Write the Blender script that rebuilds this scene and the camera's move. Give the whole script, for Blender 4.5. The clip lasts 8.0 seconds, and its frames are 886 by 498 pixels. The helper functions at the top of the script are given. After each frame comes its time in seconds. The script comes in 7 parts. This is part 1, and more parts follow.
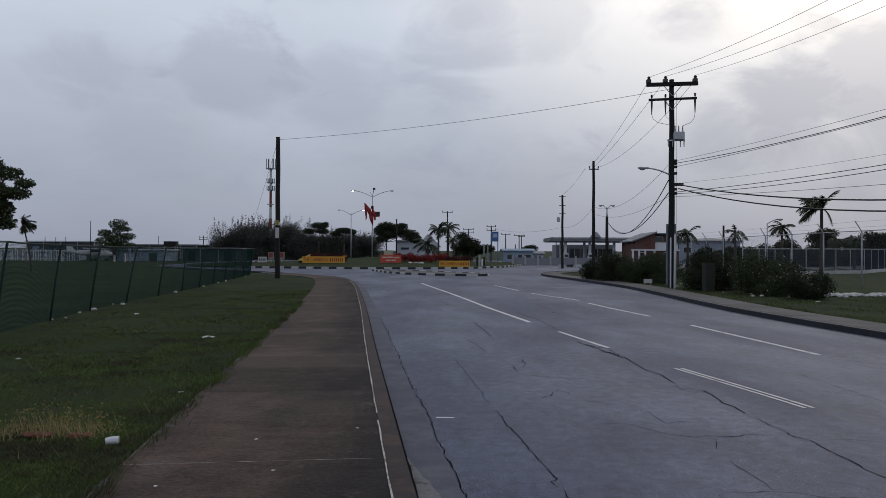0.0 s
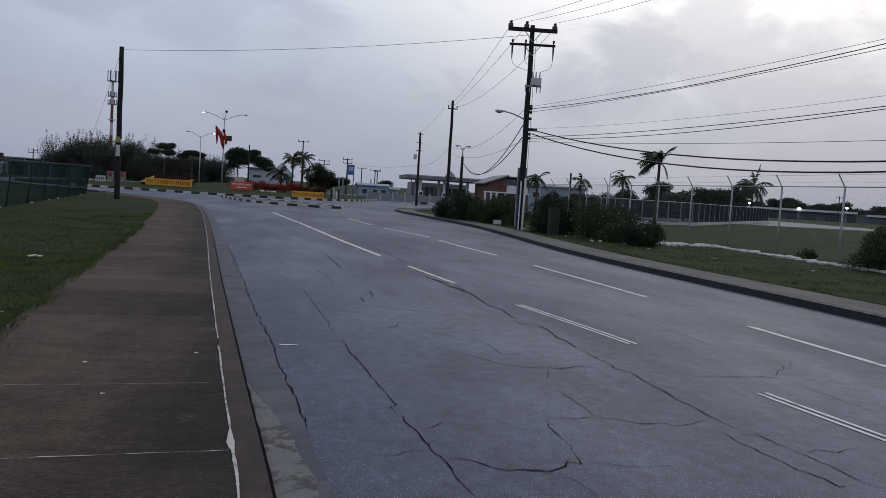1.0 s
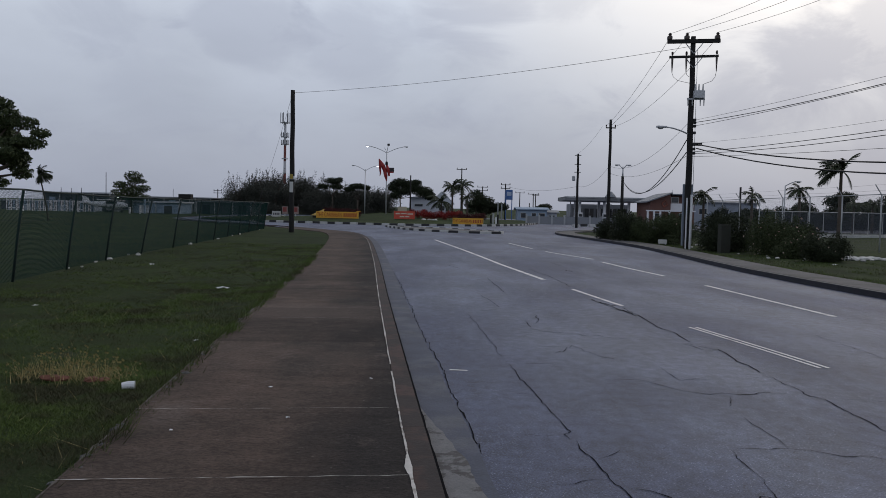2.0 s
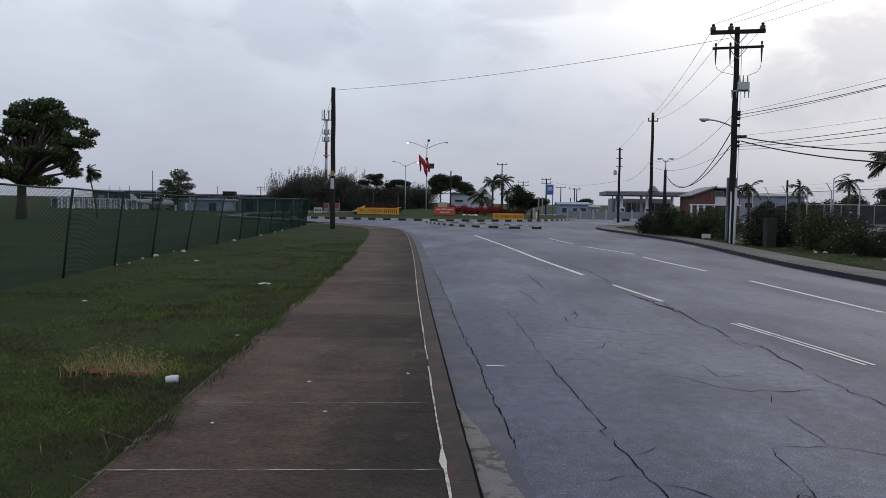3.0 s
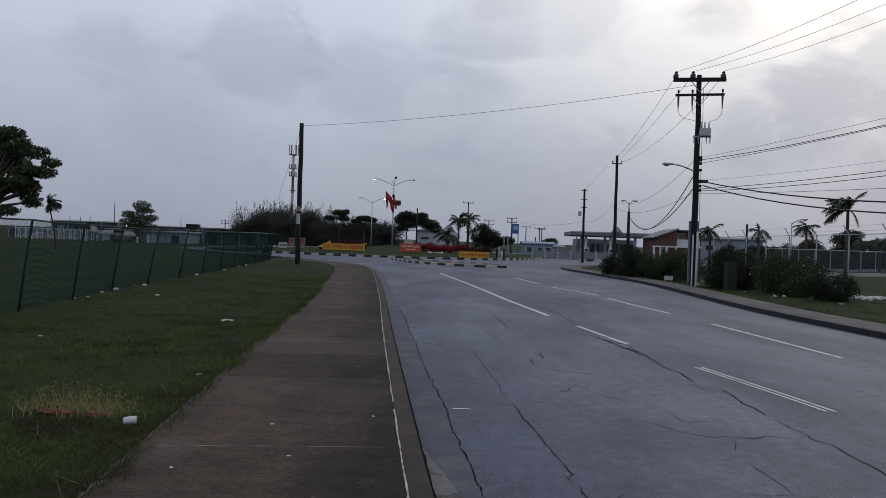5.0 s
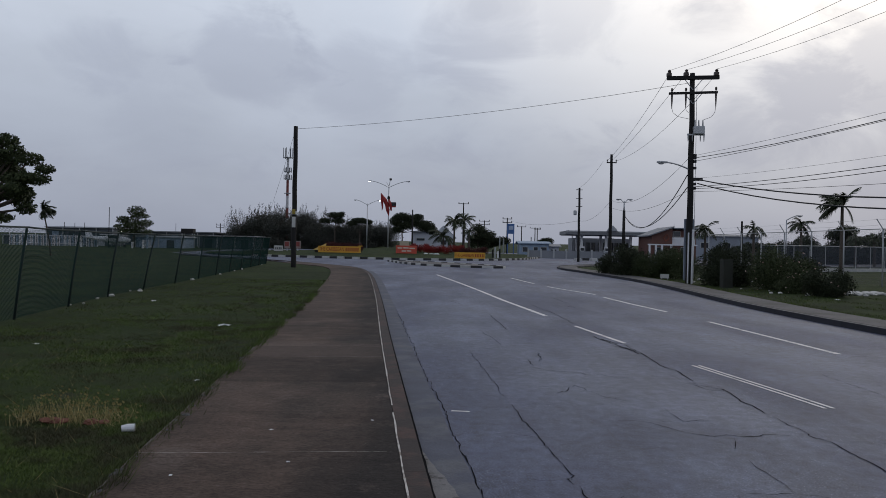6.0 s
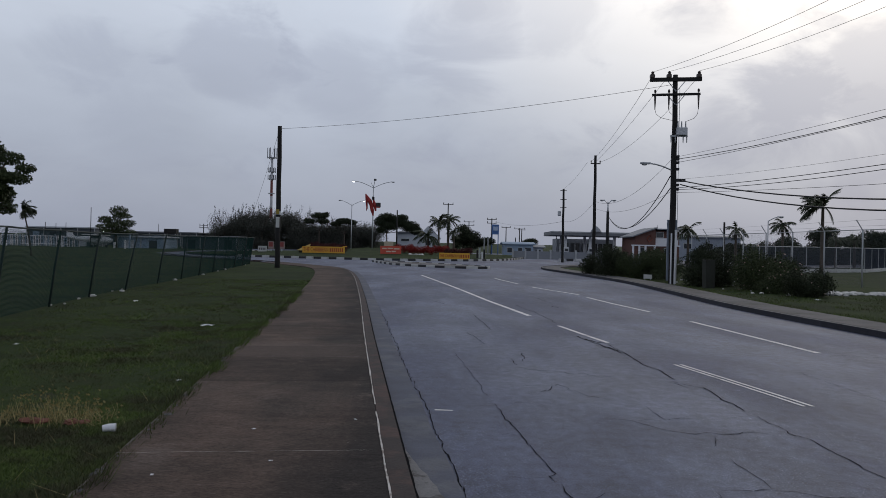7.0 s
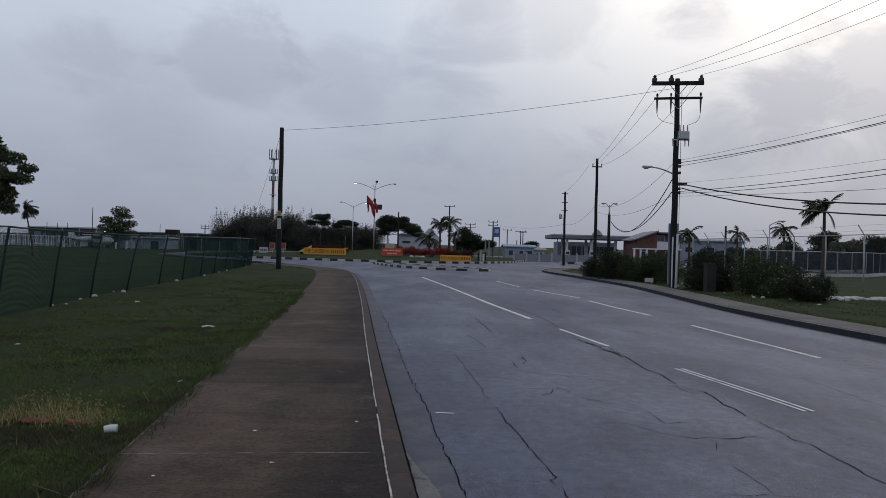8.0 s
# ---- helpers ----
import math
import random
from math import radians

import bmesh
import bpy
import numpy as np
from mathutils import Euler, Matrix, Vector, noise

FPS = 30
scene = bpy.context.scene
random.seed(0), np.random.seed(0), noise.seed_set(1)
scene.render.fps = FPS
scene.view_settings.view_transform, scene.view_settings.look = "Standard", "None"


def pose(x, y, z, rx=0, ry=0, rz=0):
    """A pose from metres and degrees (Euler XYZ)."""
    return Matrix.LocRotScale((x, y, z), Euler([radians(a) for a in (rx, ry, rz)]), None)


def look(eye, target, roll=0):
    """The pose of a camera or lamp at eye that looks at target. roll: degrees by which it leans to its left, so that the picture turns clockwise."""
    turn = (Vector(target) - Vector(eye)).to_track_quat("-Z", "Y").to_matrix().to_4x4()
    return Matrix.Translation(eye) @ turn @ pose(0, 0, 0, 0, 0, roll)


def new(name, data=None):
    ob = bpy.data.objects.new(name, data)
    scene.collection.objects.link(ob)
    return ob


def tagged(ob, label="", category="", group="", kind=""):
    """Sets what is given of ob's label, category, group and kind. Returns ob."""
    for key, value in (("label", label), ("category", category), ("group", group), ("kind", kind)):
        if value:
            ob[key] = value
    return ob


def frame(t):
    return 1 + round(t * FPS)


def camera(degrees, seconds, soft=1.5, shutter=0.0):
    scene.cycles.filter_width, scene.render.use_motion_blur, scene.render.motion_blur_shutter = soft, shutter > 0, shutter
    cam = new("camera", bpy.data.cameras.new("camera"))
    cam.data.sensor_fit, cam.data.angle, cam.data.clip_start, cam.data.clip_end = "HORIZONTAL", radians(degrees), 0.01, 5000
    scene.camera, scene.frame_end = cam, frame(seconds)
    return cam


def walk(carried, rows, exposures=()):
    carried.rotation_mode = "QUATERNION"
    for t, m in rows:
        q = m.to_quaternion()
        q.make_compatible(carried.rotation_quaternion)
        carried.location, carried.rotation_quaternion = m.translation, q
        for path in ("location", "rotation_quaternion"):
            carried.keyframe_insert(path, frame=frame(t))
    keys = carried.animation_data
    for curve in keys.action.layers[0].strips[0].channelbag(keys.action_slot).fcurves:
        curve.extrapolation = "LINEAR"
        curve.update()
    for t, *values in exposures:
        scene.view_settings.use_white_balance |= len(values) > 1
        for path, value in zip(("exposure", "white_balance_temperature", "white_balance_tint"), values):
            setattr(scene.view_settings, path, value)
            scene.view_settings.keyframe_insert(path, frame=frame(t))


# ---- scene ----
cam = camera(58.96, 8.0, soft=0.7)
walk(cam, [
    (0, pose(0.011, -0.042, 1.600, 90.58, -0.25, 0.00)),
    (0.3, pose(0.035, -0.029, 1.566, 88.83, -1.22, -3.79)),
    (0.5, pose(0.035, -0.029, 1.566, 88.35, -3.36, -6.42)),
    (0.8, pose(0.039, -0.027, 1.555, 86.84, -3.10, -9.47)),
    (1, pose(0.039, -0.027, 1.555, 86.19, -3.63, -10.56)),
    (1.3, pose(0.028, -0.004, 1.568, 85.23, -3.69, -10.07)),
    (1.5, pose(0.028, -0.004, 1.568, 85.66, -2.96, -8.97)),
    (1.8, pose(-0.015, 0.022, 1.549, 87.41, -1.77, -3.50)),
    (2, pose(-0.015, 0.022, 1.549, 87.47, -1.23, 0.98)),
    (2.2, pose(-0.001, -0.002, 1.554, 87.04, -1.25, 4.31)),
    (3.3, pose(0.031, -0.009, 1.560, 87.15, -0.30, 3.34)),
    (3.5, pose(0.032, -0.003, 1.570, 87.51, -0.23, 1.54)),
    (4, pose(0.011, 0.013, 1.589, 89.19, -1.09, 0.68)),
    (4.5, pose(-0.000, 0.003, 1.596, 89.87, -2.08, 1.57)),
    (4.7, pose(-0.000, 0.003, 1.596, 89.92, -2.17, 1.53)),
    (5.8, pose(-0.014, 0.016, 1.613, 89.53, -0.88, 0.99)),
    (6, pose(-0.014, 0.016, 1.613, 89.93, -1.15, 1.12)),
    (6.5, pose(-0.003, 0.007, 1.604, 89.98, -1.44, 0.76)),
    (7, pose(-0.000, 0.000, 1.600, 90.00, -1.20, 0.00)),
    (7.5, pose(-0.005, -0.011, 1.606, 90.40, -1.30, -0.17)),
    (8, pose(-0.008, -0.008, 1.606, 90.16, -1.53, 0.08)),
], exposures=[(0.0, -0.1, 6300, 10), (0.5, -0.2, 6250, 10), (1.0, 0.02, 6200, 10), (1.6, 0.02, 6300, 10), (2.0, 0.0, 6350, 10), (3.2, 0.40, 6500, 10), (3.6, 0.40, 6500, 10), (4.2, 0.0, 6350, 10), (4.7, -0.08, 6300, 10), (8.0, -0.08, 6300, 10)])

# ---- light: overcast morning sky, a veiled sun ahead and to the right ----
world = bpy.data.worlds.new("overcast_sky")
scene.world = world
world.use_nodes = True
SUN_AZ, SUN_EL = 36.0, 29.0
SUN_DIR = Vector((math.sin(radians(SUN_AZ)) * math.cos(radians(SUN_EL)),
                  math.cos(radians(SUN_AZ)) * math.cos(radians(SUN_EL)), math.sin(radians(SUN_EL))))


class Nodes:
    """Short way to write node trees."""

    def __init__(self, tree):
        self.t = tree

    def add(self, kind, **inputs):
        n = self.t.nodes.new(kind)
        for key, value in inputs.items():
            self.put(n, key, value)
        return n

    def put(self, n, key, value):
        sock = n.inputs[int(key[1:])] if key[0] == "i" and key[1:].isdigit() else n.inputs[key.replace("_", " ")]
        if isinstance(value, bpy.types.NodeSocket):
            self.t.links.new(value, sock)
        else:
            sock.default_value = value

    def maths(self, op, a, b=0.0, c=0.0, clamp=False):
        n = self.t.nodes.new("ShaderNodeMath")
        n.operation, n.use_clamp = op, clamp
        for i, v in enumerate((a, b, c)):
            self.put(n, "i%d" % i, v)
        return n.outputs[0]

    def ramp(self, fac, stops, interp="LINEAR"):
        n = self.t.nodes.new("ShaderNodeValToRGB")
        n.color_ramp.interpolation = interp
        els = n.color_ramp.elements
        while len(els) < len(stops):
            els.new(0.5)
        for el, (p, c) in zip(els, stops):
            el.position = p
            el.color = (c, c, c, 1) if isinstance(c, (int, float)) else (*c, 1)
        self.t.links.new(fac, n.inputs[0])
        return n.outputs[0]

    def mix(self, fac, a, b, blend="MIX"):
        n = self.t.nodes.new("ShaderNodeMix")
        n.data_type, n.blend_type = "RGBA", blend
        for i, v in ((0, fac), (6, a), (7, b)):
            if isinstance(v, bpy.types.NodeSocket):
                self.t.links.new(v, n.inputs[i])
            else:
                n.inputs[i].default_value = v if i == 0 else (*v, 1) if len(v) == 3 else v
        return n.outputs[2]

    def noise(self, vec, scale, detail=4.0, rough=0.55, dist=0.0):
        n = self.add("ShaderNodeTexNoise", Scale=scale, Detail=detail, Roughness=rough, Distortion=dist)
        if vec is not None:
            self.t.links.new(vec, n.inputs["Vector"])
        return n.outputs[0]

    def scaled(self, vec, s, loc=(0, 0, 0)):
        n = self.add("ShaderNodeMapping", Scale=s, Location=loc)
        self.t.links.new(vec, n.inputs["Vector"])
        return n.outputs[0]


def direction(az, el):
    a, e = radians(az), radians(el)
    return Vector((math.sin(a) * math.cos(e), math.cos(a) * math.cos(e), math.sin(e)))


def build_sky():
    t = world.node_tree
    t.nodes.clear()
    w = Nodes(t)
    co = w.add("ShaderNodeTexCoord").outputs["Generated"]
    sky = t.nodes.new("ShaderNodeTexSky")
    sky.sky_type, sky.sun_disc = "NISHITA", False
    sky.sun_elevation, sky.sun_rotation = radians(SUN_EL), radians(SUN_AZ)
    sky.air_density, sky.dust_density = 1.5, 3.0

    def towards(v, spread):
        n = w.add("ShaderNodeVectorMath")
        n.operation = "DOT_PRODUCT"
        w.put(n, "i0", co)
        w.put(n, "i1", v)
        lo = math.cos(radians(spread))
        return w.maths("DIVIDE", w.maths("SUBTRACT", n.outputs["Value"], lo), 1 - lo, clamp=True)

    sep = w.add("ShaderNodeSeparateXYZ", Vector=co)
    up = sep.outputs[2]
    # cloud sheet: layers flattened towards the horizon
    warped = w.scaled(co, (1.0, 1.0, 2.6), (3.1, 0.4, 1.7))
    big = w.noise(warped, 2.4, 3.0, 0.5, 0.4)
    fine = w.noise(warped, 7.0, 5.0, 0.55, 0.3)
    wisp = w.noise(w.scaled(co, (1.0, 1.0, 1.9), (5.3, 2.2, 0.3)), 6.0, 7.0, 0.60, 0.6)
    sheet = w.ramp(up, [(0.0, (0.332, 0.358, 0.436)), (0.12, (0.42, 0.455, 0.538)), (0.30, (0.645, 0.69, 0.775)), (0.8, (0.33, 0.36, 0.43))])
    tone = w.maths("ADD", w.maths("MULTIPLY", big, 0.30), w.maths("MULTIPLY", fine, 0.16))
    tone = w.maths("ADD", tone, 0.78)
    cloud = w.mix(1.0, sheet, tone, "MULTIPLY")
    # bright thin part of the sheet round the veiled sun
    glow = w.maths("POWER", towards(direction(SUN_AZ, SUN_EL), 40), 1.2)
    glow = w.maths("MULTIPLY", glow, w.ramp(up, [(0.0, 0.0), (0.10, 0.16), (0.20, 0.55), (0.31, 1.0)]))
    cloud = w.mix(w.maths("MULTIPLY", glow, 0.95), cloud, (1.48, 1.36, 1.22))
    # darker cloud banks
    banks = None
    for az, el, spread, deep in BANKS:
        edge = w.maths("ADD", towards(direction(az, el), spread), w.maths("MULTIPLY", w.maths("SUBTRACT", wisp, 0.5), 3.6))
        b = w.maths("MULTIPLY", w.ramp(edge, [(0.0, 0.0), (1.0, 1.0)], "EASE"), deep * 0.8)
        banks = b if banks is None else w.maths("MAXIMUM", banks, b)
    cloud = w.mix(banks, cloud, (0.33, 0.355, 0.455))
    veil = w.mix(0.94, w.mix(1.0, sky.outputs[0], (0.08, 0.08, 0.08), "MULTIPLY"), cloud)
    bg = w.add("ShaderNodeBackground", Color=veil, Strength=1.0)
    out = w.add("ShaderNodeOutputWorld")
    t.links.new(bg.outputs[0], out.inputs[0])


BANKS = [(0.2, 15.2, 6.0, 0.50), (2.6, 16.4, 4.5, 0.45), (-1.8, 13.8, 3.5, 0.35), (7.5, 17.4, 5.0, 0.30), (-7.2, 11.6, 4.2, 0.40), (-4.8, 13.0, 3.0, 0.35),
         (-15.5, 12.6, 4.2, 0.45), (-25.0, 12.4, 4.0, 0.40), (-21.0, 9.0, 5.0, 0.25), (20.0, 7.6, 4.5, 0.65), (23.4, 9.0, 5.0, 0.75), (27.0, 7.0, 5.0, 0.65),
         (29.0, 12.3, 3.4, 0.55), (33.0, 10.5, 5.0, 0.6), (38.0, 5.0, 9.0, 0.6)]
build_sky()
sun_data = bpy.data.lights.new("sun", "SUN")
sun_data.energy, sun_data.angle, sun_data.color = 0.3, radians(25), (1.0, 0.93, 0.86)
sun = new("sun", sun_data)
sun.matrix_world = look(SUN_DIR * 50, (0, 0, 0))

# ---- materials ----
MATS = {}


def surface(name, rgb, rough=0.8, metal=0.0, vary=0.25, scale=3.0, fine=40.0, bump=0.0, each=0.0, tint=None, tint_at=(0.55, 0.75), spec=0.4):
    """A procedural surface: two scales of variation, optional stains of another colour, variation from piece to piece."""
    if name in MATS:
        return MATS[name]
    m = bpy.data.materials.new(name)
    m.use_nodes = True
    w = Nodes(m.node_tree)
    bsdf = m.node_tree.nodes["Principled BSDF"]
    co = w.add("ShaderNodeNewGeometry").outputs["Position"]
    big, small = w.noise(co, scale, 4.0, 0.6), w.noise(co, fine, 3.0, 0.6)
    col = rgb
    if tint:
        col = w.mix(w.ramp(w.noise(w.scaled(co, (1, 1, 1), (7, 3, 1)), scale * 0.6, 5.0, 0.65), [(tint_at[0], 0.0), (tint_at[1], 1.0)]), rgb, tint)
    tone = w.maths("ADD", w.maths("MULTIPLY", big, vary), w.maths("MULTIPLY", small, vary))
    tone = w.maths("ADD", tone, 1.0 - vary)
    if each:
        rnd = w.add("ShaderNodeObjectInfo").outputs["Random"]
        tone = w.maths("MULTIPLY", tone, w.maths("ADD", w.maths("MULTIPLY", rnd, each), 1.0 - each / 2))
    w.put(bsdf, "Base_Color", w.mix(1.0, col, tone, "MULTIPLY"))
    w.put(bsdf, "Roughness", w.maths("ADD", w.maths("MULTIPLY", small, 0.2), rough - 0.1))
    bsdf.inputs["Metallic"].default_value = metal
    bsdf.inputs["Specular IOR Level"].default_value = spec
    if bump:
        b = w.add("ShaderNodeBump", Strength=bump, Distance=0.01, Height=small)
        w.put(bsdf, "Normal", b.outputs[0])
    MATS[name] = m
    return m


def lit(name, rgb, strength):
    if name not in MATS:
        m = bpy.data.materials.new(name)
        m.use_nodes = True
        b = m.node_tree.nodes["Principled BSDF"]
        b.inputs["Base Color"].default_value = (*rgb, 1)
        b.inputs["Emission Color"].default_value = (*rgb, 1)
        b.inputs["Emission Strength"].default_value = strength
        MATS[name] = m
    return MATS[name]


def leaf_surface(name, rgb, rgb2, rough=0.6, dead=None):
    if name in MATS:
        return MATS[name]
    m = bpy.data.materials.new(name)
    m.use_nodes = True
    w = Nodes(m.node_tree)
    bsdf = m.node_tree.nodes["Principled BSDF"]
    geo = w.add("ShaderNodeNewGeometry")
    rnd = geo.outputs["Random Per Island"]
    clump = w.noise(geo.outputs["Position"], 0.9, 3.0, 0.6)
    f = w.maths("ADD", w.maths("MULTIPLY", rnd, 0.6), w.maths("MULTIPLY", clump, 0.5))
    col = w.mix(f, rgb, rgb2)
    if dead:
        patch = w.noise(w.scaled(geo.outputs["Position"], (1, 1, 1), (3, 8, 0)), 1.1, 5.0, 0.65)
        col = w.mix(w.ramp(patch, [(0.44, 0.0), (0.60, 0.85)]), col, dead)
    w.put(bsdf, "Base_Color", col)
    bsdf.inputs["Roughness"].default_value = rough
    bsdf.inputs["Specular IOR Level"].default_value = 0.25
    MATS[name] = m
    return m


def walkway_surface():
    """Stained brown concrete: cross brushing, a dark algae-stained side towards the kerb, pale scuffs."""
    m = bpy.data.materials.new("stained_concrete")
    m.use_nodes = True
    w = Nodes(m.node_tree)
    bsdf = m.node_tree.nodes["Principled BSDF"]
    co = w.add("ShaderNodeNewGeometry").outputs["Position"]
    rnd = w.add("ShaderNodeObjectInfo").outputs["Random"]
    brush = w.noise(w.scaled(co, (17.0, 40.0, 1.0)), 1.0, 5.0, 0.75)
    streak = w.noise(w.scaled(co, (1.5, 3.2, 1.0), (3, 2, 0)), 1.0, 7.0, 0.7)
    blot = w.noise(w.scaled(co, (1.0, 0.6, 1.0)), 0.9, 6.0, 0.6, 0.5)
    grit = w.noise(w.scaled(co, (0.8, 1.2, 1.0)), 60.0, 5.0, 0.85)
    col = w.mix(w.ramp(blot, [(0.34, 0.0), (0.66, 1.0)]), (0.050, 0.040, 0.034), (0.090, 0.064, 0.052))
    # the dark side: distance from the line of the kerb, frayed by the stains
    sep = w.add("ShaderNodeSeparateXYZ", Vector=co)
    side = w.maths("ADD", sep.outputs[0], w.maths("MULTIPLY", sep.outputs[1], 0.118))
    fray = w.maths("ADD", side, w.maths("MULTIPLY", w.maths("SUBTRACT", w.noise(w.scaled(co, (1.2, 0.35, 1.0), (1, 6, 0)), 1.0, 6.0, 0.62), 0.5), 2.6))
    col = w.mix(w.ramp(w.maths("ADD", w.maths("MULTIPLY", fray, 0.4), 0.5), [(0.16, 0.0), (0.62, 0.85)]), col, (0.021, 0.019, 0.019))
    col = w.mix(1.0, col, w.ramp(streak, [(0.32, 0.74), (0.68, 1.30)]), "MULTIPLY")
    scuff = w.noise(w.scaled(co, (9.0, 30.0, 1.0), (2, 9, 0)), 1.0, 6.0, 0.78)
    col = w.mix(w.ramp(scuff, [(0.60, 0.0), (0.68, 0.5)]), col, (0.17, 0.145, 0.135))
    worn = w.noise(w.scaled(co, (1.4, 1.0, 1), (4, 1, 0)), 1.6, 6.0, 0.72)
    col = w.mix(w.ramp(worn, [(0.56, 0.0), (0.74, 0.55)]), col, (0.130, 0.100, 0.088))
    # a paler slab further on and a scuffed oblong beside the grass
    ragged = w.maths("MULTIPLY", w.maths("SUBTRACT", w.noise(w.scaled(co, (3.0, 4.0, 1.0)), 2.0, 6.0, 0.75), 0.5), 1.5)
    for mid, reach, across, half, deep in ((11.6, 1.1, -0.9, 2.0, 0.55), (5.66, 0.42, -1.41, 0.20, 0.75)):
        a = w.maths("SUBTRACT", 1.0, w.maths("DIVIDE", w.maths("ABSOLUTE", w.maths("SUBTRACT", sep.outputs[1], mid)), reach))
        b = w.maths("SUBTRACT", 1.0, w.maths("DIVIDE", w.maths("ABSOLUTE", w.maths("SUBTRACT", side, across)), half))
        patch = w.ramp(w.maths("ADD", w.maths("MINIMUM", a, b), ragged), [(0.05, 0.0), (0.60, deep)])
        col = w.mix(patch, col, (0.112, 0.088, 0.076))
    dots = w.add("ShaderNodeTexVoronoi", Vector=co, Scale=13.0)
    dot = w.maths("MULTIPLY", w.ramp(dots.outputs["Distance"], [(0.04, 1.0), (0.07, 0.0)]), w.ramp(w.noise(co, 2.2, 3.0), [(0.55, 0.0), (0.65, 1.0)]))
    col = w.mix(w.maths("MULTIPLY", dot, 0.8), col, (0.40, 0.37, 0.34))
    tone = w.maths("ADD", w.maths("MULTIPLY", brush, 1.7), w.maths("MULTIPLY", grit, 3.0))
    tone = w.maths("MULTIPLY", w.maths("ADD", tone, -1.35), w.maths("ADD", w.maths("MULTIPLY", rnd, 0.40), 0.8))
    w.put(bsdf, "Base_Color", w.mix(1.0, col, tone, "MULTIPLY"))
    bsdf.inputs["Roughness"].default_value = 0.95
    bsdf.inputs["Specular IOR Level"].default_value = 0.15
    b = w.add("ShaderNodeBump", Strength=0.5, Distance=0.005, Height=w.maths("ADD", grit, brush))
    w.put(bsdf, "Normal", b.outputs[0])
    return m


def asphalt_surface():
    """Worn blue-grey asphalt: pale polished lanes, dark wandering stains, pale stones and open pits."""
    m = bpy.data.materials.new("worn_asphalt")
    m.use_nodes = True
    w = Nodes(m.node_tree)
    bsdf = m.node_tree.nodes["Principled BSDF"]
    co = w.add("ShaderNodeNewGeometry").outputs["Position"]
    patches = w.noise(w.scaled(co, (0.42, 0.14, 1), (1.3, 0.2, 0)), 1.0, 5.0, 0.55, 0.2)
    blots = w.noise(w.scaled(co, (0.9, 0.55, 1), (5, 2, 0)), 1.0, 7.0, 0.68, 0.2)
    tracks = w.noise(w.scaled(co, (1.0, 0.06, 1.0)), 0.9, 3.0, 0.5)
    grit = w.noise(co, 70.0, 4.0, 0.8)
    col = w.mix(w.ramp(patches, [(0.41, 0.0), (0.59, 1.0)]), (0.045, 0.056, 0.106), (0.092, 0.110, 0.166))
    col = w.mix(w.ramp(tracks, [(0.40, 0.5), (0.54, 0.0)]), col, (0.054, 0.064, 0.108))
    col = w.mix(1.0, col, w.ramp(blots, [(0.36, 0.80), (0.64, 1.18)]), "MULTIPLY")
    # pale stones worn flush, thicker in some places than in others
    vor = w.add("ShaderNodeTexVoronoi", Vector=co, Scale=58.0)
    stones = w.ramp(vor.outputs["Distance"], [(0.0, 1.0), (0.30, 0.0)])
    speck = w.maths("MULTIPLY", stones, w.ramp(w.noise(co, 20.0, 3.0), [(0.36, 0.0), (0.58, 1.0)]))
    speck = w.maths("MULTIPLY", speck, w.ramp(w.noise(co, 0.7, 3.0), [(0.40, 0.35), (0.58, 1.0)]))
    col = w.mix(speck, col, (0.36, 0.40, 0.52))
    mott = w.noise(w.scaled(co, (1.0, 0.8, 1.0)), 8.0, 5.0, 0.7)
    col = w.mix(1.0, col, w.ramp(mott, [(0.34, 0.72), (0.66, 1.28)]), "MULTIPLY")
    pits = w.add("ShaderNodeTexVoronoi", Vector=w.scaled(co, (1, 1, 1), (0.3, 0.1, 0)), Scale=34.0)
    pit = w.maths("MULTIPLY", w.ramp(pits.outputs["Distance"], [(0.0, 1.0), (0.22, 0.0)]), w.ramp(w.noise(co, 5.0, 3.0), [(0.45, 0.0), (0.62, 1.0)]))
    col = w.mix(w.maths("MULTIPLY", pit, 0.85), col, (0.030, 0.032, 0.042))
    # fine hairline crazing
    craze = w.add("ShaderNodeTexVoronoi", Vector=w.scaled(co, (1.0, 0.62, 1.0), (2, 1, 0)), Scale=1.9)
    craze.feature = "DISTANCE_TO_EDGE"
    warp = w.noise(co, 3.0, 4.0, 0.7)
    hair = w.maths("ADD", craze.outputs["Distance"], w.maths("MULTIPLY", w.maths("SUBTRACT", warp, 0.5), 0.10))
    hair = w.maths("MULTIPLY", w.ramp(w.maths("ABSOLUTE", hair), [(0.0, 1.0), (0.010, 0.0)]), w.ramp(w.noise(co, 0.8, 3.0), [(0.48, 0.0), (0.62, 0.55)]))
    col = w.mix(hair, col, (0.035, 0.037, 0.05))
    # old oil and water marks
    spots = w.noise(co, 3.3, 6.0, 0.7)
    col = w.mix(w.ramp(spots, [(0.62, 0.0), (0.74, 0.6)]), col, (0.050, 0.056, 0.086))
    col = w.mix(1.0, col, w.maths("ADD", w.maths("MULTIPLY", grit, 4.2), -1.1), "MULTIPLY")
    w.put(bsdf, "Base_Color", col)
    w.put(bsdf, "Roughness", w.ramp(patches, [(0.3, 0.72), (0.7, 0.64)]))
    bsdf.inputs["Specular IOR Level"].default_value = 0.40
    b = w.add("ShaderNodeBump", Strength=0.35, Distance=0.006, Height=grit)
    w.put(bsdf, "Normal", b.outputs[0])
    return m


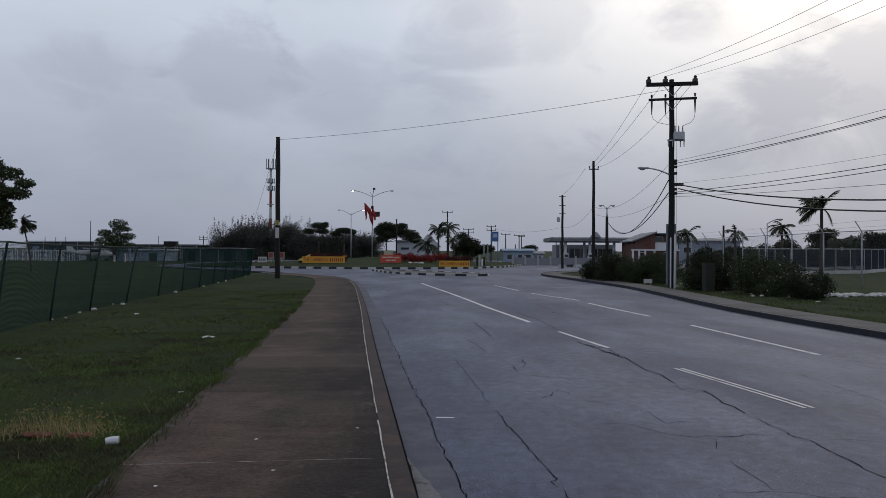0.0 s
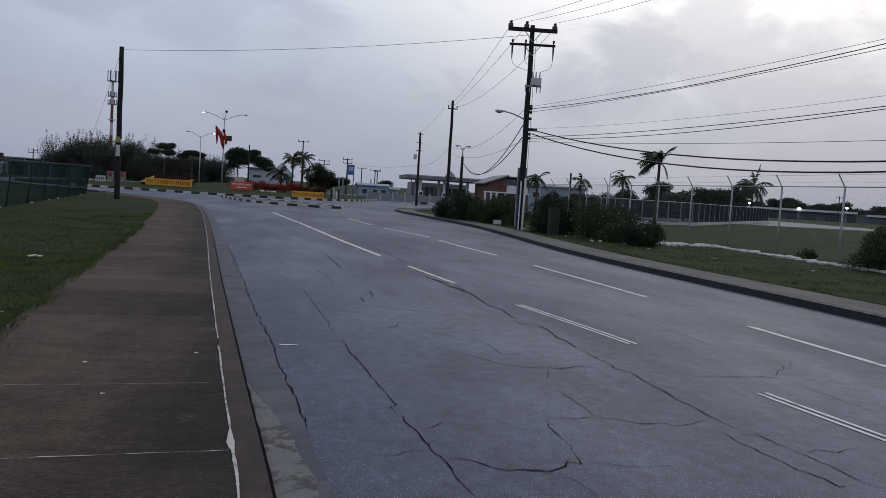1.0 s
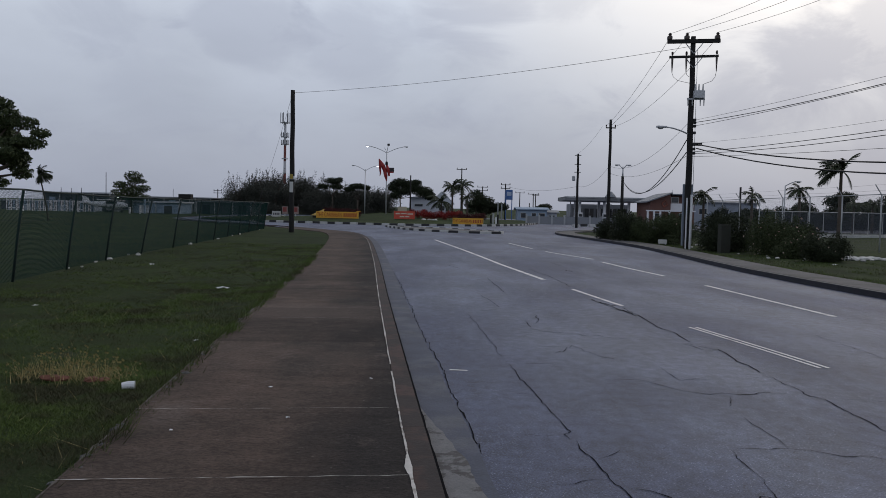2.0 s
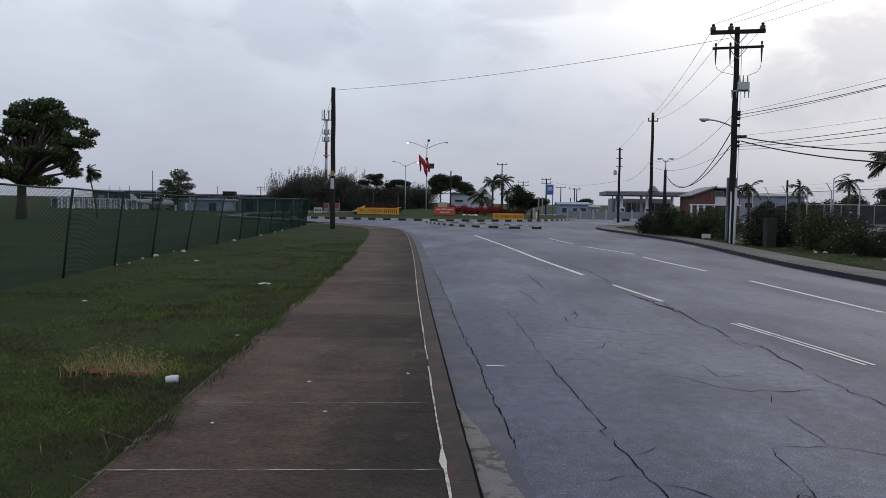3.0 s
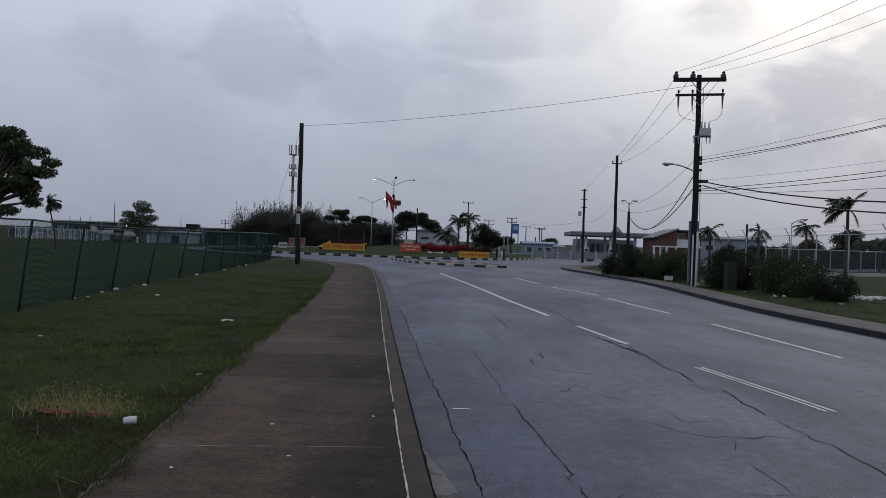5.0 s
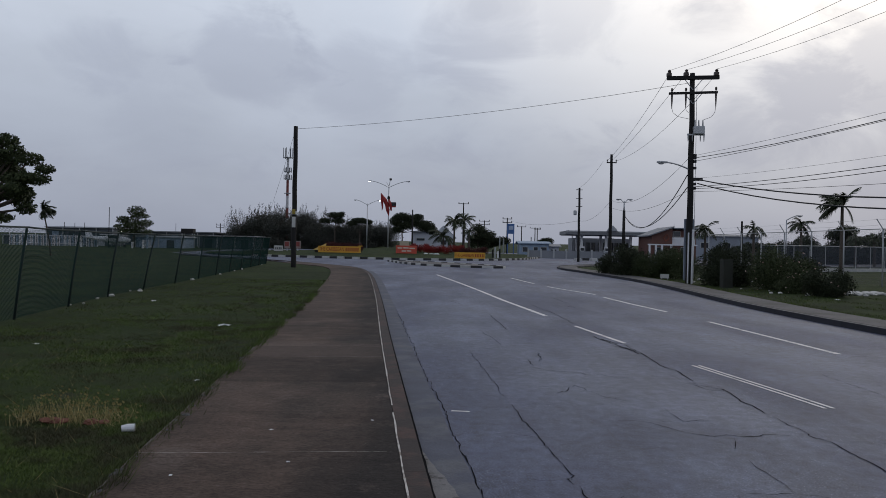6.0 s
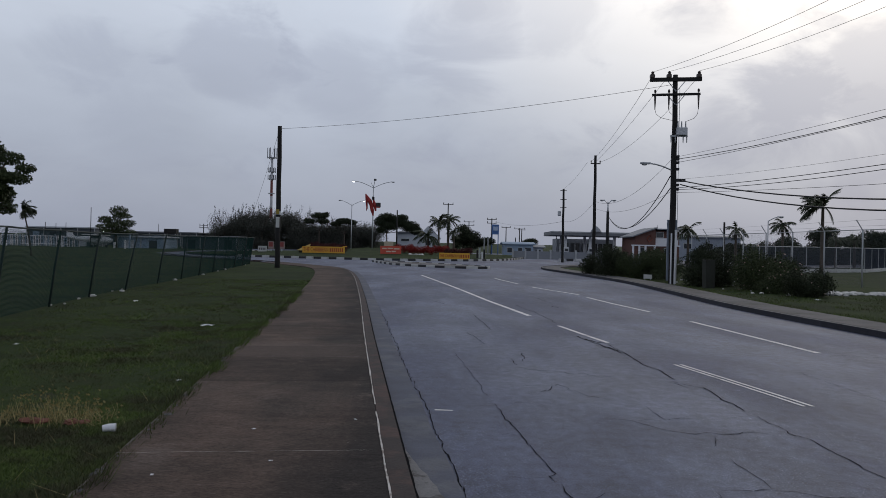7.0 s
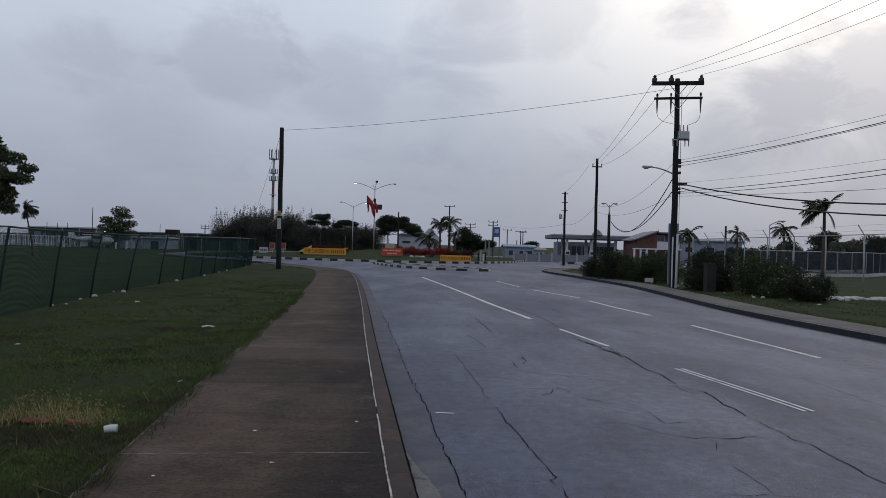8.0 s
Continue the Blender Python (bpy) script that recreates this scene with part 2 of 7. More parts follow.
def grass_ground_surface():
    m = bpy.data.materials.new("grass_ground")
    m.use_nodes = True
    w = Nodes(m.node_tree)
    bsdf = m.node_tree.nodes["Principled BSDF"]
    co = w.add("ShaderNodeNewGeometry").outputs["Position"]
    a, b2, c = w.noise(co, 0.35, 5.0, 0.6), w.noise(co, 2.2, 5.0, 0.65), w.noise(w.scaled(co, (1, 1, 0.4)), 45.0, 3.0, 0.7)
    col = w.mix(w.ramp(a, [(0.35, 0.0), (0.65, 1.0)]), (0.018, 0.029, 0.010), (0.034, 0.051, 0.015))
    col = w.mix(w.ramp(b2, [(0.52, 0.0), (0.70, 0.6)]), col, (0.036, 0.033, 0.022))
    col = w.mix(1.0, col, w.maths("ADD", w.maths("MULTIPLY", c, 1.2), 0.4), "MULTIPLY")
    w.put(bsdf, "Base_Color", col)
    bsdf.inputs["Roughness"].default_value = 0.95
    bsdf.inputs["Specular IOR Level"].default_value = 0.1
    bmp = w.add("ShaderNodeBump", Strength=0.7, Distance=0.04, Height=c)
    w.put(bsdf, "Normal", bmp.outputs[0])
    return m


ASPHALT, GRASS_GROUND = asphalt_surface(), grass_ground_surface()
WALKWAY = walkway_surface()
KERB = surface("kerb_concrete", (0.030, 0.023, 0.022), 0.9, vary=0.7, scale=4.0, fine=45.0, bump=0.4, each=0.05, tint=(0.062, 0.036, 0.031), tint_at=(0.46, 0.62))
PATH_GREY = surface("path_concrete", (0.085, 0.083, 0.086), 0.85, vary=0.6, scale=1.2, fine=25.0, bump=0.3, each=0.25, tint=(0.055, 0.052, 0.05), tint_at=(0.45, 0.62))
# grime plus the shade of the far kerb's face, both in the base colour
KERB_GRIME_SHADE = surface("kerb_grime_shade", (0.026, 0.026, 0.034), 0.9, vary=0.4, scale=4.0, each=0.25)
GUTTER = surface("gutter_concrete", (0.150, 0.148, 0.152), 0.9, vary=0.7, scale=9.0, fine=60.0, bump=0.5, tint=(0.07, 0.066, 0.066), tint_at=(0.50, 0.56))
GUTTER_BED = surface("worn_gutter", (0.058, 0.066, 0.095), 0.8, vary=0.8, scale=2.5, fine=55.0, bump=0.4, tint=(0.095, 0.100, 0.120), tint_at=(0.50, 0.66))
TAR = surface("crack_dark", (0.008, 0.008, 0.010), 1.0, vary=0.3, scale=5.0, spec=0.05)
ROAD_PAINT = surface("worn_road_paint", (0.62, 0.62, 0.62), 0.7, vary=0.45, scale=5.0, fine=60.0, tint=(0.28, 0.28, 0.3), tint_at=(0.52, 0.66))
MORTAR = surface("white_mortar", (0.50, 0.48, 0.45), 0.9, vary=0.5, scale=6.0, tint=(0.16, 0.13, 0.11), tint_at=(0.5, 0.62))
PAINT_WHITE = surface("kerb_white_paint", (0.44, 0.44, 0.43), 0.7, vary=0.3, scale=3.0, each=0.2)
PAINT_BLACK = surface("kerb_black_paint", (0.025, 0.025, 0.027), 0.7, vary=0.3, scale=3.0)
POLE_WOOD = surface("tarred_wood", (0.013, 0.012, 0.012), 0.85, vary=0.4, scale=2.0, fine=60.0, bump=0.3)
STEEL = surface("galvanised_steel", (0.42, 0.43, 0.45), 0.5, 0.6, vary=0.2, scale=6.0)
PALE_STEEL = surface("weathered_post", (0.36, 0.37, 0.38), 0.6, 0.2, vary=0.25, scale=5.0)
PIPE_WHITE = surface("white_pipe", (0.66, 0.66, 0.68), 0.5, vary=0.15, scale=5.0)
GREEN_POST = surface("green_post", (0.010, 0.022, 0.021), 0.8, vary=0.3, scale=4.0)
GREEN_WIRE = surface("green_wire", (0.011, 0.043, 0.038), 0.8, vary=0.2, scale=4.0, spec=0.2)
GREY_WIRE = surface("grey_wire", (0.12, 0.125, 0.14), 0.6, 0.3, vary=0.2, scale=4.0)
CABLE = surface("black_cable", (0.02, 0.02, 0.022), 0.6, vary=0.2, scale=4.0)
CERAMIC = surface("dark_ceramic", (0.05, 0.035, 0.03), 0.3, vary=0.2, scale=8.0)
BARK = surface("bark", (0.075, 0.06, 0.048), 0.95, vary=0.5, scale=3.0, bump=0.4)
STONE = surface("pale_stone", (0.50, 0.49, 0.47), 0.9, vary=0.4, scale=6.0, fine=50.0, bump=0.4, each=0.3)
LEAF_DARK = leaf_surface("dark_leaves", (0.010, 0.015, 0.009), (0.034, 0.042, 0.019), 0.85)
LEAF_GREEN = leaf_surface("green_leaves", (0.016, 0.026, 0.011), (0.058, 0.072, 0.028), 0.8)
LEAF_SCRUB = leaf_surface("scrub_leaves", (0.034, 0.037, 0.031), (0.066, 0.068, 0.056), 0.85)
LEAF_PALM = leaf_surface("palm_leaves", (0.016, 0.024, 0.014), (0.048, 0.056, 0.026))
LEAF_RED = leaf_surface("red_leaves", (0.10, 0.010, 0.010), (0.26, 0.022, 0.018), 0.85)
LEAF_MAROON = leaf_surface("maroon_leaves", (0.030, 0.009, 0.010), (0.078, 0.016, 0.016), 0.85)
BLADE = leaf_surface("grass_blades", (0.032, 0.054, 0.013), (0.118, 0.166, 0.040), 0.85, (0.052, 0.045, 0.028))
BLADE_DRY = leaf_surface("dry_grass", (0.20, 0.16, 0.07), (0.46, 0.38, 0.17))
FLOWER = leaf_surface("pale_flowers", (0.45, 0.22, 0.20), (0.60, 0.50, 0.42))


# ---- mesh helpers ----
def finish(bm, name, material, parent=None, label="", smooth=False):
    me = bpy.data.meshes.new(name)
    bm.to_mesh(me)
    bm.free()
    for f in me.polygons:
        f.use_smooth = smooth
    me.materials.append(material)
    ob = new(name, me)
    if parent is not None:
        ob.parent = parent
    if label:
        tagged(ob, label)
    return ob


def part(name, bm, material, parent, label="", smooth=False):
    """Links a bmesh as one mesh object under a thing or a part."""
    return finish(bm, name, material, parent, label, smooth)


def arrays(name, verts, faces, material, parent=None, smooth=False):
    me = bpy.data.meshes.new(name)
    me.from_pydata([tuple(v) for v in verts], [], [tuple(f) for f in faces])
    me.materials.append(material)
    if smooth:
        me.polygons.foreach_set("use_smooth", [True] * len(me.polygons))
    ob = new(name, me)
    if parent is not None:
        ob.parent = parent
    return ob


def thing(name, label, category, at=(0, 0, 0), turn=0.0, group="", kind=""):
    ob = new(name)
    ob.empty_display_size = 0.2
    ob.matrix_basis = pose(*at, 0, 0, turn)
    return tagged(ob, label, category, group, kind)


def box(bm, x0, x1, y0, y1, z0, z1, bevel=0.0, m=None):
    r = bmesh.ops.create_cube(bm, size=1.0)
    vs = r["verts"]
    bmesh.ops.scale(bm, vec=(x1 - x0, y1 - y0, z1 - z0), verts=vs)
    bmesh.ops.translate(bm, vec=((x0 + x1) / 2, (y0 + y1) / 2, (z0 + z1) / 2), verts=vs)
    if bevel:
        es = list({e for v in vs for e in v.link_edges})
        r2 = bmesh.ops.bevel(bm, geom=es, offset=bevel, segments=2, profile=0.7, affect="EDGES")
        vs = list({v for f in r2["faces"] for v in f.verts} | {v for v in vs if v.is_valid})
    if m is not None:
        bmesh.ops.transform(bm, matrix=m, verts=[v for v in vs if v.is_valid])
    return bm


def boxed(x0, x1, y0, y1, z0, z1, bevel=0.0):
    return box(bmesh.new(), x0, x1, y0, y1, z0, z1, bevel)


def tube(bm, pts, radii, sides=8, cap=True):
    """A tube through pts; radii one number or one a point."""
    pts = [Vector(p) for p in pts]
    if isinstance(radii, (int, float)):
        radii = [radii] * len(pts)
    rings = []
    ref = None
    for i, p in enumerate(pts):
        d = (pts[min(i + 1, len(pts) - 1)] - pts[max(i - 1, 0)]).normalized()
        if ref is None:
            ref = Vector((1, 0, 0)) if abs(d.x) < 0.9 else Vector((0, 1, 0))
        u = (ref - d * ref.dot(d)).normalized()
        v = d.cross(u)
        ref = u
        rings.append([bm.verts.new(p + (u * math.cos(a) + v * math.sin(a)) * radii[i])
                      for a in [2 * math.pi * k / sides for k in range(sides)]])
    for a, b in zip(rings, rings[1:]):
        for k in range(sides):
            bm.faces.new((a[k], a[(k + 1) % sides], b[(k + 1) % sides], b[k]))
    if cap:
        bm.faces.new(rings[0][::-1])
        bm.faces.new(rings[-1])
    return bm


def tubed(pts, radii, sides=8):
    return tube(bmesh.new(), pts, radii, sides)


def hang(a, b, sag, n=24):
    """Points of a hanging wire."""
    a, b = Vector(a), Vector(b)
    return [a.lerp(b, i / n) - Vector((0, 0, 4 * sag * (i / n) * (1 - i / n))) for i in range(n + 1)]


def rise(x, y):
    """Height of the land: level near by, then rising gently all round."""
    return 0.0085 * max(0.0, math.hypot(x, y) - 25.0)


def spline(points, step=0.5):
    """Even points on a smooth curve through the given plan points."""
    p = [Vector((x, y, 0)) for x, y in points]
    p = [p[0] * 2 - p[1]] + p + [p[-1] * 2 - p[-2]]
    fine = []
    for i in range(1, len(p) - 2):
        for k in range(40):
            t = k / 40
            a, b, c, d = p[i - 1], p[i], p[i + 1], p[i + 2]
            fine.append(0.5 * (2 * b + (c - a) * t + (2 * a - 5 * b + 4 * c - d) * t * t + (3 * b - a - 3 * c + d) * t ** 3))
    fine.append(p[-2])
    out, left = [fine[0]], step
    for a, b in zip(fine, fine[1:]):
        length = (b - a).length
        while length >= left:
            a = a.lerp(b, left / length)
            out.append(a)
            length -= left
            left = step
        left -= length
    return out


def shifted(line, off):
    """The curve moved sideways, positive to the right of its run."""
    out = []
    for i, p in enumerate(line):
        d = (line[min(i + 1, len(line) - 1)] - line[max(i - 1, 0)]).normalized()
        out.append(p + Vector((d.y, -d.x, 0)) * off)
    return out


def strip(line_a, line_b, top, depth):
    """A solid band between two curves: top above the land, depth thick."""
    verts, faces = [], []
    for a, b in zip(line_a, line_b):
        za, zb = rise(a.x, a.y) + top, rise(b.x, b.y) + top
        verts += [(a.x, a.y, za), (b.x, b.y, zb), (b.x, b.y, zb - depth), (a.x, a.y, za - depth)]
    n = len(line_a)
    for i in range(n - 1):
        k = 4 * i
        for j in range(4):
            faces.append((k + j, k + 4 + j, k + 4 + (j + 1) % 4, k + (j + 1) % 4))
    faces += [(0, 1, 2, 3), (4 * n - 1, 4 * n - 2, 4 * n - 3, 4 * n - 4)]
    return verts, faces


def ribbon(bm, pts, widths, lift):
    pts = [Vector((p[0], p[1], 0)) for p in pts]
    prev = None
    for i, p in enumerate(pts):
        d = (pts[min(i + 1, len(pts) - 1)] - pts[max(i - 1, 0)])
        d = d.normalized() if d.length > 0 else Vector((0, 1, 0))
        n = Vector((d.y, -d.x, 0)) * (widths[i] / 2)
        a, b = p + n, p - n
        cur = (bm.verts.new((a.x, a.y, rise(a.x, a.y) + lift)), bm.verts.new((b.x, b.y, rise(b.x, b.y) + lift)))
        if prev:
            bm.faces.new((prev[0], prev[1], cur[1], cur[0]))
        prev = cur
    return bm


# ---- plan of the roads ----
LEFT_KERB = spline([(2.6, -24), (1.3, -8), (0.42, 0), (-0.02, 3.93), (-0.35, 6.65), (-1.18, 13.7), (-2.68, 26.7), (-4.65, 41.6), (-6.5, 50.2),
                    (-9.0, 54.8), (-12.7, 60.5), (-17, 65.5), (-22, 71), (-28, 80), (-31.5, 92), (-33, 126)])
RIGHT_KERB = spline([(8.4, -24), (9.0, 0), (9.05, 10.8), (8.82, 16), (8.66, 20), (8.66, 26), (8.85, 33), (8.8, 39.2), (7.9, 49), (7.2, 55.5), (7.9, 61), (10.8, 66),
                     (16, 70), (27, 75), (47, 81), (80, 86)])
DUG = [(p.x, p.y) for p in shifted(LEFT_KERB, -1.45)[::3]] + [(-33, 132), (-20, 140), (40, 140), (80, 120)] + [(p.x, p.y) for p in shifted(RIGHT_KERB, 0.9)[::-3]]
ROAD_EDGE = [(p.x, p.y) for p in LEFT_KERB[::4]] + [(-33, 132), (-20, 140), (40, 140), (80, 120)] + [(p.x, p.y) for p in RIGHT_KERB[::-4]]


def inside(px, py, poly):
    """Which of the plan points lie inside the outline."""
    r = np.zeros(px.shape, bool)
    for (x0, y0), (x1, y1) in zip(poly, poly[1:] + poly[:1]):
        if y0 != y1:
            r ^= ((y0 > py) != (y1 > py)) & (px < (x1 - x0) * (py - y0) / (y1 - y0) + x0)
    return r


def graded(lo, hi, fine_lo, fine_hi, step, grow=1.12):
    mid = list(np.arange(fine_lo, fine_hi + 1e-6, step))
    s, up = step, []
    v = fine_hi
    while v < hi:
        s *= grow
        v += s
        up.append(v)
    s, down, v = step, [], fine_lo
    while v > lo:
        s *= grow
        v -= s
        down.append(v)
    return np.array(down[::-1] + mid + up)


def build_ground():
    xs, ys = graded(-1500, 1500, -16, 16, 0.5, 1.07), graded(-300, 2200, -6, 60, 0.5, 1.05)
    gx, gy = np.meshgrid(xs, ys)
    z = 0.0085 * np.maximum(0, np.hypot(gx, gy) - 25) + 0.03
    deep = inside(gx, gy, DUG)
    bumps = 0.012 * np.sin(gx * 1.7 + gy * 0.6) * np.sin(gy * 1.1 - gx * 0.4)
    z = np.where(deep, z - 0.4, z + bumps)
    nx = len(xs)
    verts = np.stack([gx.ravel(), gy.ravel(), z.ravel()], 1)
    i = (np.arange(len(ys) - 1)[:, None] * nx + np.arange(nx - 1)[None]).ravel()
    faces = np.stack([i, i + 1, i + nx + 1, i + nx], 1)
    ob = arrays("ground", verts.tolist(), faces.tolist(), GRASS_GROUND, smooth=True)
    return tagged(ob, "rough mown grass land rising gently", "ground", kind="structure")


def build_road():
    xs, ys = np.arange(-72, 82, 0.75), np.arange(-26, 141, 0.75)
    gx, gy = np.meshgrid(xs, ys)
    z = 0.0085 * np.maximum(0, np.hypot(gx, gy) - 25)
    cx, cy = gx[:-1, :-1] + 0.375, gy[:-1, :-1] + 0.375
    keep = np.zeros(cx.shape, bool)
    for ox, oy in ((0, 0), (0.6, 0), (-0.6, 0), (0, 0.6), (0, -0.6)):
        keep |= inside(cx + ox, cy + oy, ROAD_EDGE)
    nx = len(xs)
    i = (np.arange(len(ys) - 1)[:, None] * nx + np.arange(nx - 1)[None])[keep]
    faces = np.stack([i, i + 1, i + nx + 1, i + nx], 1)
    used, flat = np.unique(faces, return_inverse=True)
    verts = np.stack([gx.ravel(), gy.ravel(), z.ravel()], 1)[used]
    ob = arrays("road", verts.tolist(), flat.reshape(faces.shape).tolist(), ASPHALT, smooth=True)
    return tagged(ob, "worn grey asphalt road with many cracks", "road", kind="structure")


ground = build_ground()
road = build_road()


def nearest(line, y):
    return min(range(len(line)), key=lambda i: abs(line[i].y - y) + (0 if line[i].y < 62 else 50))


def band_pieces(name, owner, a, b, first, last, every, gap, top, depth, material, mats=None):
    """Pieces laid end to end between two curves, each a part of its own."""
    i, k = first, 0
    while i < last:
        j = min(i + every, last)
        pa, pb = [p.copy() for p in a[i:j + 1]], [p.copy() for p in b[i:j + 1]]
        if len(pa) < 2:
            break
        for line in (pa, pb):
            d = (line[-1] - line[-2]).normalized()
            line[-1] = line[-1] - d * gap
        v, f = strip(pa, pb, top + random.uniform(-0.0006, 0.0006), depth)
        arrays(name, v, f, mats[k % len(mats)] if mats else material, owner)
        i, k = j, k + 1


JOINTS = ((4.43, 0.012), (5.97, 0.006), (11.05, 0.004))


def build_left_walkway():
    line = spline([(p.x, p.y) for p in LEFT_KERB], 0.4)
    s0 = nearest(line, -20)
    # one joint falls 4.43 m ahead
    s0 += (nearest(line, 4.43) - s0) % 4
    walkway = tagged(new("pavement"), "dark stained concrete footway of long slabs", "pavement", kind="structure")
    inner, outer = shifted(line, -0.163), shifted(line, -2.1)
    stop = nearest(line, 59)
    band_pieces("slab", walkway, outer, inner, s0, stop, 4, 0.0008, 0.060, 0.25, WALKWAY)
    kerb = tagged(new("kerb"), "brown weathered concrete kerb beside the footway", "kerb", kind="structure")
    band_pieces("kerbstone", kerb, shifted(line, -0.157), line, s0, len(line) - 60, 3, 0.002, 0.057, 0.3, KERB)
    # mortar line between slabs and kerb, broken in places
    rng = random.Random(4)
    bm = bmesh.new()
    mid = spline([(p.x, p.y) for p in shifted(line, -0.160)], 0.035)
    prev = None
    for p in mid:
        if p.y < 2 or p.y > 44:
            continue
        wd = 0.0050 + 0.008 * noise.noise((p.y * 1.3, 0, 3)) + 0.004 * rng.random()
        if 4.44 < p.y < 4.78:
            wd = 0.006 + 0.013 * max(0.0, 1 - abs(p.y - 4.56) / 0.17) + 0.012 * abs(noise.noise((p.y * 14, 1, 6)))
        z = rise(p.x, p.y) + 0.066
        wd = max(wd, 0.0014)
        p = p + Vector((0.006 * noise.noise((p.y * 2.1, 7, 3)), 0, 0))
        cur = (bm.verts.new((p.x - wd * (1.6 if 4.44 < p.y < 4.78 else 1), p.y, z)), bm.verts.new((p.x + wd * 0.9, p.y, z)))
        if prev and noise.noise((p.y * 0.6, 4, 0)) > -0.42:
            bm.faces.new((prev[0], prev[1], cur[1], cur[0]))
        prev = cur
    tagged(finish(bm, "mortar_joint", MORTAR, kerb), "white mortar joint, broken")
    gut = tagged(new("gutter"), "patched concrete gutter along the kerb", "gutter", kind="structure")
    fine = spline([(p.x, p.y) for p in line], 0.25)
    g0, g1 = nearest(fine, -20), nearest(fine, 46)
    rngw = [0.325 + 0.015 * noise.noise((p.y * 0.8, 1, 2)) + 0.01 * noise.noise((p.y * 4.0, 1, 2)) for p in fine]
    far = [p + (q - p) * w_ for p, q, w_ in zip(fine, shifted(fine, 1.0), rngw)]
    v, f = strip(fine[g0:g1], far[g0:g1], 0.006, 0.1)
    arrays("gutter_bed", v, f, GUTTER_BED, gut)
    # broken pale concrete lying over the near stretch, a dark shadow line in the angle of the kerb
    near = [p for p in spline([(p.x, p.y) for p in line], 0.05) if 1.0 < p.y < 6.3]
    wide = [(0.22 + 0.07 * noise.noise((p.y * 1.6, 5, 1)) + 0.022 * noise.noise((p.y * 7.0, 5, 1))) * min(1.0, (6.4 - p.y) / 1.6) for p in near]
    far = [p + (q - p) * w_ for p, q, w_ in zip(near, shifted(near, 1.0), wide)]
    v, f = strip([p + Vector((0.004, 0, 0)) for p in near], far, 0.011, 0.02)
    arrays("concrete_patch", v, f, GUTTER, gut)
    # black ribbon painted as the kerb face's shadow in the crack at its foot
    shadow_run = [p for p in spline([(p.x, p.y) for p in shifted(line, 0.018)], 0.07) if 1.0 < p.y < 45]
    wd = [0.020 + 0.012 * noise.noise((p.y * 3, 2, 2)) + 0.010 * noise.noise((p.y * 14, 2, 2)) for p in shadow_run]
    finish(ribbon(bmesh.new(), shadow_run, wd, 0.016), "kerb_dirt", TAR, gut)
    rim = [p for p in spline([(p.x, p.y) for p in shifted(line, -2.085)], 0.06) if 2.0 < p.y < 30]
    wd = [max(0.002, 0.010 + 0.045 * noise.noise((p.y * 2.2, 8, 2)) + 0.03 * noise.noise((p.y * 11, 8, 2))) for p in rim]
    finish(ribbon(bmesh.new(), rim, wd, 0.066), "worn_rim", surface("worn_rim_concrete", (0.095, 0.084, 0.072), 0.95, vary=0.9, scale=9.0, fine=60.0), walkway, "pale worn rim of the slabs")
    for jy, amount in JOINTS:
        i = nearest(fine, jy)
        q_ = shifted(fine[i - 1:i + 2], -0.163)[1], shifted(fine[i - 1:i + 2], -2.1)[1]
        b_, a_ = (v_ + (fine[i + 1] - fine[i]).normalized() * (jy - fine[i].y) for v_ in q_)
        pts = [a_.lerp(b_, t_ / 60) + Vector((0, 0.006 * noise.noise((t_ * 0.7, jy, 0)), 0)) for t_ in range(61)]
        wdj = [max(0.0, amount * (0.35 + 1.6 * noise.noise((t_ * 0.23, jy, 3)))) + 0.001 for t_ in range(61)]
        finish(ribbon(bmesh.new(), pts, wdj, 0.0665), "joint_filling", MORTAR, walkway, "pale broken joint filling")


def build_right_walkway():
    line = spline([(p.x, p.y) for p in RIGHT_KERB], 0.6)
    kerb = tagged(new("kerb"), "concrete kerb with grime and painted shade on the far side of the road", "kerb", kind="structure")
    band_pieces("kerbstone", kerb, line, shifted(line, 0.22), nearest(line, -18), len(line) - 75, 3, 0.01, 0.13, 0.4, KERB_GRIME_SHADE)
    # paler strip on top paints the kerb's lit upper edge
    band_pieces("arris", kerb, shifted(line, 0.005), shifted(line, 0.10), nearest(line, -18), len(line) - 75, 3, 0.01, 0.134, 0.02, GUTTER)
    path = tagged(new("pavement"), "grey concrete footway beside the verge", "pavement", kind="structure")
    band_pieces("slab", path, shifted(line, 0.225), shifted(line, 1.45), nearest(line, -18), len(line) - 75, 4, 0.012, 0.115, 0.3, PATH_GREY)


build_left_walkway()
build_right_walkway()


# ---- road markings and cracks ----
LANE_ONE = spline([(4.9, -3), (4.55, 3), (4.17, 6.15), (3.93, 8.38), (3.41, 11.36), (2.96, 13.8), (2.51, 16.85), (2.17, 19.15), (0.6, 31), (-1.18, 42.9)], 0.2)
LANE_TWO = spline([(6.6, -3), (6.55, 5), (6.42, 9.98), (6.26, 12.95), (5.91, 18.6), (5.68, 21.28), (5.04, 27.14), (4.96, 28.6), (3.77, 33.25), (2.7, 40.6)], 0.2)


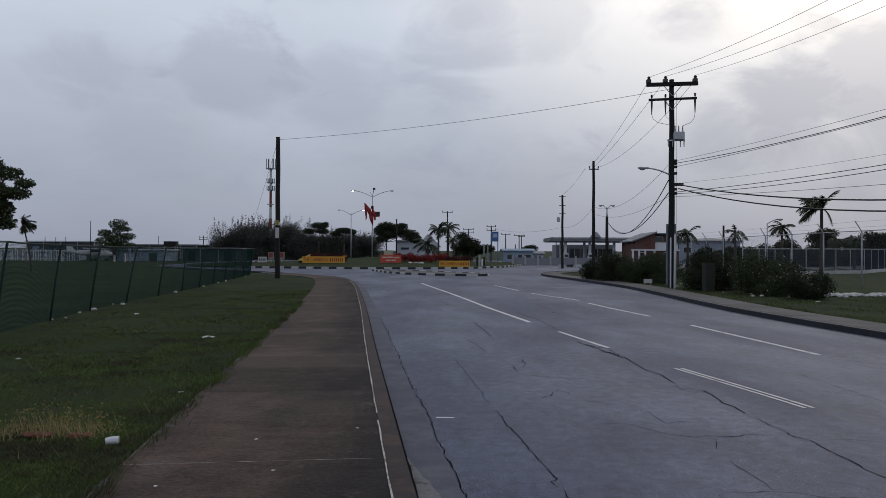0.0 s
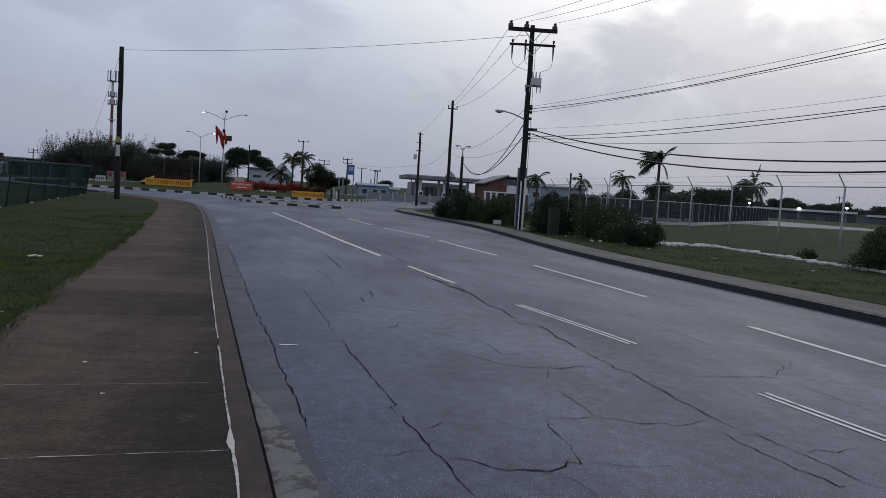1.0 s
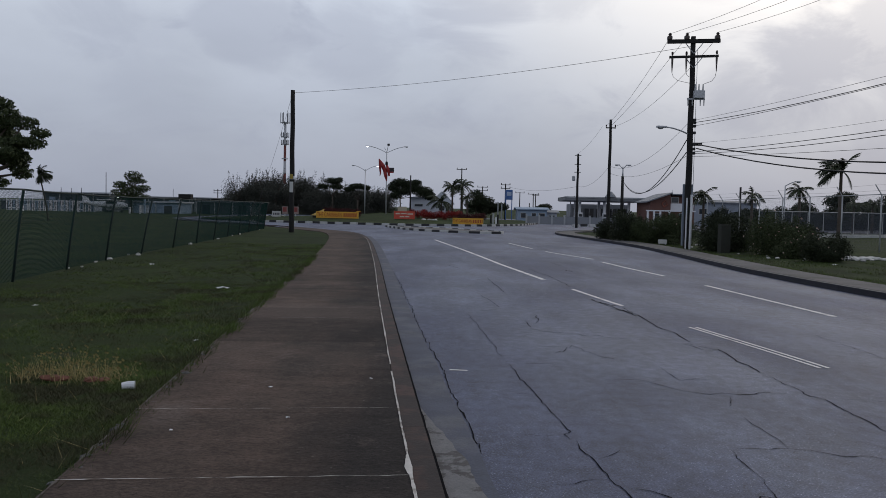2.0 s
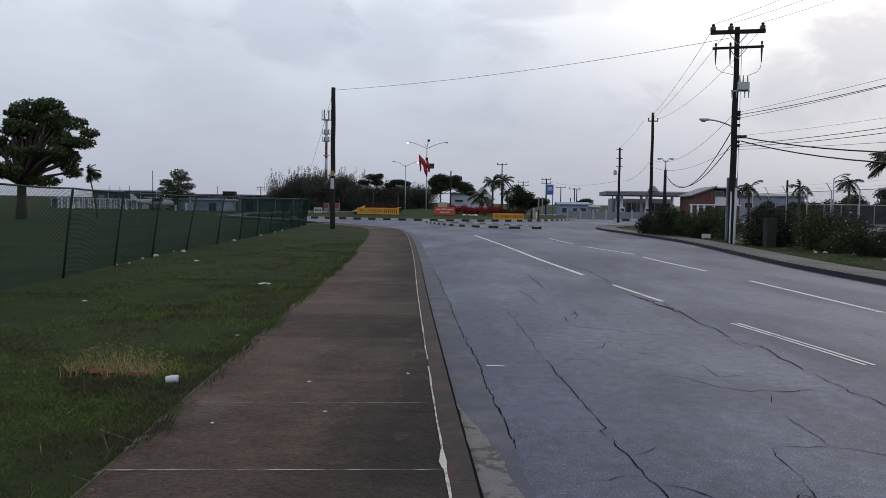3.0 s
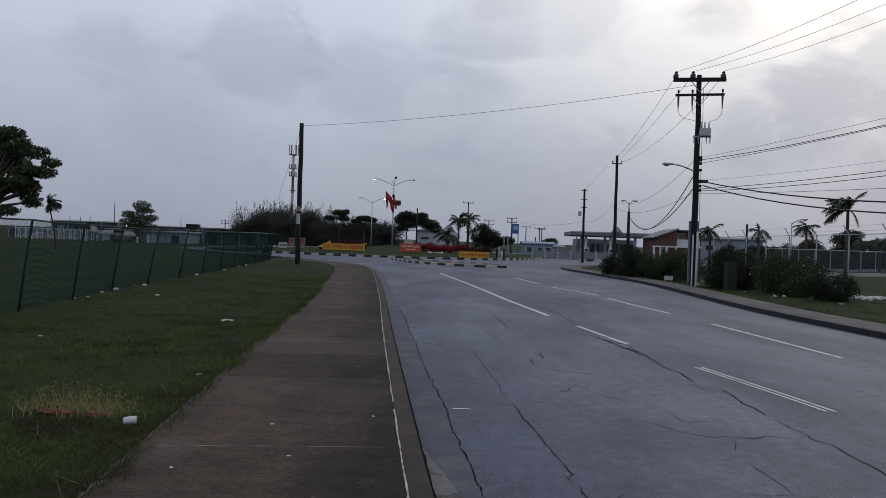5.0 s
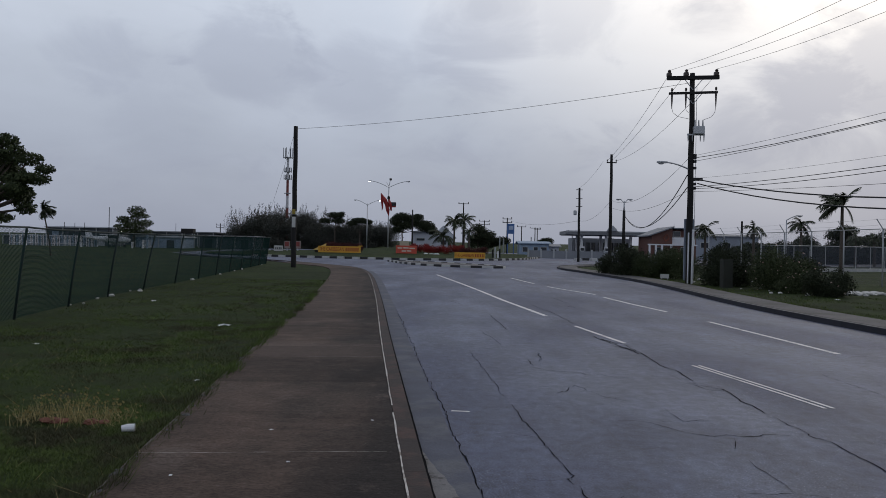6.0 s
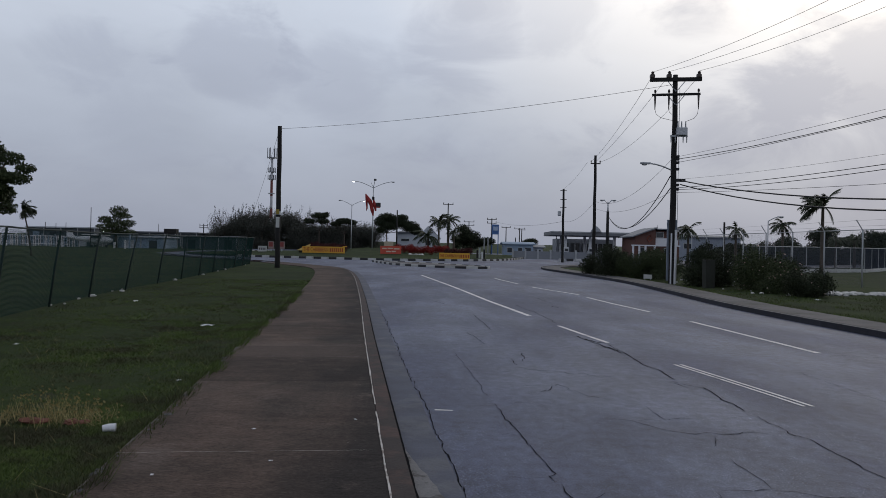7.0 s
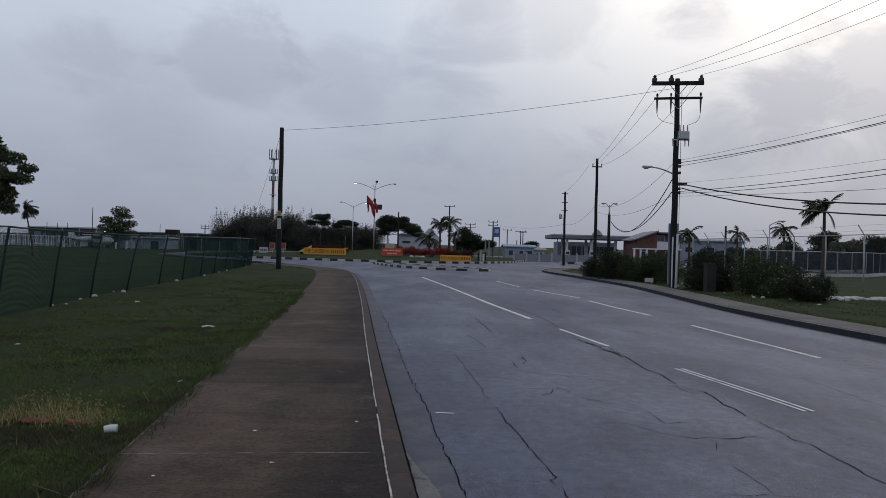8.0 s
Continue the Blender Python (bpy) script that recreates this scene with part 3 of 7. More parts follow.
def build_markings():
    marks = [(LANE_ONE, 2.9, 6.15, 0.12, True), (LANE_ONE, 8.38, 11.36, 0.11, True), (LANE_ONE, 13.8, 16.85, 0.085, False), (LANE_ONE, 19.15, 42.9, 0.13, False),
             (LANE_TWO, 6.0, 9.98, 0.105, False), (LANE_TWO, 12.95, 18.6, 0.105, False), (LANE_TWO, 21.28, 27.1, 0.11, False), (LANE_TWO, 28.6, 33.2, 0.10, False), (LANE_TWO, 35.4, 40.5, 0.10, False)]
    for line, y0, y1, wide, double in marks:
        pts = [p for p in line if y0 - 0.1 <= p.y <= y1 + 0.1]
        for off in ((-0.048, 0.048) if double else (0,)):
            q = shifted(pts, off)
            wd = [(0.046 if double else wide) * (1 + 0.25 * noise.noise((p.y * 3, off, 1))) for p in q]
            ob = finish(ribbon(bmesh.new(), q, wd, 0.005), "lane_dash", ROAD_PAINT)
            tagged(ob, "worn white painted lane line on asphalt", "road marking", "lane lines", "structure")
    bm = ribbon(bmesh.new(), [(-0.05, 7.77), (0.13, 7.76)], [0.045, 0.035], 0.005)
    tagged(finish(bm, "paint_mark", ROAD_PAINT), "short white paint mark on asphalt", "road marking", kind="structure")


def crack_line(a, seed, step=0.07):
    """An angular crack through a few plan points."""
    rng = random.Random(int(seed * 10))
    pts = []
    for p, q in zip(a, a[1:]):
        p, q = Vector((*p, 0)), Vector((*q, 0))
        n = max(2, int((q - p).length / (step * rng.uniform(0.6, 1.2))))
        pts += [p.lerp(q, i / n) for i in range(n)]
    pts.append(Vector((*a[-1], 0)))
    out = []
    for i, p in enumerate(pts):
        f = min(1.0, i / 3, (len(pts) - 1 - i) / 3)
        amp = min(0.065, 0.010 + 0.0040 * p.y)
        o = noise.noise_vector((p.x * 4.5, p.y * 4.5, seed)) * amp + noise.noise_vector((p.x * 15, p.y * 11, seed)) * amp * 0.55
        out.append((p.x + (0.65 * o.x + rng.uniform(-0.004, 0.004)) * f, p.y + (3.2 * o.y + rng.uniform(-0.02, 0.02)) * f))
    return out


CRACKED = []


def crack(wide, *pts):
    k = len(CRACKED)
    line = crack_line(pts, k * 3.7)
    across = []
    for i in range(len(line)):
        p, q = line[max(0, i - 2)], line[min(len(line) - 1, i + 2)]
        across.append(abs(q[0] - p[0]) / max(1e-4, math.dist(p, q)))
    # cracks across the road have opened wider than those along it
    wd = [max(0.002, 1.4 * wide * (0.85 + 0.75 * across[i] ** 2) * (0.85 + 0.7 * noise.noise((x * 4, y * 4, k)) + 0.9 * noise.noise((x * 25, y * 25, k)))) * min(1, 0.25 + i / 4, 0.25 + (len(line) - 1 - i) / 4) for i, (x, y) in enumerate(line)]
    CRACKED.append(finish(ribbon(bmesh.new(), line, wd, 0.004), "crack", TAR, road))


build_markings()
crack(0.0097, (-1.85, 22.32), (-1.16, 16.68), (-0.76, 13.15), (-0.55, 11.18), (-0.39, 9.90), (-0.30, 9.13), (-0.20, 8.44), (-0.12, 7.80), (-0.04, 6.95), (0.02, 6.45), (0.07, 6.08), (0.12, 5.68), (0.16, 5.31), (0.18, 5.04))
crack(0.0058, (0.22, 12.09), (0.33, 10.92), (0.42, 9.83), (0.48, 9.04), (0.53, 8.53))
crack(0.0073, (0.57, 8.16), (0.63, 7.48), (0.70, 6.85), (0.74, 6.45), (0.78, 6.07), (0.82, 5.76), (0.84, 5.61), (0.79, 5.53), (0.81, 5.42))
crack(0.0139, (0.79, 19.32), (0.89, 17.40), (1.00, 15.72))
crack(0.0102, (0.48, 15.19), (0.65, 14.07), (0.74, 13.25))
crack(0.0055, (0.22, 12.64), (0.74, 12.80))
crack(0.0129, (1.04, 11.53), (1.06, 10.92))
crack(0.0103, (1.24, 12.46), (1.26, 11.81), (1.18, 11.32))
crack(0.0060, (1.04, 10.76), (1.18, 10.53), (1.58, 10.44), (1.99, 10.21), (2.29, 10.07))
crack(0.0045, (0.67, 10.27), (1.02, 10.41))
crack(0.0086, (1.50, 9.08), (1.47, 9.23), (1.41, 9.45), (1.33, 9.29), (1.27, 9.09), (1.13, 8.86))
crack(0.0040, (0.94, 9.24), (1.32, 9.36))
crack(0.0051, (1.45, 9.15), (1.60, 8.85), (1.74, 8.56), (1.85, 8.51))
crack(0.0053, (0.69, 8.14), (0.87, 8.25), (1.02, 8.23))
crack(0.0039, (0.45, 6.76), (0.60, 6.75), (0.69, 6.80))
crack(0.0029, (0.33, 7.99), (0.53, 8.01))
crack(0.0032, (0.51, 5.53), (0.65, 5.51), (0.79, 5.53))
crack(0.0144, (2.16, 23.04), (2.28, 21.35), (2.43, 20.62), (2.48, 19.25), (2.54, 18.19), (2.55, 17.37))
crack(0.0254, (2.57, 14.89), (2.67, 14.00), (2.76, 13.44), (2.86, 13.00), (2.87, 12.44))
crack(0.0305, (2.65, 14.44), (2.77, 14.02), (2.88, 13.78))
crack(0.0227, (2.66, 13.42), (2.79, 13.14), (2.84, 12.71))
crack(0.0096, (2.84, 9.79), (2.90, 9.55), (3.00, 9.33), (3.15, 9.28))
crack(0.0421, (3.19, 22.88), (3.34, 22.05))
crack(0.0182, (3.19, 26.35), (3.36, 24.12))
crack(0.0134, (-0.21, 24.05), (0.13, 22.45))
crack(0.0077, (4.97, 10.79), (4.90, 10.45))
crack(0.0074, (4.66, 12.93), (4.70, 12.66))
crack(0.0036, (3.15, 8.37), (3.37, 8.33))
crack(0.0069, (4.73, 12.21), (4.78, 11.85))
crack(0.0060, (4.70, 14.19), (4.68, 13.69))
crack(0.0067, (0.85, 5.44), (0.86, 5.22), (0.89, 5.06), (0.92, 4.84), (0.93, 4.60), (0.96, 4.47), (0.99, 4.21), (1.01, 4.02), (1.04, 3.87))
crack(0.0044, (0.93, 5.00), (1.02, 5.05), (1.10, 5.15), (1.10, 5.19))
crack(0.0030, (0.58, 4.49), (0.71, 4.51), (0.82, 4.57), (0.93, 4.62))
crack(0.0046, (1.02, 4.46), (1.12, 4.41), (1.20, 4.35), (1.28, 4.27), (1.40, 4.25), (1.52, 4.22), (1.59, 4.12))
crack(0.0022, (0.99, 4.32), (1.09, 4.29), (1.20, 4.33))
crack(0.0052, (1.88, 5.26), (1.85, 5.01), (1.85, 4.80), (1.86, 4.61), (1.82, 4.47), (1.81, 4.35), (1.68, 4.30), (1.57, 4.21), (1.41, 4.26), (1.24, 4.30), (1.13, 4.40), (1.04, 4.46))
crack(0.0041, (1.57, 4.21), (1.64, 4.12), (1.69, 4.00), (1.71, 3.84))
crack(0.0031, (1.82, 4.37), (1.94, 4.35), (2.08, 4.32), (2.22, 4.31), (2.38, 4.33))
crack(0.0042, (1.91, 5.30), (2.06, 5.35), (2.28, 5.31), (2.43, 5.25), (2.65, 5.21), (2.91, 5.19), (3.15, 5.30))
crack(0.0058, (2.29, 6.18), (2.28, 5.93), (2.29, 5.76), (2.31, 5.55), (2.28, 5.34))
crack(0.0073, (2.44, 6.93), (2.29, 6.51))
crack(0.0052, (1.83, 7.50), (1.88, 7.30), (2.00, 7.17), (2.20, 7.06), (2.42, 6.97), (2.70, 6.98), (3.01, 7.08))
crack(0.0051, (2.15, 8.24), (2.15, 7.88), (2.17, 7.60), (2.36, 7.62), (2.51, 7.58))
crack(0.0033, (1.54, 7.51), (1.77, 7.50), (2.15, 7.58))
crack(0.0167, (2.90, 13.66), (2.93, 12.39), (2.89, 11.31), (2.99, 10.77), (2.98, 9.93))
crack(0.0123, (2.89, 9.82), (3.02, 9.64), (3.15, 9.46), (3.16, 9.03), (3.11, 8.68), (3.14, 8.38), (3.12, 8.01))
crack(0.0102, (3.16, 7.81), (3.13, 7.52), (3.18, 7.35), (3.16, 7.09), (3.25, 6.89), (3.22, 6.58), (3.24, 6.24), (3.22, 5.92), (3.25, 5.66), (3.25, 5.43), (3.26, 5.25), (3.28, 5.11))
crack(0.0084, (3.11, 5.05), (3.12, 4.93), (3.10, 4.80), (3.13, 4.70), (3.14, 4.58), (3.18, 4.47), (3.19, 4.29), (3.23, 4.19), (3.26, 4.09), (3.26, 3.97), (3.32, 3.97))
crack(0.0065, (3.23, 4.97), (3.36, 4.94), (3.39, 4.80), (3.40, 4.66), (3.44, 4.54), (3.44, 4.40), (3.46, 4.26), (3.47, 4.06), (3.54, 3.92))
crack(0.0030, (3.44, 4.54), (3.65, 4.62), (3.92, 4.66))
crack(0.0044, (3.30, 6.85), (3.61, 6.84), (3.94, 6.79), (4.34, 6.78), (4.73, 6.78), (4.83, 6.60))
crack(0.0062, (4.78, 6.86), (5.11, 7.23), (5.41, 7.53))
crack(0.0052, (4.85, 6.64), (4.78, 6.31), (4.80, 6.07), (4.82, 5.80), (4.85, 5.48))
crack(0.0052, (4.93, 10.67), (4.93, 10.16), (4.96, 9.42), (4.93, 8.96), (4.97, 8.48), (5.07, 7.99), (5.17, 7.70))
crack(0.0073, (6.37, 12.79), (6.88, 12.64), (7.61, 12.64))
crack(0.0037, (3.18, 7.35), (3.30, 7.43))
crack(0.0053, (6.65, 10.57), (7.02, 10.37), (7.70, 10.43))

# ---- poles, wires and lamps ----
def wood_pole(at, height, base=0.15, tip=0.11, label="tall tarred wooden utility pole", lean=(0, 0), steps=14):
    x, y = at
    z = rise(x, y)
    t = thing("utility_pole", label, "utility pole", (x, y, z), group="utility poles")
    pts = [(lean[0] * i / steps + 0.012 * math.sin(i * 1.3), lean[1] * i / steps, -0.3 + (height + 0.3) * i / steps) for i in range(steps + 1)]
    part("pole", tubed(pts, [base + (tip - base) * i / steps for i in range(steps + 1)], 12), POLE_WOOD, t, smooth=True)
    return t


def insulator(parent, x, y, z, up=True, size=1.0):
    bm = bmesh.new()
    s = 1 if up else -1
    prof = [(0.03, 0), (0.03, 0.06), (0.075, 0.08), (0.05, 0.12), (0.085, 0.15), (0.05, 0.19), (0.08, 0.22), (0.03, 0.28)]
    tube(bm, [(x, y, z + s * h_ * size) for _, h_ in prof], [r_ * size for r_, _ in prof], 8)
    part("insulator", bm, CERAMIC, parent)


def street_arm(parent, base, tip, drop=0.0, on=False):
    """A curved arm with a lamp head at its tip."""
    a, b = Vector(base), Vector(tip)
    mid = a.lerp(b, 0.55) + Vector((0, 0, abs((b - a).length) * 0.10))
    pts = [(a * (1 - t) ** 2 + mid * 2 * t * (1 - t) + b * t * t) for t in [i / 10 for i in range(11)]]
    arm = part("arm", tubed(pts, 0.035, 6), STEEL, parent, smooth=True)
    d = (b - a)
    d.z = 0
    d.normalize()
    m = Matrix.Translation(b) @ Matrix.Rotation(math.atan2(d.y, d.x), 4, "Z")
    bm = boxed(-0.05, 0.42, -0.10, 0.10, -0.04, 0.05, 0.03)
    bmesh.ops.transform(bm, matrix=m, verts=bm.verts)
    head = part("lamp_head", bm, STEEL, parent)
    bm = bmesh.new()
    bmesh.ops.create_uvsphere(bm, u_segments=12, v_segments=6, radius=0.12)
    bmesh.ops.scale(bm, vec=(1.2, 0.75, 0.45), verts=bm.verts)
    bmesh.ops.transform(bm, matrix=m @ Matrix.Translation((0.24, 0, -0.055)), verts=bm.verts)
    part("lens", bm, lit("lamp_on", (0.95, 0.98, 1.0), 9.0) if on else PALE_STEEL, head, "glowing white lamp glass" if on else "")
    return arm


def wire(a, b, sag, r=0.012, label="thin black overhead wire", n=28):
    ob = finish(tubed(hang(a, b, sag, n), r, 5), "overhead_wire", CABLE, smooth=True)
    return tagged(ob, label, "wire", "overhead wires")


# large pole beside the far footway
RP = (10.84, 37.1)
rp = wood_pole(RP, 9.95, 0.165, 0.115, "tarred utility pole with two cross-arms and equipment")


def dress_main_pole():
    bm = boxed(-1.23, 1.20, -0.20, -0.06, 9.62, 9.80, 0.015)
    bmesh.ops.rotate(bm, cent=(0, 0, 9.71), matrix=Matrix.Rotation(radians(-2.0), 3, "Y"), verts=bm.verts)
    part("cross_arm", bm, POLE_WOOD, rp)
    bm = boxed(-1.12, 1.15, -0.17, -0.07, 8.95, 9.06, 0.01)
    bmesh.ops.rotate(bm, cent=(0, 0, 9.0), matrix=Matrix.Rotation(radians(-2.5), 3, "Y"), verts=bm.verts)
    part("cross_arm", bm, POLE_WOOD, rp)
    for x, z in ((-1.12, 9.76), (-0.33, 9.79), (1.08, 9.83)):
        insulator(rp, x, -0.13, z, size=1.1)
        part("insulator", boxed(x - 0.13, x + 0.10, -0.22, -0.04, z - 0.02, z + 0.16, 0.05), CERAMIC, rp)
    for x, z in ((-0.98, 9.0), (-0.33, 9.03), (1.07, 9.1)):
        insulator(rp, x, -0.12, z, size=0.75)
        part("insulator", tubed([(x, -0.12, z - 0.05), (x, -0.12, z - 0.1), (x, -0.12, z - 0.42), (x, -0.12, z - 0.75)], [0.03, 0.055, 0.04, 0.018], 7), CERAMIC, rp)
    for s in (-1, 1):
        part("brace", tubed([(s * 0.02, -0.14, 9.15), (s * 0.42, -0.15, 9.64)], 0.02, 5), STEEL, rp)
        part("brace", tubed([(s * 0.02, -0.14, 8.5), (s * 0.40, -0.13, 8.97)], 0.02, 5), STEEL, rp)
    part("jumper", tubed([(-0.98, -0.12, 8.26), (-0.92, -0.14, 8.05), (-0.7, -0.16, 7.88), (-0.15, -0.18, 7.76)], 0.010, 5), CABLE, rp)
    part("jumper", tubed([(1.07, -0.12, 8.36), (1.02, -0.15, 8.1), (0.85, -0.2, 7.88), (0.46, -0.27, 7.72)], 0.010, 5), CABLE, rp)
    part("jumper", tubed([(-0.33, -0.12, 8.3), (-0.32, -0.2, 8.15), (-0.2, -0.2, 8.05)], 0.010, 5), CABLE, rp)
    sw = part("switch_box", boxed(0.02, 0.5, -0.42, -0.12, 7.05, 7.42, 0.03), STEEL, rp, "grey steel switch box")
    for x in (0.08, 0.25, 0.44):
        part("bushing", tubed([(x, -0.27, 7.42), (x, -0.27, 7.72)], [0.04, 0.025], 6), PALE_STEEL, sw)
    for x in (-0.22, -0.02, 0.35, 0.52):
        part("bushing", tubed([(x, -0.22, 6.72), (x, -0.22, 7.08)], [0.02, 0.035], 6), PALE_STEEL, sw)
    part("bracket", boxed(-0.26, 0.56, -0.24, -0.18, 7.0, 7.06), STEEL, rp)
    for z in (6.1, 5.97, 5.81, 5.5, 4.96, 4.75, 4.55):
        part("clamp", boxed(0.10, 0.24, -0.10, 0.06, z - 0.07, z + 0.05, 0.01), CABLE, rp)
    part("clamp", boxed(0.1, 0.55, -0.09, 0.07, 4.90, 5.04, 0.02), CABLE, rp)
    street_arm(rp, (-0.1, -0.05, 5.42), (-1.26, -0.33, 5.70))
    # conduits up the foot of the pole and a pale cabinet behind
    part("conduit", tubed([(-0.10, -0.19, -0.1), (-0.09, -0.18, 2.45)], 0.035, 8), PIPE_WHITE, rp, "white plastic conduit")
    part("conduit", tubed([(0.10, -0.18, -0.1), (0.12, -0.17, 2.6)], 0.055, 8), PIPE_WHITE, rp, "white plastic conduit")
    part("conduit", tubed([(0.20, -0.08, 0.3), (0.19, -0.08, 9.3)], 0.012, 6), PALE_STEEL, rp)
    part("guard", boxed(-0.21, 0.25, 0.12, 0.2, 0.2, 3.1, 0.02), surface("blue_grey_plate", (0.20, 0.23, 0.28), 0.6, vary=0.25), rp, "blue-grey plate behind the pole")


dress_main_pole()

LP = (-10.2, 48.3)
lp = wood_pole(LP, 8.75, 0.17, 0.13, "plain tarred wooden pole on the verge")
part("plate", boxed(-0.10, 0.12, -0.2, -0.165, 2.5, 3.15, 0.005), PAINT_WHITE, lp, "small white plate")
part("band", tubed([(0, 0, 3.3), (0, 0, 3.5)], 0.165, 12), STEEL, lp)
part("plate", boxed(-0.09, 0.10, -0.2, -0.165, 3.32, 3.62, 0.005), surface("yellow_plate", (0.30, 0.22, 0.04), 0.6), lp, "small faded yellow plate")

P2, P3 = (12.88, 67.0), (12.2, 80.0)
p2 = wood_pole(P2, 9.5, 0.16, 0.11)
part("cross_arm", boxed(-0.42, 0.42, -0.12, -0.03, 8.75, 8.84, 0.01), POLE_WOOD, p2)
for x_ in (-0.38, 0.38):
    insulator(p2, x_, -0.08, 8.84, size=0.8)
p3 = wood_pole(P3, 7.5, 0.14, 0.10, "thin wooden utility pole beside a forecourt")
for z_ in (7.3, 6.4, 5.6):
    part("cross_arm", boxed(-0.35, 0.3, -0.1, -0.04, z_, z_ + 0.06), POLE_WOOD, p3)
part("transformer", tubed([(-0.42, -0.1, 4.75), (-0.42, -0.1, 4.8), (-0.42, -0.1, 5.2), (-0.42, -0.1, 5.25)], [0.1, 0.17, 0.17, 0.1], 10), STEEL, p3, "small grey transformer can")


def double_lamp(at, height, reach, on=(False, False), dark=0.0, turn=0.0, label="grey double-arm street lamp"):
    x, y = at
    t = thing("street_lamp", label, "street lamp", (x, y, rise(x, y)), turn, "street lamps")
    if dark:
        part("post", tubed([(0, 0, -0.2), (0, 0, dark)], [0.17, 0.13], 10), POLE_WOOD, t, "dark tarred lower post", True)
    part("post", tubed([(0, 0, max(0.0, dark - 0.3)), (0, 0, height)], [0.09, 0.055], 10), STEEL, t, smooth=True)
    for s, o in zip((-1, 1), on):
        street_arm(t, (0, 0, height - 0.25), (s * reach[0], 0, height + reach[1]), on=o)
    return t


double_lamp((15.7, 75.0), 6.0, (0.35, 0.15), dark=5.1, label="double street lamp on a dark post")
lamp1 = double_lamp((-8.76, 97.0), 8.6, (2.2, 0.55), (True, False), label="tall double-arm street lamp with red decoration")
part("camera_head", boxed(0.05, 0.35, -0.1, 0.1, 9.25, 9.5, 0.03), CABLE, lamp1)
part("bracket", tubed([(0, 0, 8.5), (0.1, 0, 9.0), (0.18, 0, 9.35)], 0.04, 6), STEEL, lamp1)
part("bracket", tubed([(0, 0, 8.5), (-0.25, 0, 8.9), (-0.3, 0, 9.0)], 0.03, 6), STEEL, lamp1)
lamp2 = double_lamp((-13.85, 118.0), 7.3, (1.6, 0.5), (False, True), turn=8.0)


def red_decoration():
    """Bright red folded cloth ornament tied round the lamp post."""
    red = surface("red_cloth", (0.27, 0.022, 0.022), 0.7, vary=0.4, scale=4.0)
    t = thing("banner_ornament", "red folded cloth ornament tied to a lamp post", "banner", (-8.76, 96.8, 0.61))
    for k, (x0, z0, x1, z1, w0, w1) in enumerate(((-0.95, 7.55, -0.75, 6.0, 0.10, 0.22), (-0.95, 7.6, -0.05, 5.9, 0.18, 0.42), (-0.3, 6.3, 0.05, 4.9, 0.40, 0.12), (0.0, 7.0, 0.35, 5.5, 0.25, 0.2), (-0.75, 6.2, -0.8, 5.5, 0.16, 0.06))):
        part("fold", tubed([(x0, 0, z0), ((x0 + x1) / 2 + 0.05, -0.08, (z0 + z1) / 2), (x1, 0, z1)], [w0 * 0.4, (w0 + w1) * 0.48, w1 * 0.5], 7), red, t, smooth=False)
    part("panel", boxed(0.25, 0.95, -0.1, 0.1, 5.95, 6.55, 0.08), surface("dark_panel", (0.03, 0.025, 0.03), 0.6), t, "dark panel with a red edge")
    part("edge", boxed(0.22, 0.9, -0.14, -0.1, 5.9, 6.05, 0.02), red, t)
    part("cap", tubed([(0.0, 0, 6.9), (0.02, 0, 7.25), (0.05, 0, 7.3)], [0.18, 0.15, 0.03], 8), POLE_WOOD, t)


red_decoration()


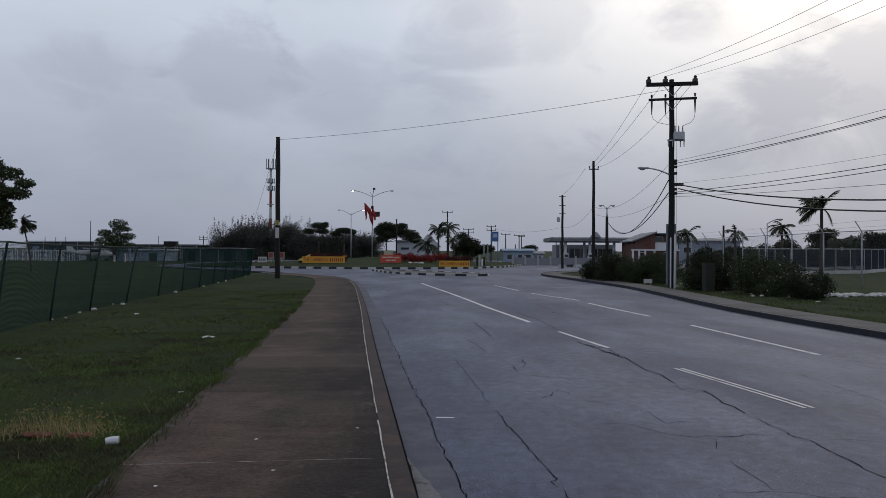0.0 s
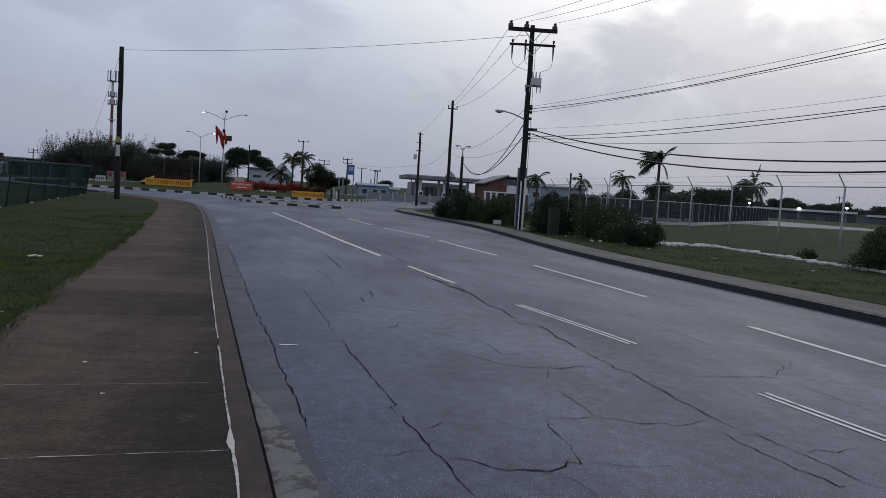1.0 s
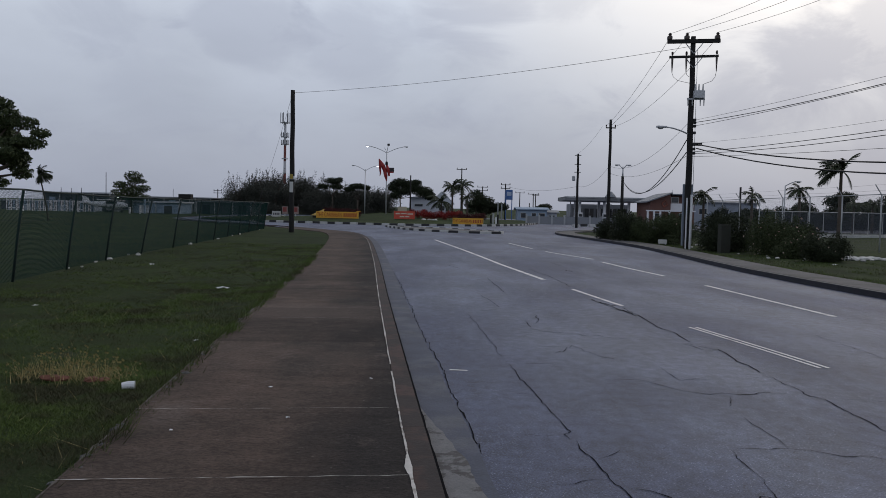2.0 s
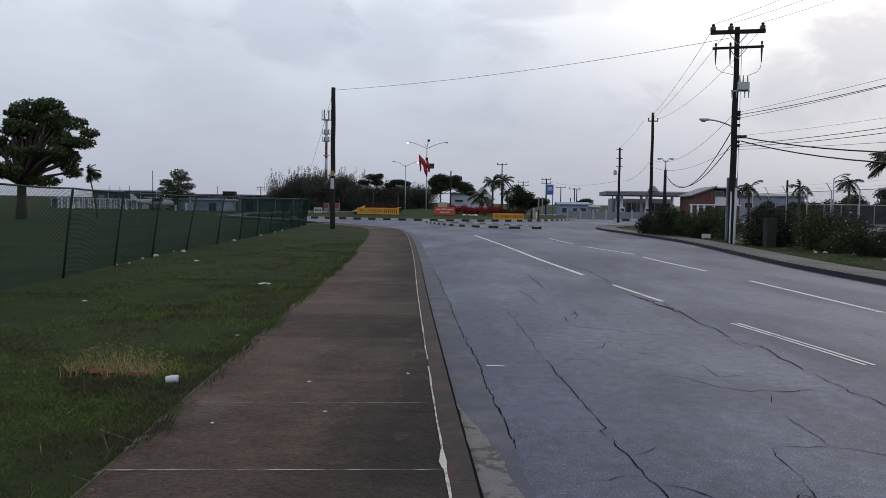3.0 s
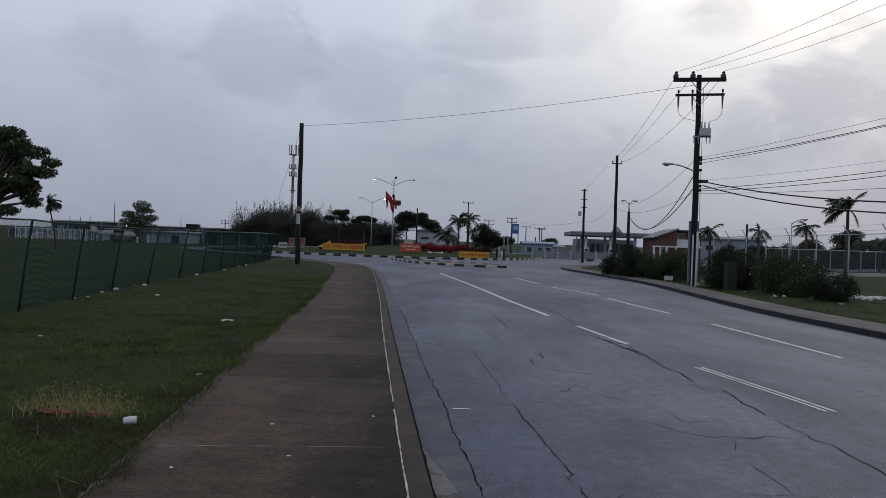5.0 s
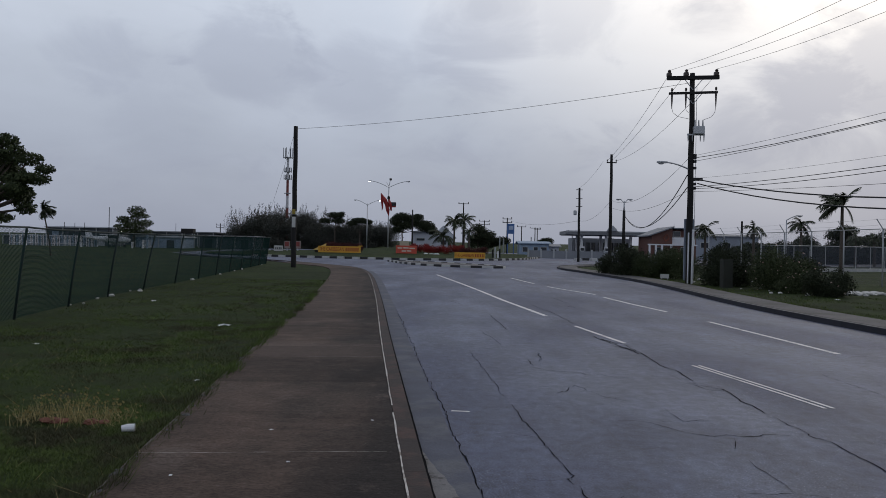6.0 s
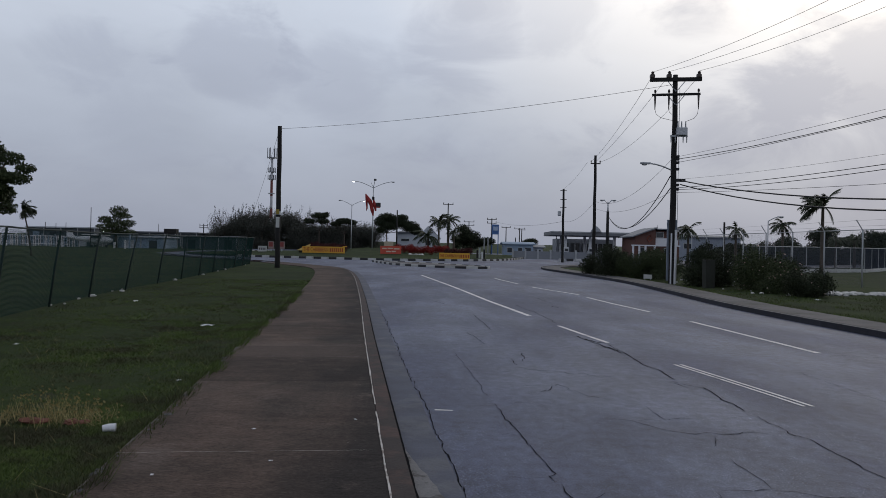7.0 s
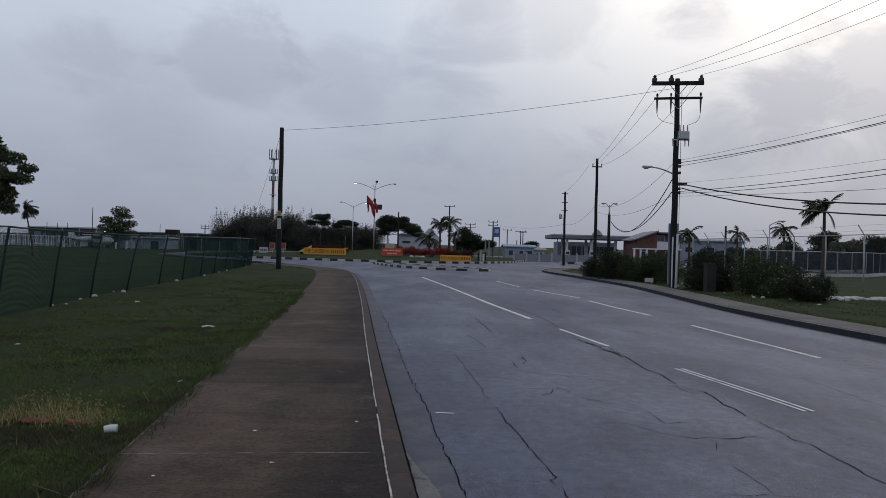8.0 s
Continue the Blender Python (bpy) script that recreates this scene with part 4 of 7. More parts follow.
def string_wires():
    zb = rise(*RP)
    nx, ny = 20.5, -4.0
    for x, z, ox, z1, sag in ((-1.1, 10.04, -1.2, 14.80, 1.83), (-0.33, 10.08, -0.3, 14.54, 1.96), (1.07, 10.14, 1.2, 14.84, 1.96)):
        wire((RP[0] + x, RP[1] - 0.13, zb + z), (nx + ox, ny, z1), sag, 0.008)
    for x, x2, sag in ((-1.1, -0.38, 0.33), (-0.35, 0.0, 0.21), (1.07, 0.38, 0.67)):
        wire((RP[0] + x, RP[1] - 0.1, zb + 9.9), (P2[0] + x2, P2[1], rise(*P2) + 8.95), sag, 0.010)
    wire((RP[0] - 0.1, RP[1], zb + 9.5), (LP[0] + 0.1, LP[1], rise(*LP) + 8.6), 0.3, 0.010)
    for z0, z1, sag, r in ((6.08, 8.13, 0.57, 0.007), (5.97, 9.19, 1.12, 0.015), (5.81, 8.03, 0.63, 0.010), (5.01, 6.60, 0.82, 0.005), (4.61, 6.42, 0.80, 0.013), (4.53, 7.36, 1.26, 0.013), (4.39, 3.91, 0.45, 0.008)):
        wire((RP[0] + 0.15, RP[1], zb + z0), (nx, ny, z1), sag, r)
    for z0, z1, sag in ((4.96, 5.75, 2.16), (4.77, 6.66, 2.75)):
        wire((RP[0] + 0.3, RP[1] - 0.05, zb + z0), (nx, ny, z1), sag, 0.028, "thick black sagging telephone cable")
    for z0, sag in ((5.16, 1.75), (4.57, 1.45)):
        wire((RP[0] - 0.15, RP[1], zb + z0), (15.75, 74.8, 5.0), sag, 0.024, "thick black sagging telephone cable")
    wire((RP[0] - 0.15, RP[1], zb + 5.9), (P2[0], P2[1], rise(*P2) + 5.6), 0.9, 0.009)
    wire((RP[0] - 0.15, RP[1], zb + 4.4), (P2[0], P2[1], rise(*P2) + 5.0), 0.6, 0.009)
    wire((P2[0], P2[1], rise(*P2) + 5.6), (P3[0], P3[1], rise(*P3) + 4.2), 0.6, 0.010)
    wire((P2[0] - 0.7, P2[1], rise(*P2) + 8.9), (P3[0] - 0.3, P3[1], rise(*P3) + 7.35), 0.3, 0.009)
    wire((P3[0], P3[1], rise(*P3) + 4.2), (8.6, 128.0, 6.2), 0.5, 0.012)
    wire((LP[0], LP[1], rise(*LP) + 8.6), (-33, 128, 1.5), 0.5, 0.010, "thin stay wire running down behind a pole")


string_wires()


# ---- fences ----
def chain_link(name, a, b, height, pitch, r, material, parent, lean=0.0, foot=0.0):
    """Diagonal wires of a chain-link panel from a to b: thin three-sided bars crossing both ways."""
    a, b = Vector(a), Vector(b)
    length = (b - a).length
    u = (b - a) / length
    n = Vector((-u.y, u.x, 0)).normalized()
    verts, faces = [], []
    for s in (1, -1):
        k0 = -height if s > 0 else 0
        c = k0
        end = length if s > 0 else length + height
        while c < end:
            s0, h0 = c, 0.0
            s1, h1 = c + s * height, height
            if s0 < 0:
                h0, s0 = -s0, 0.0
            if s > 0 and s1 > length:
                h1, s1 = h1 - (s1 - length), length
            if s < 0:
                if s0 > length:
                    h0, s0 = s0 - length, length
                if s1 < 0:
                    h1, s1 = h1 + s1, 0.0
            if h1 - h0 > 0.05:
                p = a + u * s0 + Vector((0, 0, foot + h0)) + n * (lean * h0)
                q = a + u * s1 + Vector((0, 0, foot + h1)) + n * (lean * h1)
                d = (q - p).normalized()
                e1 = n
                e2 = d.cross(n)
                off = 0.004 * s
                k = len(verts)
                for pt in (p, q):
                    for ang in (0.5, 2.6, 4.7):
                        v = pt + (e1 * math.cos(ang) + e2 * math.sin(ang)) * r + n * off
                        verts.append((v.x, v.y, v.z))
                faces += [(k, k + 1, k + 4, k + 3), (k + 1, k + 2, k + 5, k + 4), (k + 2, k, k + 3, k + 5)]
            c += pitch
    ob = arrays(name, verts, faces, material, parent)
    return tagged(ob, kind="stuff")


def left_fence():
    """Green chain-link fence with leaning posts along the field."""
    t = thing("chain_link_fence", "green chain-link fence with leaning posts beside the verge", "fence")
    line = spline([(-5.9, -2), (-7.7, 8), (-8.75, 15.3), (-9.45, 19.0), (-10.25, 24.0), (-10.75, 31.0), (-11.4, 37.5), (-13.4, 55.2)], 3.5)
    tops = []
    rng = random.Random(11)
    for i, p in enumerate(line):
        z = rise(p.x, p.y) + 0.03
        lean = Vector((0.27 + rng.uniform(-0.05, 0.09), rng.uniform(-0.02, 0.12), 0))
        top = Vector((p.x, p.y, z + 1.83)) + lean
        bm = tubed([(p.x, p.y, z - 0.2), tuple(Vector((p.x, p.y, z)).lerp(top, 0.5)), tuple(top)], 0.027, 8)
        part("post", bm, GREEN_POST, t, smooth=True)
        tops.append(top)
    for p, q, a, b in zip(tops, tops[1:], line, line[1:]):
        part("top_rail", tubed(hang(p, q, 0.015, 6), 0.021, 6), GREEN_POST, t, smooth=True)
        pa, pb = Vector((a.x, a.y, rise(a.x, a.y) + 0.05)), Vector((b.x, b.y, rise(b.x, b.y) + 0.05))
        chain_link("wire_mesh", pa, pb, 1.78, 0.058, 0.0029, GREEN_WIRE, t, lean=-0.15)
    # pale stones and rubbish along its foot
    for k in range(14):
        y = rng.uniform(14.5, 52)
        i = min(range(len(line)), key=lambda j: abs(line[j].y - y))
        stone((line[i].x + (y - line[i].y) * -0.1 + rng.uniform(-0.1, 0.25), y), rng.uniform(0.03, 0.08), rng, "small pale stone at the foot of the fence")


def stone(at, size, rng, label="rough pale limestone lump", flat=0.6):
    bm = bmesh.new()
    bmesh.ops.create_icosphere(bm, subdivisions=1 if size < 0.06 else 2, radius=size)
    off = rng.uniform(0, 90)
    for v in bm.verts:
        v.co *= 1 + 0.55 * noise.noise(v.co * (1.9 / size) + Vector((off, 0, 0)))
        v.co.z *= flat
        v.co.x *= 1.3
    ob = finish(bm, "stone", STONE)
    ob.matrix_basis = pose(at[0], at[1], rise(*at) + 0.045 + size * flat * 0.35, 0, 0, rng.uniform(0, 360))
    return tagged(ob, label, "stone", "stones")


def right_fence():
    """Tall galvanised security fence with outward arms."""
    t = thing("security_fence", "tall galvanised chain-link fence with angled barbed-wire arms", "fence")
    pts = [(19.6 + 0.02 * (y - 10), y) for y in np.arange(10.0, 66.0, 3.95)]
    ends = []
    for x, y in pts:
        z = rise(x, y) + 0.04
        part("post", tubed([(x, y, z - 0.2), (x, y, z + 2.75)], 0.038, 8), PALE_STEEL, t, smooth=True)
        tip = (x - 0.32, y, z + 3.22)
        part("arm", tubed([(x, y, z + 2.72), tip], 0.026, 6), PALE_STEEL, t)
        ends.append((Vector((x, y, z + 2.75)), Vector(tip)))
    for (a, at), (b, bt), p, q in zip(ends, ends[1:], pts, pts[1:]):
        part("top_rail", tubed([a, b], 0.024, 6), PALE_STEEL, t, smooth=True)
        for f in (0.4, 0.95):
            part("barbed_wire", tubed(hang(a.lerp(at, f), b.lerp(bt, f), 0.02, 4), 0.004, 4), GREY_WIRE, t)
        chain_link("wire_mesh", (p[0], p[1], rise(*p) + 0.08), (q[0], q[1], rise(*q) + 0.08), 2.66, 0.10, 0.0014, GREY_WIRE, t)


def inner_fence():
    """Blue-grey screened fence deep in the field, on a white kerb."""
    t = thing("inner_fence", "blue-grey chain-link fence on a white kerb in a field", "fence")
    line = [Vector((22.0, 57.5, 0)).lerp(Vector((33.8, 62.8, 0)), i / 8) for i in range(8)] + [Vector((33.8, 62.8, 0)).lerp(Vector((66, 101, 0)), i / 20) for i in range(21)]
    screen = surface("blue_screen", (0.050, 0.062, 0.085), 0.8, vary=0.3, scale=2.0)
    prev = None
    for p in line:
        z = rise(p.x, p.y) + 0.25
        part("post", tubed([(p.x, p.y, z - 0.4), (p.x, p.y, z + 1.75)], 0.035, 6), PALE_STEEL, t)
        if prev is not None:
            q, zq = prev
            u = (p - q).normalized()
            part("rail", tubed([(q.x, q.y, zq + 1.73), (p.x, p.y, z + 1.73)], 0.03, 5), PALE_STEEL, t)
            m = Matrix(((u.x, -u.y, 0, q.x), (u.y, u.x, 0, q.y), (0, 0, 1, (zq + z) / 2), (0, 0, 0, 1)))
            w_ = (p - q).length
            chain_link("wire_mesh", (q.x, q.y, zq + 0.05), (p.x, p.y, z + 0.05), 1.65, 0.10, 0.010, screen, t)
            bm = boxed(0, w_, -0.12, 0.12, -0.45, 0.04, 0.01)
            bmesh.ops.transform(bm, matrix=m, verts=bm.verts)
            part("kerb_block", bm, PAINT_WHITE, t, "white painted kerb")
        prev = (p, z)


left_fence()
right_fence()
inner_fence()


def rubble_line():
    """Pale broken kerb stones between the verge and the security fence."""
    rng = random.Random(21)
    for k in range(170):
        y = rng.uniform(19.0, 31.2)
        x = 17.98 + rng.gauss(0, 0.11) + 0.035 * max(0, 24 - y)
        stone((x, y), 0.06 + 0.12 * rng.random() ** 2, rng, "broken pale limestone lump on grass", 0.45)
    for k in range(70):
        f = rng.random()
        stone((15.0 + 3.0 * f, 30.7 + 0.5 * f + rng.gauss(0, 0.16)), (0.06 + 0.14 * rng.random() ** 2) * (1.3 if f < 0.15 else 1), rng, "broken pale limestone lump on grass", 0.5)
    for k in range(16):
        stone((rng.uniform(14.0, 17.5), rng.uniform(31.5, 36.0)), rng.uniform(0.05, 0.12), rng, "flat pale stone in the grass", 0.3)
    for k in range(26):
        stone((rng.uniform(11.6, 15.5), rng.uniform(29.5, 42)), rng.uniform(0.04, 0.10), rng, "small pale stone under shrubs")


rubble_line()


# ---- plants ----
def leaf_cards(clumps, count, size, seed, thin=0.5, shell=0.55):
    """Small leaves scattered in ellipsoid clumps: rows of centre, radii."""
    rng = np.random.default_rng(seed)
    vol = np.array([c[1][0] * c[1][1] * c[1][2] for c in clumps]) ** 0.75
    pick = rng.choice(len(clumps), count, p=vol / vol.sum())
    cen = np.array([c[0] for c in clumps])[pick]
    rad = np.array([c[1] for c in clumps])[pick]
    d = rng.normal(size=(count, 3))
    d /= np.linalg.norm(d, axis=1)[:, None]
    r = shell + (1.08 - shell) * rng.random(count) ** 0.7
    p = cen + d * r[:, None] * rad
    a = rng.normal(size=(count, 3))
    a /= np.linalg.norm(a, axis=1)[:, None]
    b = np.cross(a, d + 0.3 * rng.normal(size=(count, 3)))
    b /= np.linalg.norm(b, axis=1)[:, None] + 1e-9
    s = size * (0.6 + 0.8 * rng.random(count))[:, None]
    verts = np.stack([p - a * s, p + b * s * thin, p + a * s, p - b * s * thin], 1).reshape(-1, 3)
    faces = np.arange(4 * count).reshape(-1, 4)
    return verts, faces


def crown(owner, clumps, count, size, seed, material, thin=0.5, shell=0.55, name="crown"):
    v, f = leaf_cards(clumps, count, size, seed, thin, shell)
    return arrays(name, v.tolist(), f.tolist(), material, owner)


def limbs(owner, base_r, height, clumps, seed, fork=0.4):
    rng = random.Random(seed)
    bm = bmesh.new()
    top = Vector((rng.uniform(-0.1, 0.1), rng.uniform(-0.1, 0.1), height * fork))
    tube(bm, [(0, 0, -0.2), (0.02, 0, height * fork * 0.5), tuple(top)], [base_r * 1.2, base_r * 0.9, base_r * 0.75], 9)
    for c, r in clumps:
        c = Vector(c)
        mid = top.lerp(c, 0.5) + Vector((rng.uniform(-0.2, 0.2), rng.uniform(-0.2, 0.2), rng.uniform(0, 0.3)))
        tube(bm, [tuple(top - Vector((0, 0, 0.1))), tuple(mid), tuple(c)], [base_r * 0.5, base_r * 0.3, base_r * 0.1], 6)
    return part("trunk", bm, BARK, owner, smooth=True)


def tree(at, clumps, label, count=4000, size=0.16, seed=1, material=None, trunk=0.2, fork=0.4, thin=0.5, group="trees", shell=0.5):
    x, y = at
    t = thing("tree", label, "tree", (x, y, rise(x, y)), group=group)
    top = max(c[2] + r[2] for c, r in clumps)
    limbs(t, trunk, top, clumps, seed, fork)
    crown(t, clumps, count, size, seed, material or LEAF_DARK, thin, shell)
    return t


def cloud_clumps(width, deep, z0, z1, n, seed, r=(0.7, 1.2)):
    rng = random.Random(seed)
    out = []
    for _ in range(n):
        a, q = rng.uniform(0, 2 * math.pi), math.sqrt(rng.random())
        z = rng.uniform(z0, z1)
        k = 1 - 0.45 * abs((z - z0) / max(0.01, z1 - z0) - 0.4)
        s = rng.uniform(*r)
        out.append(((width * q * math.cos(a) * k, deep * q * math.sin(a) * k, z), (s * 1.25, s * 1.25, s * 0.75)))
    return out


def bush(at, width, height, seed, label, material=None, count=5000, size=0.075, flowers=0):
    x, y = at
    t = thing("bush", label, "bush", (x, y, rise(x, y)), group="verge shrubs")
    rng = random.Random(seed)
    clumps = []
    for _ in range(16):
        a, q = rng.uniform(0, 6.28), math.sqrt(rng.random())
        s = rng.uniform(0.22, 0.40) * height
        z = rng.uniform(0.12, 0.72) * height
        k = math.sqrt(max(0.1, 1 - (z / height) ** 2))
        clumps.append(((width * 0.5 * q * math.cos(a) * k, width * 0.45 * q * math.sin(a) * k, z), (s * 1.2, s * 1.2, s)))
    bm = bmesh.new()
    for c, r in clumps[::2]:
        tube(bm, [(0, 0, -0.1), tuple(Vector(c) * 0.5 + Vector((0.05, 0, 0))), c], [0.04, 0.025, 0.008], 5)
    part("stems", bm, BARK, t)
    crown(t, clumps, int(count * 2.4), size * 0.6, seed, material or LEAF_DARK, 0.45, 0.35)
    # loose shoots past the outline
    shoots = [((c[0] * 1.05, c[1] * 1.05, c[2] + r[2] * 0.9), (0.16, 0.16, 0.14 * height)) for c, r in clumps if c[2] > 0.4 * height]
    if shoots:
        tagged(crown(t, shoots, count // 8, size * 0.6, seed + 50, material or LEAF_DARK, 0.3, 0.1, "shoot_tuft"), kind="stuff")
    if flowers:
        crown(t, [(c, (r[0] * 1.1, r[1] * 1.1, r[2] * 1.1)) for c, r in clumps], flowers, 0.035, seed + 9, FLOWER, 0.8, 0.95, "flowers")["kind"] = "stuff"
    return t


def palm(at, height, length, seed, lean=(0.0, 0.0), fronds=16, wind=0.0, label="palm tree with dark drooping fronds", r=0.13, group="palms"):
    x, y = at
    t = thing("palm_tree", label, "palm tree", (x, y, rise(x, y)), group=group)
    rng = random.Random(seed)
    n = 9
    pts = [(lean[0] * (i / n) ** 1.6, lean[1] * (i / n) ** 1.6, -0.2 + (height + 0.2) * i / n) for i in range(n + 1)]
    part("trunk", tubed(pts, [r * (1.25 - 0.5 * i / n) for i in range(n + 1)], 8), BARK, t, smooth=True)
    top = Vector(pts[-1])
    part("crownshaft", tubed([tuple(top - Vector((0, 0, 0.1 * length))), tuple(top + Vector((0, 0, 0.12 * length)))], [r * 0.9, r * 0.6], 8), LEAF_PALM, t)
    for k in range(fronds):
        az = 2 * math.pi * (k + rng.uniform(-0.3, 0.3)) / fronds
        el = rng.uniform(-0.25, 1.2)
        d = Vector((math.cos(az) * math.cos(el), math.sin(az) * math.cos(el), math.sin(el)))
        d = (d + Vector((wind, 0, 0))).normalized()
        side = d.cross(Vector((0, 0, 1)))
        side = side.normalized() if side.length > 0.05 else Vector((1, 0, 0))
        ln = length * rng.uniform(0.8, 1.1)
        verts, faces = [], []
        p, cur = top.copy(), d.copy()
        m = 18
        for i in range(m):
            step = ln / m
            q = p + cur * step
            wl = ln * 0.36 * math.sin(math.pi * min(1.0, (i + 2.5) / (m + 2))) + 0.02
            for s in (-1, 1):
                tip = p + cur * wl * 0.75 + side * s * wl * rng.uniform(0.45, 0.8) - Vector((0, 0, wl * rng.uniform(0.3, 0.75)))
                b0 = len(verts)
                verts += [tuple(p), tuple(p + cur * step * 1.25), tuple(tip)]
                faces.append((b0, b0 + 1, b0 + 2))
            b0 = len(verts)
            w_ = 0.022 * (1 - i / m) + 0.004
            verts += [tuple(p - side * w_), tuple(p + side * w_), tuple(q + side * w_), tuple(q - side * w_)]
            faces.append((b0, b0 + 1, b0 + 2, b0 + 3))
            p = q
            cur = (cur + Vector((wind * 0.04, 0, -0.075 - 0.03 * math.cos(el)))).normalized()
        arrays("frond", verts, faces, LEAF_PALM, t)
    return t


# shrubs on the far verge, beside the large pole and the fence
bush((9.9, 45.3), 2.4, 1.7, 31, "dense dark green shrub at a road corner", LEAF_DARK, 6000, 0.08)
bush((11.0, 43.6), 2.2, 1.6, 32, "leafy green shrub on the verge", LEAF_GREEN, 5200, 0.075, 20)
bush((12.1, 42.4), 1.7, 1.55, 36, "leafy green shrub on the verge", LEAF_GREEN, 3800, 0.07, 14)
bush((8.9, 47.0), 1.6, 1.25, 37, "low dark shrub at a road corner", LEAF_DARK, 3000, 0.07)
bush((12.4, 36.3), 1.75, 1.95, 33, "tall dark rounded shrub beside a utility pole", LEAF_DARK, 8000, 0.075)
bush((13.55, 33.2), 1.95, 1.85, 34, "green flowering shrub on the verge", LEAF_GREEN, 7000, 0.07, 110)
bush((14.7, 34.0), 1.5, 1.4, 41, "dark rounded shrub on the verge", LEAF_DARK, 5600, 0.07, 20)
bush((13.6, 29.3), 1.7, 1.0, 35, "low dark shrub on the verge", LEAF_DARK, 5200, 0.06, 8)
bush((13.3, 31.2), 1.1, 0.95, 38, "low flowering shrub on the verge", LEAF_GREEN, 3200, 0.06, 50)
bush((18.6, 22.0), 1.7, 1.55, 39, "dark green shrub near the security fence", LEAF_GREEN, 7000, 0.06)
bush((19.0, 26.3), 0.7, 0.4, 40, "small weed tuft among pale stones", LEAF_GREEN, 500, 0.06)


def old_stump():
    t = thing("concrete_marker", "dark square concrete marker post before a shrub", "marker", (11.75, 34.6, rise(11.75, 34.6)), 8.0)
    part("block", boxed(-0.22, 0.22, -0.18, 0.18, -0.2, 1.24, 0.03), surface("mossy_concrete", (0.032, 0.034, 0.028), 0.95, vary=0.45, scale=4.0, bump=0.4), t)
    part("cap", boxed(-0.235, 0.235, -0.195, 0.195, 1.24, 1.28, 0.01), surface("mossy_concrete", (0.032, 0.034, 0.028)), t)


old_stump()
# small white plaque under the corner shrubs
pq = thing("plaque", "small white plaque on short legs among shrubs", "sign", (10.9, 41.6, rise(10.9, 41.6)), -10)
part("board", boxed(-0.22, 0.22, -0.02, 0.02, 0.1, 0.32, 0.005), PAINT_WHITE, pq)
for x_ in (-0.15, 0.15):
    part("leg", boxed(x_ - 0.02, x_ + 0.02, -0.015, 0.015, -0.1, 0.11), STEEL, pq)

palm((26.6, 55.0), 4.85, 1.85, 61, fronds=24, wind=-0.6, r=0.13, label="tall palm with ragged wind-blown fronds")
palm((25.0, 80.0), 3.6, 1.7, 62, fronds=18, wind=-0.3)
palm((28.0, 75.0), 3.6, 1.45, 63, fronds=14)
palm((30.3, 70.0), 3.9, 1.5, 64, fronds=18, wind=-0.2)
palm((40.1, 80.0), 3.0, 1.4, 65, fronds=14)
palm((42.0, 80.0), 2.8, 1.3, 66, fronds=14)
palm((57.6, 92.0), 4.6, 2.9, 67, fronds=34, wind=-0.5, label="wind-blown palm at the end of a fence")
palm((-0.6, 105.0), 4.6, 1.9, 68, fronds=18, label="palm on the roundabout island")
palm((0.7, 105.5), 4.7, 1.9, 69, fronds=18, label="palm on the roundabout island")
palm((-2.0, 104.0), 2.6, 2.4, 70, fronds=14, label="low palm with long fronds on the roundabout")
palm((1.4, 104.0), 3.3, 1.4, 71, fronds=14, label="palm on the roundabout island")
palm((-31.5, 60.0), 3.55, 1.05, 72, lean=(-0.7, 0), fronds=32, wind=0.8, r=0.06, label="thin bent palm with wind-swept crown")

tree((-34.6, 55.0), cloud_clumps(4.4, 4.0, 3.4, 7.7, 46, 5, (0.42, 0.75)) + [((4.6, 0, 5.6), (0.9, 1, 0.45)), ((5.2, 0, 6.3), (0.6, 0.8, 0.35)), ((4.2, 0, 7.0), (0.8, 0.8, 0.45)), ((1.6, 0, 2.8), (1.3, 1.2, 0.4)), ((3.0, 0, 6.9), (0.8, 0.8, 0.4)), ((2.2, 0, 8.3), (1.0, 1.0, 0.5)), ((0.4, 0.5, 7.9), (1.4, 1.2, 0.8))],
     "large broad-leaved tree with dense green crown in a field", 21000, 0.13, 5, LEAF_GREEN, 0.38, 0.3)
tree((-46.0, 110.0), [((0.4, 0, 5.15), (1.25, 1.2, 0.75)), ((0.9, 0, 4.5), (1.3, 1.2, 0.4)), ((-1.6, 0, 3.95), (1.0, 1, 0.5)), ((1.7, 0, 3.5), (1.1, 1, 0.5)), ((-0.5, 0, 3.8), (1.2, 1.2, 0.6)), ((0.4, 0, 3.1), (1.7, 1.4, 0.55)), ((-1.6, 0, 2.95), (1.2, 1, 0.45)), ((1.1, 0, 2.3), (1.6, 1.2, 0.5)), ((-0.9, 0, 2.2), (1.4, 1.2, 0.45))],
     "umbrella-shaped tree with layered open crown", 5200, 0.12, 6, LEAF_GREEN, 0.2, 0.35)


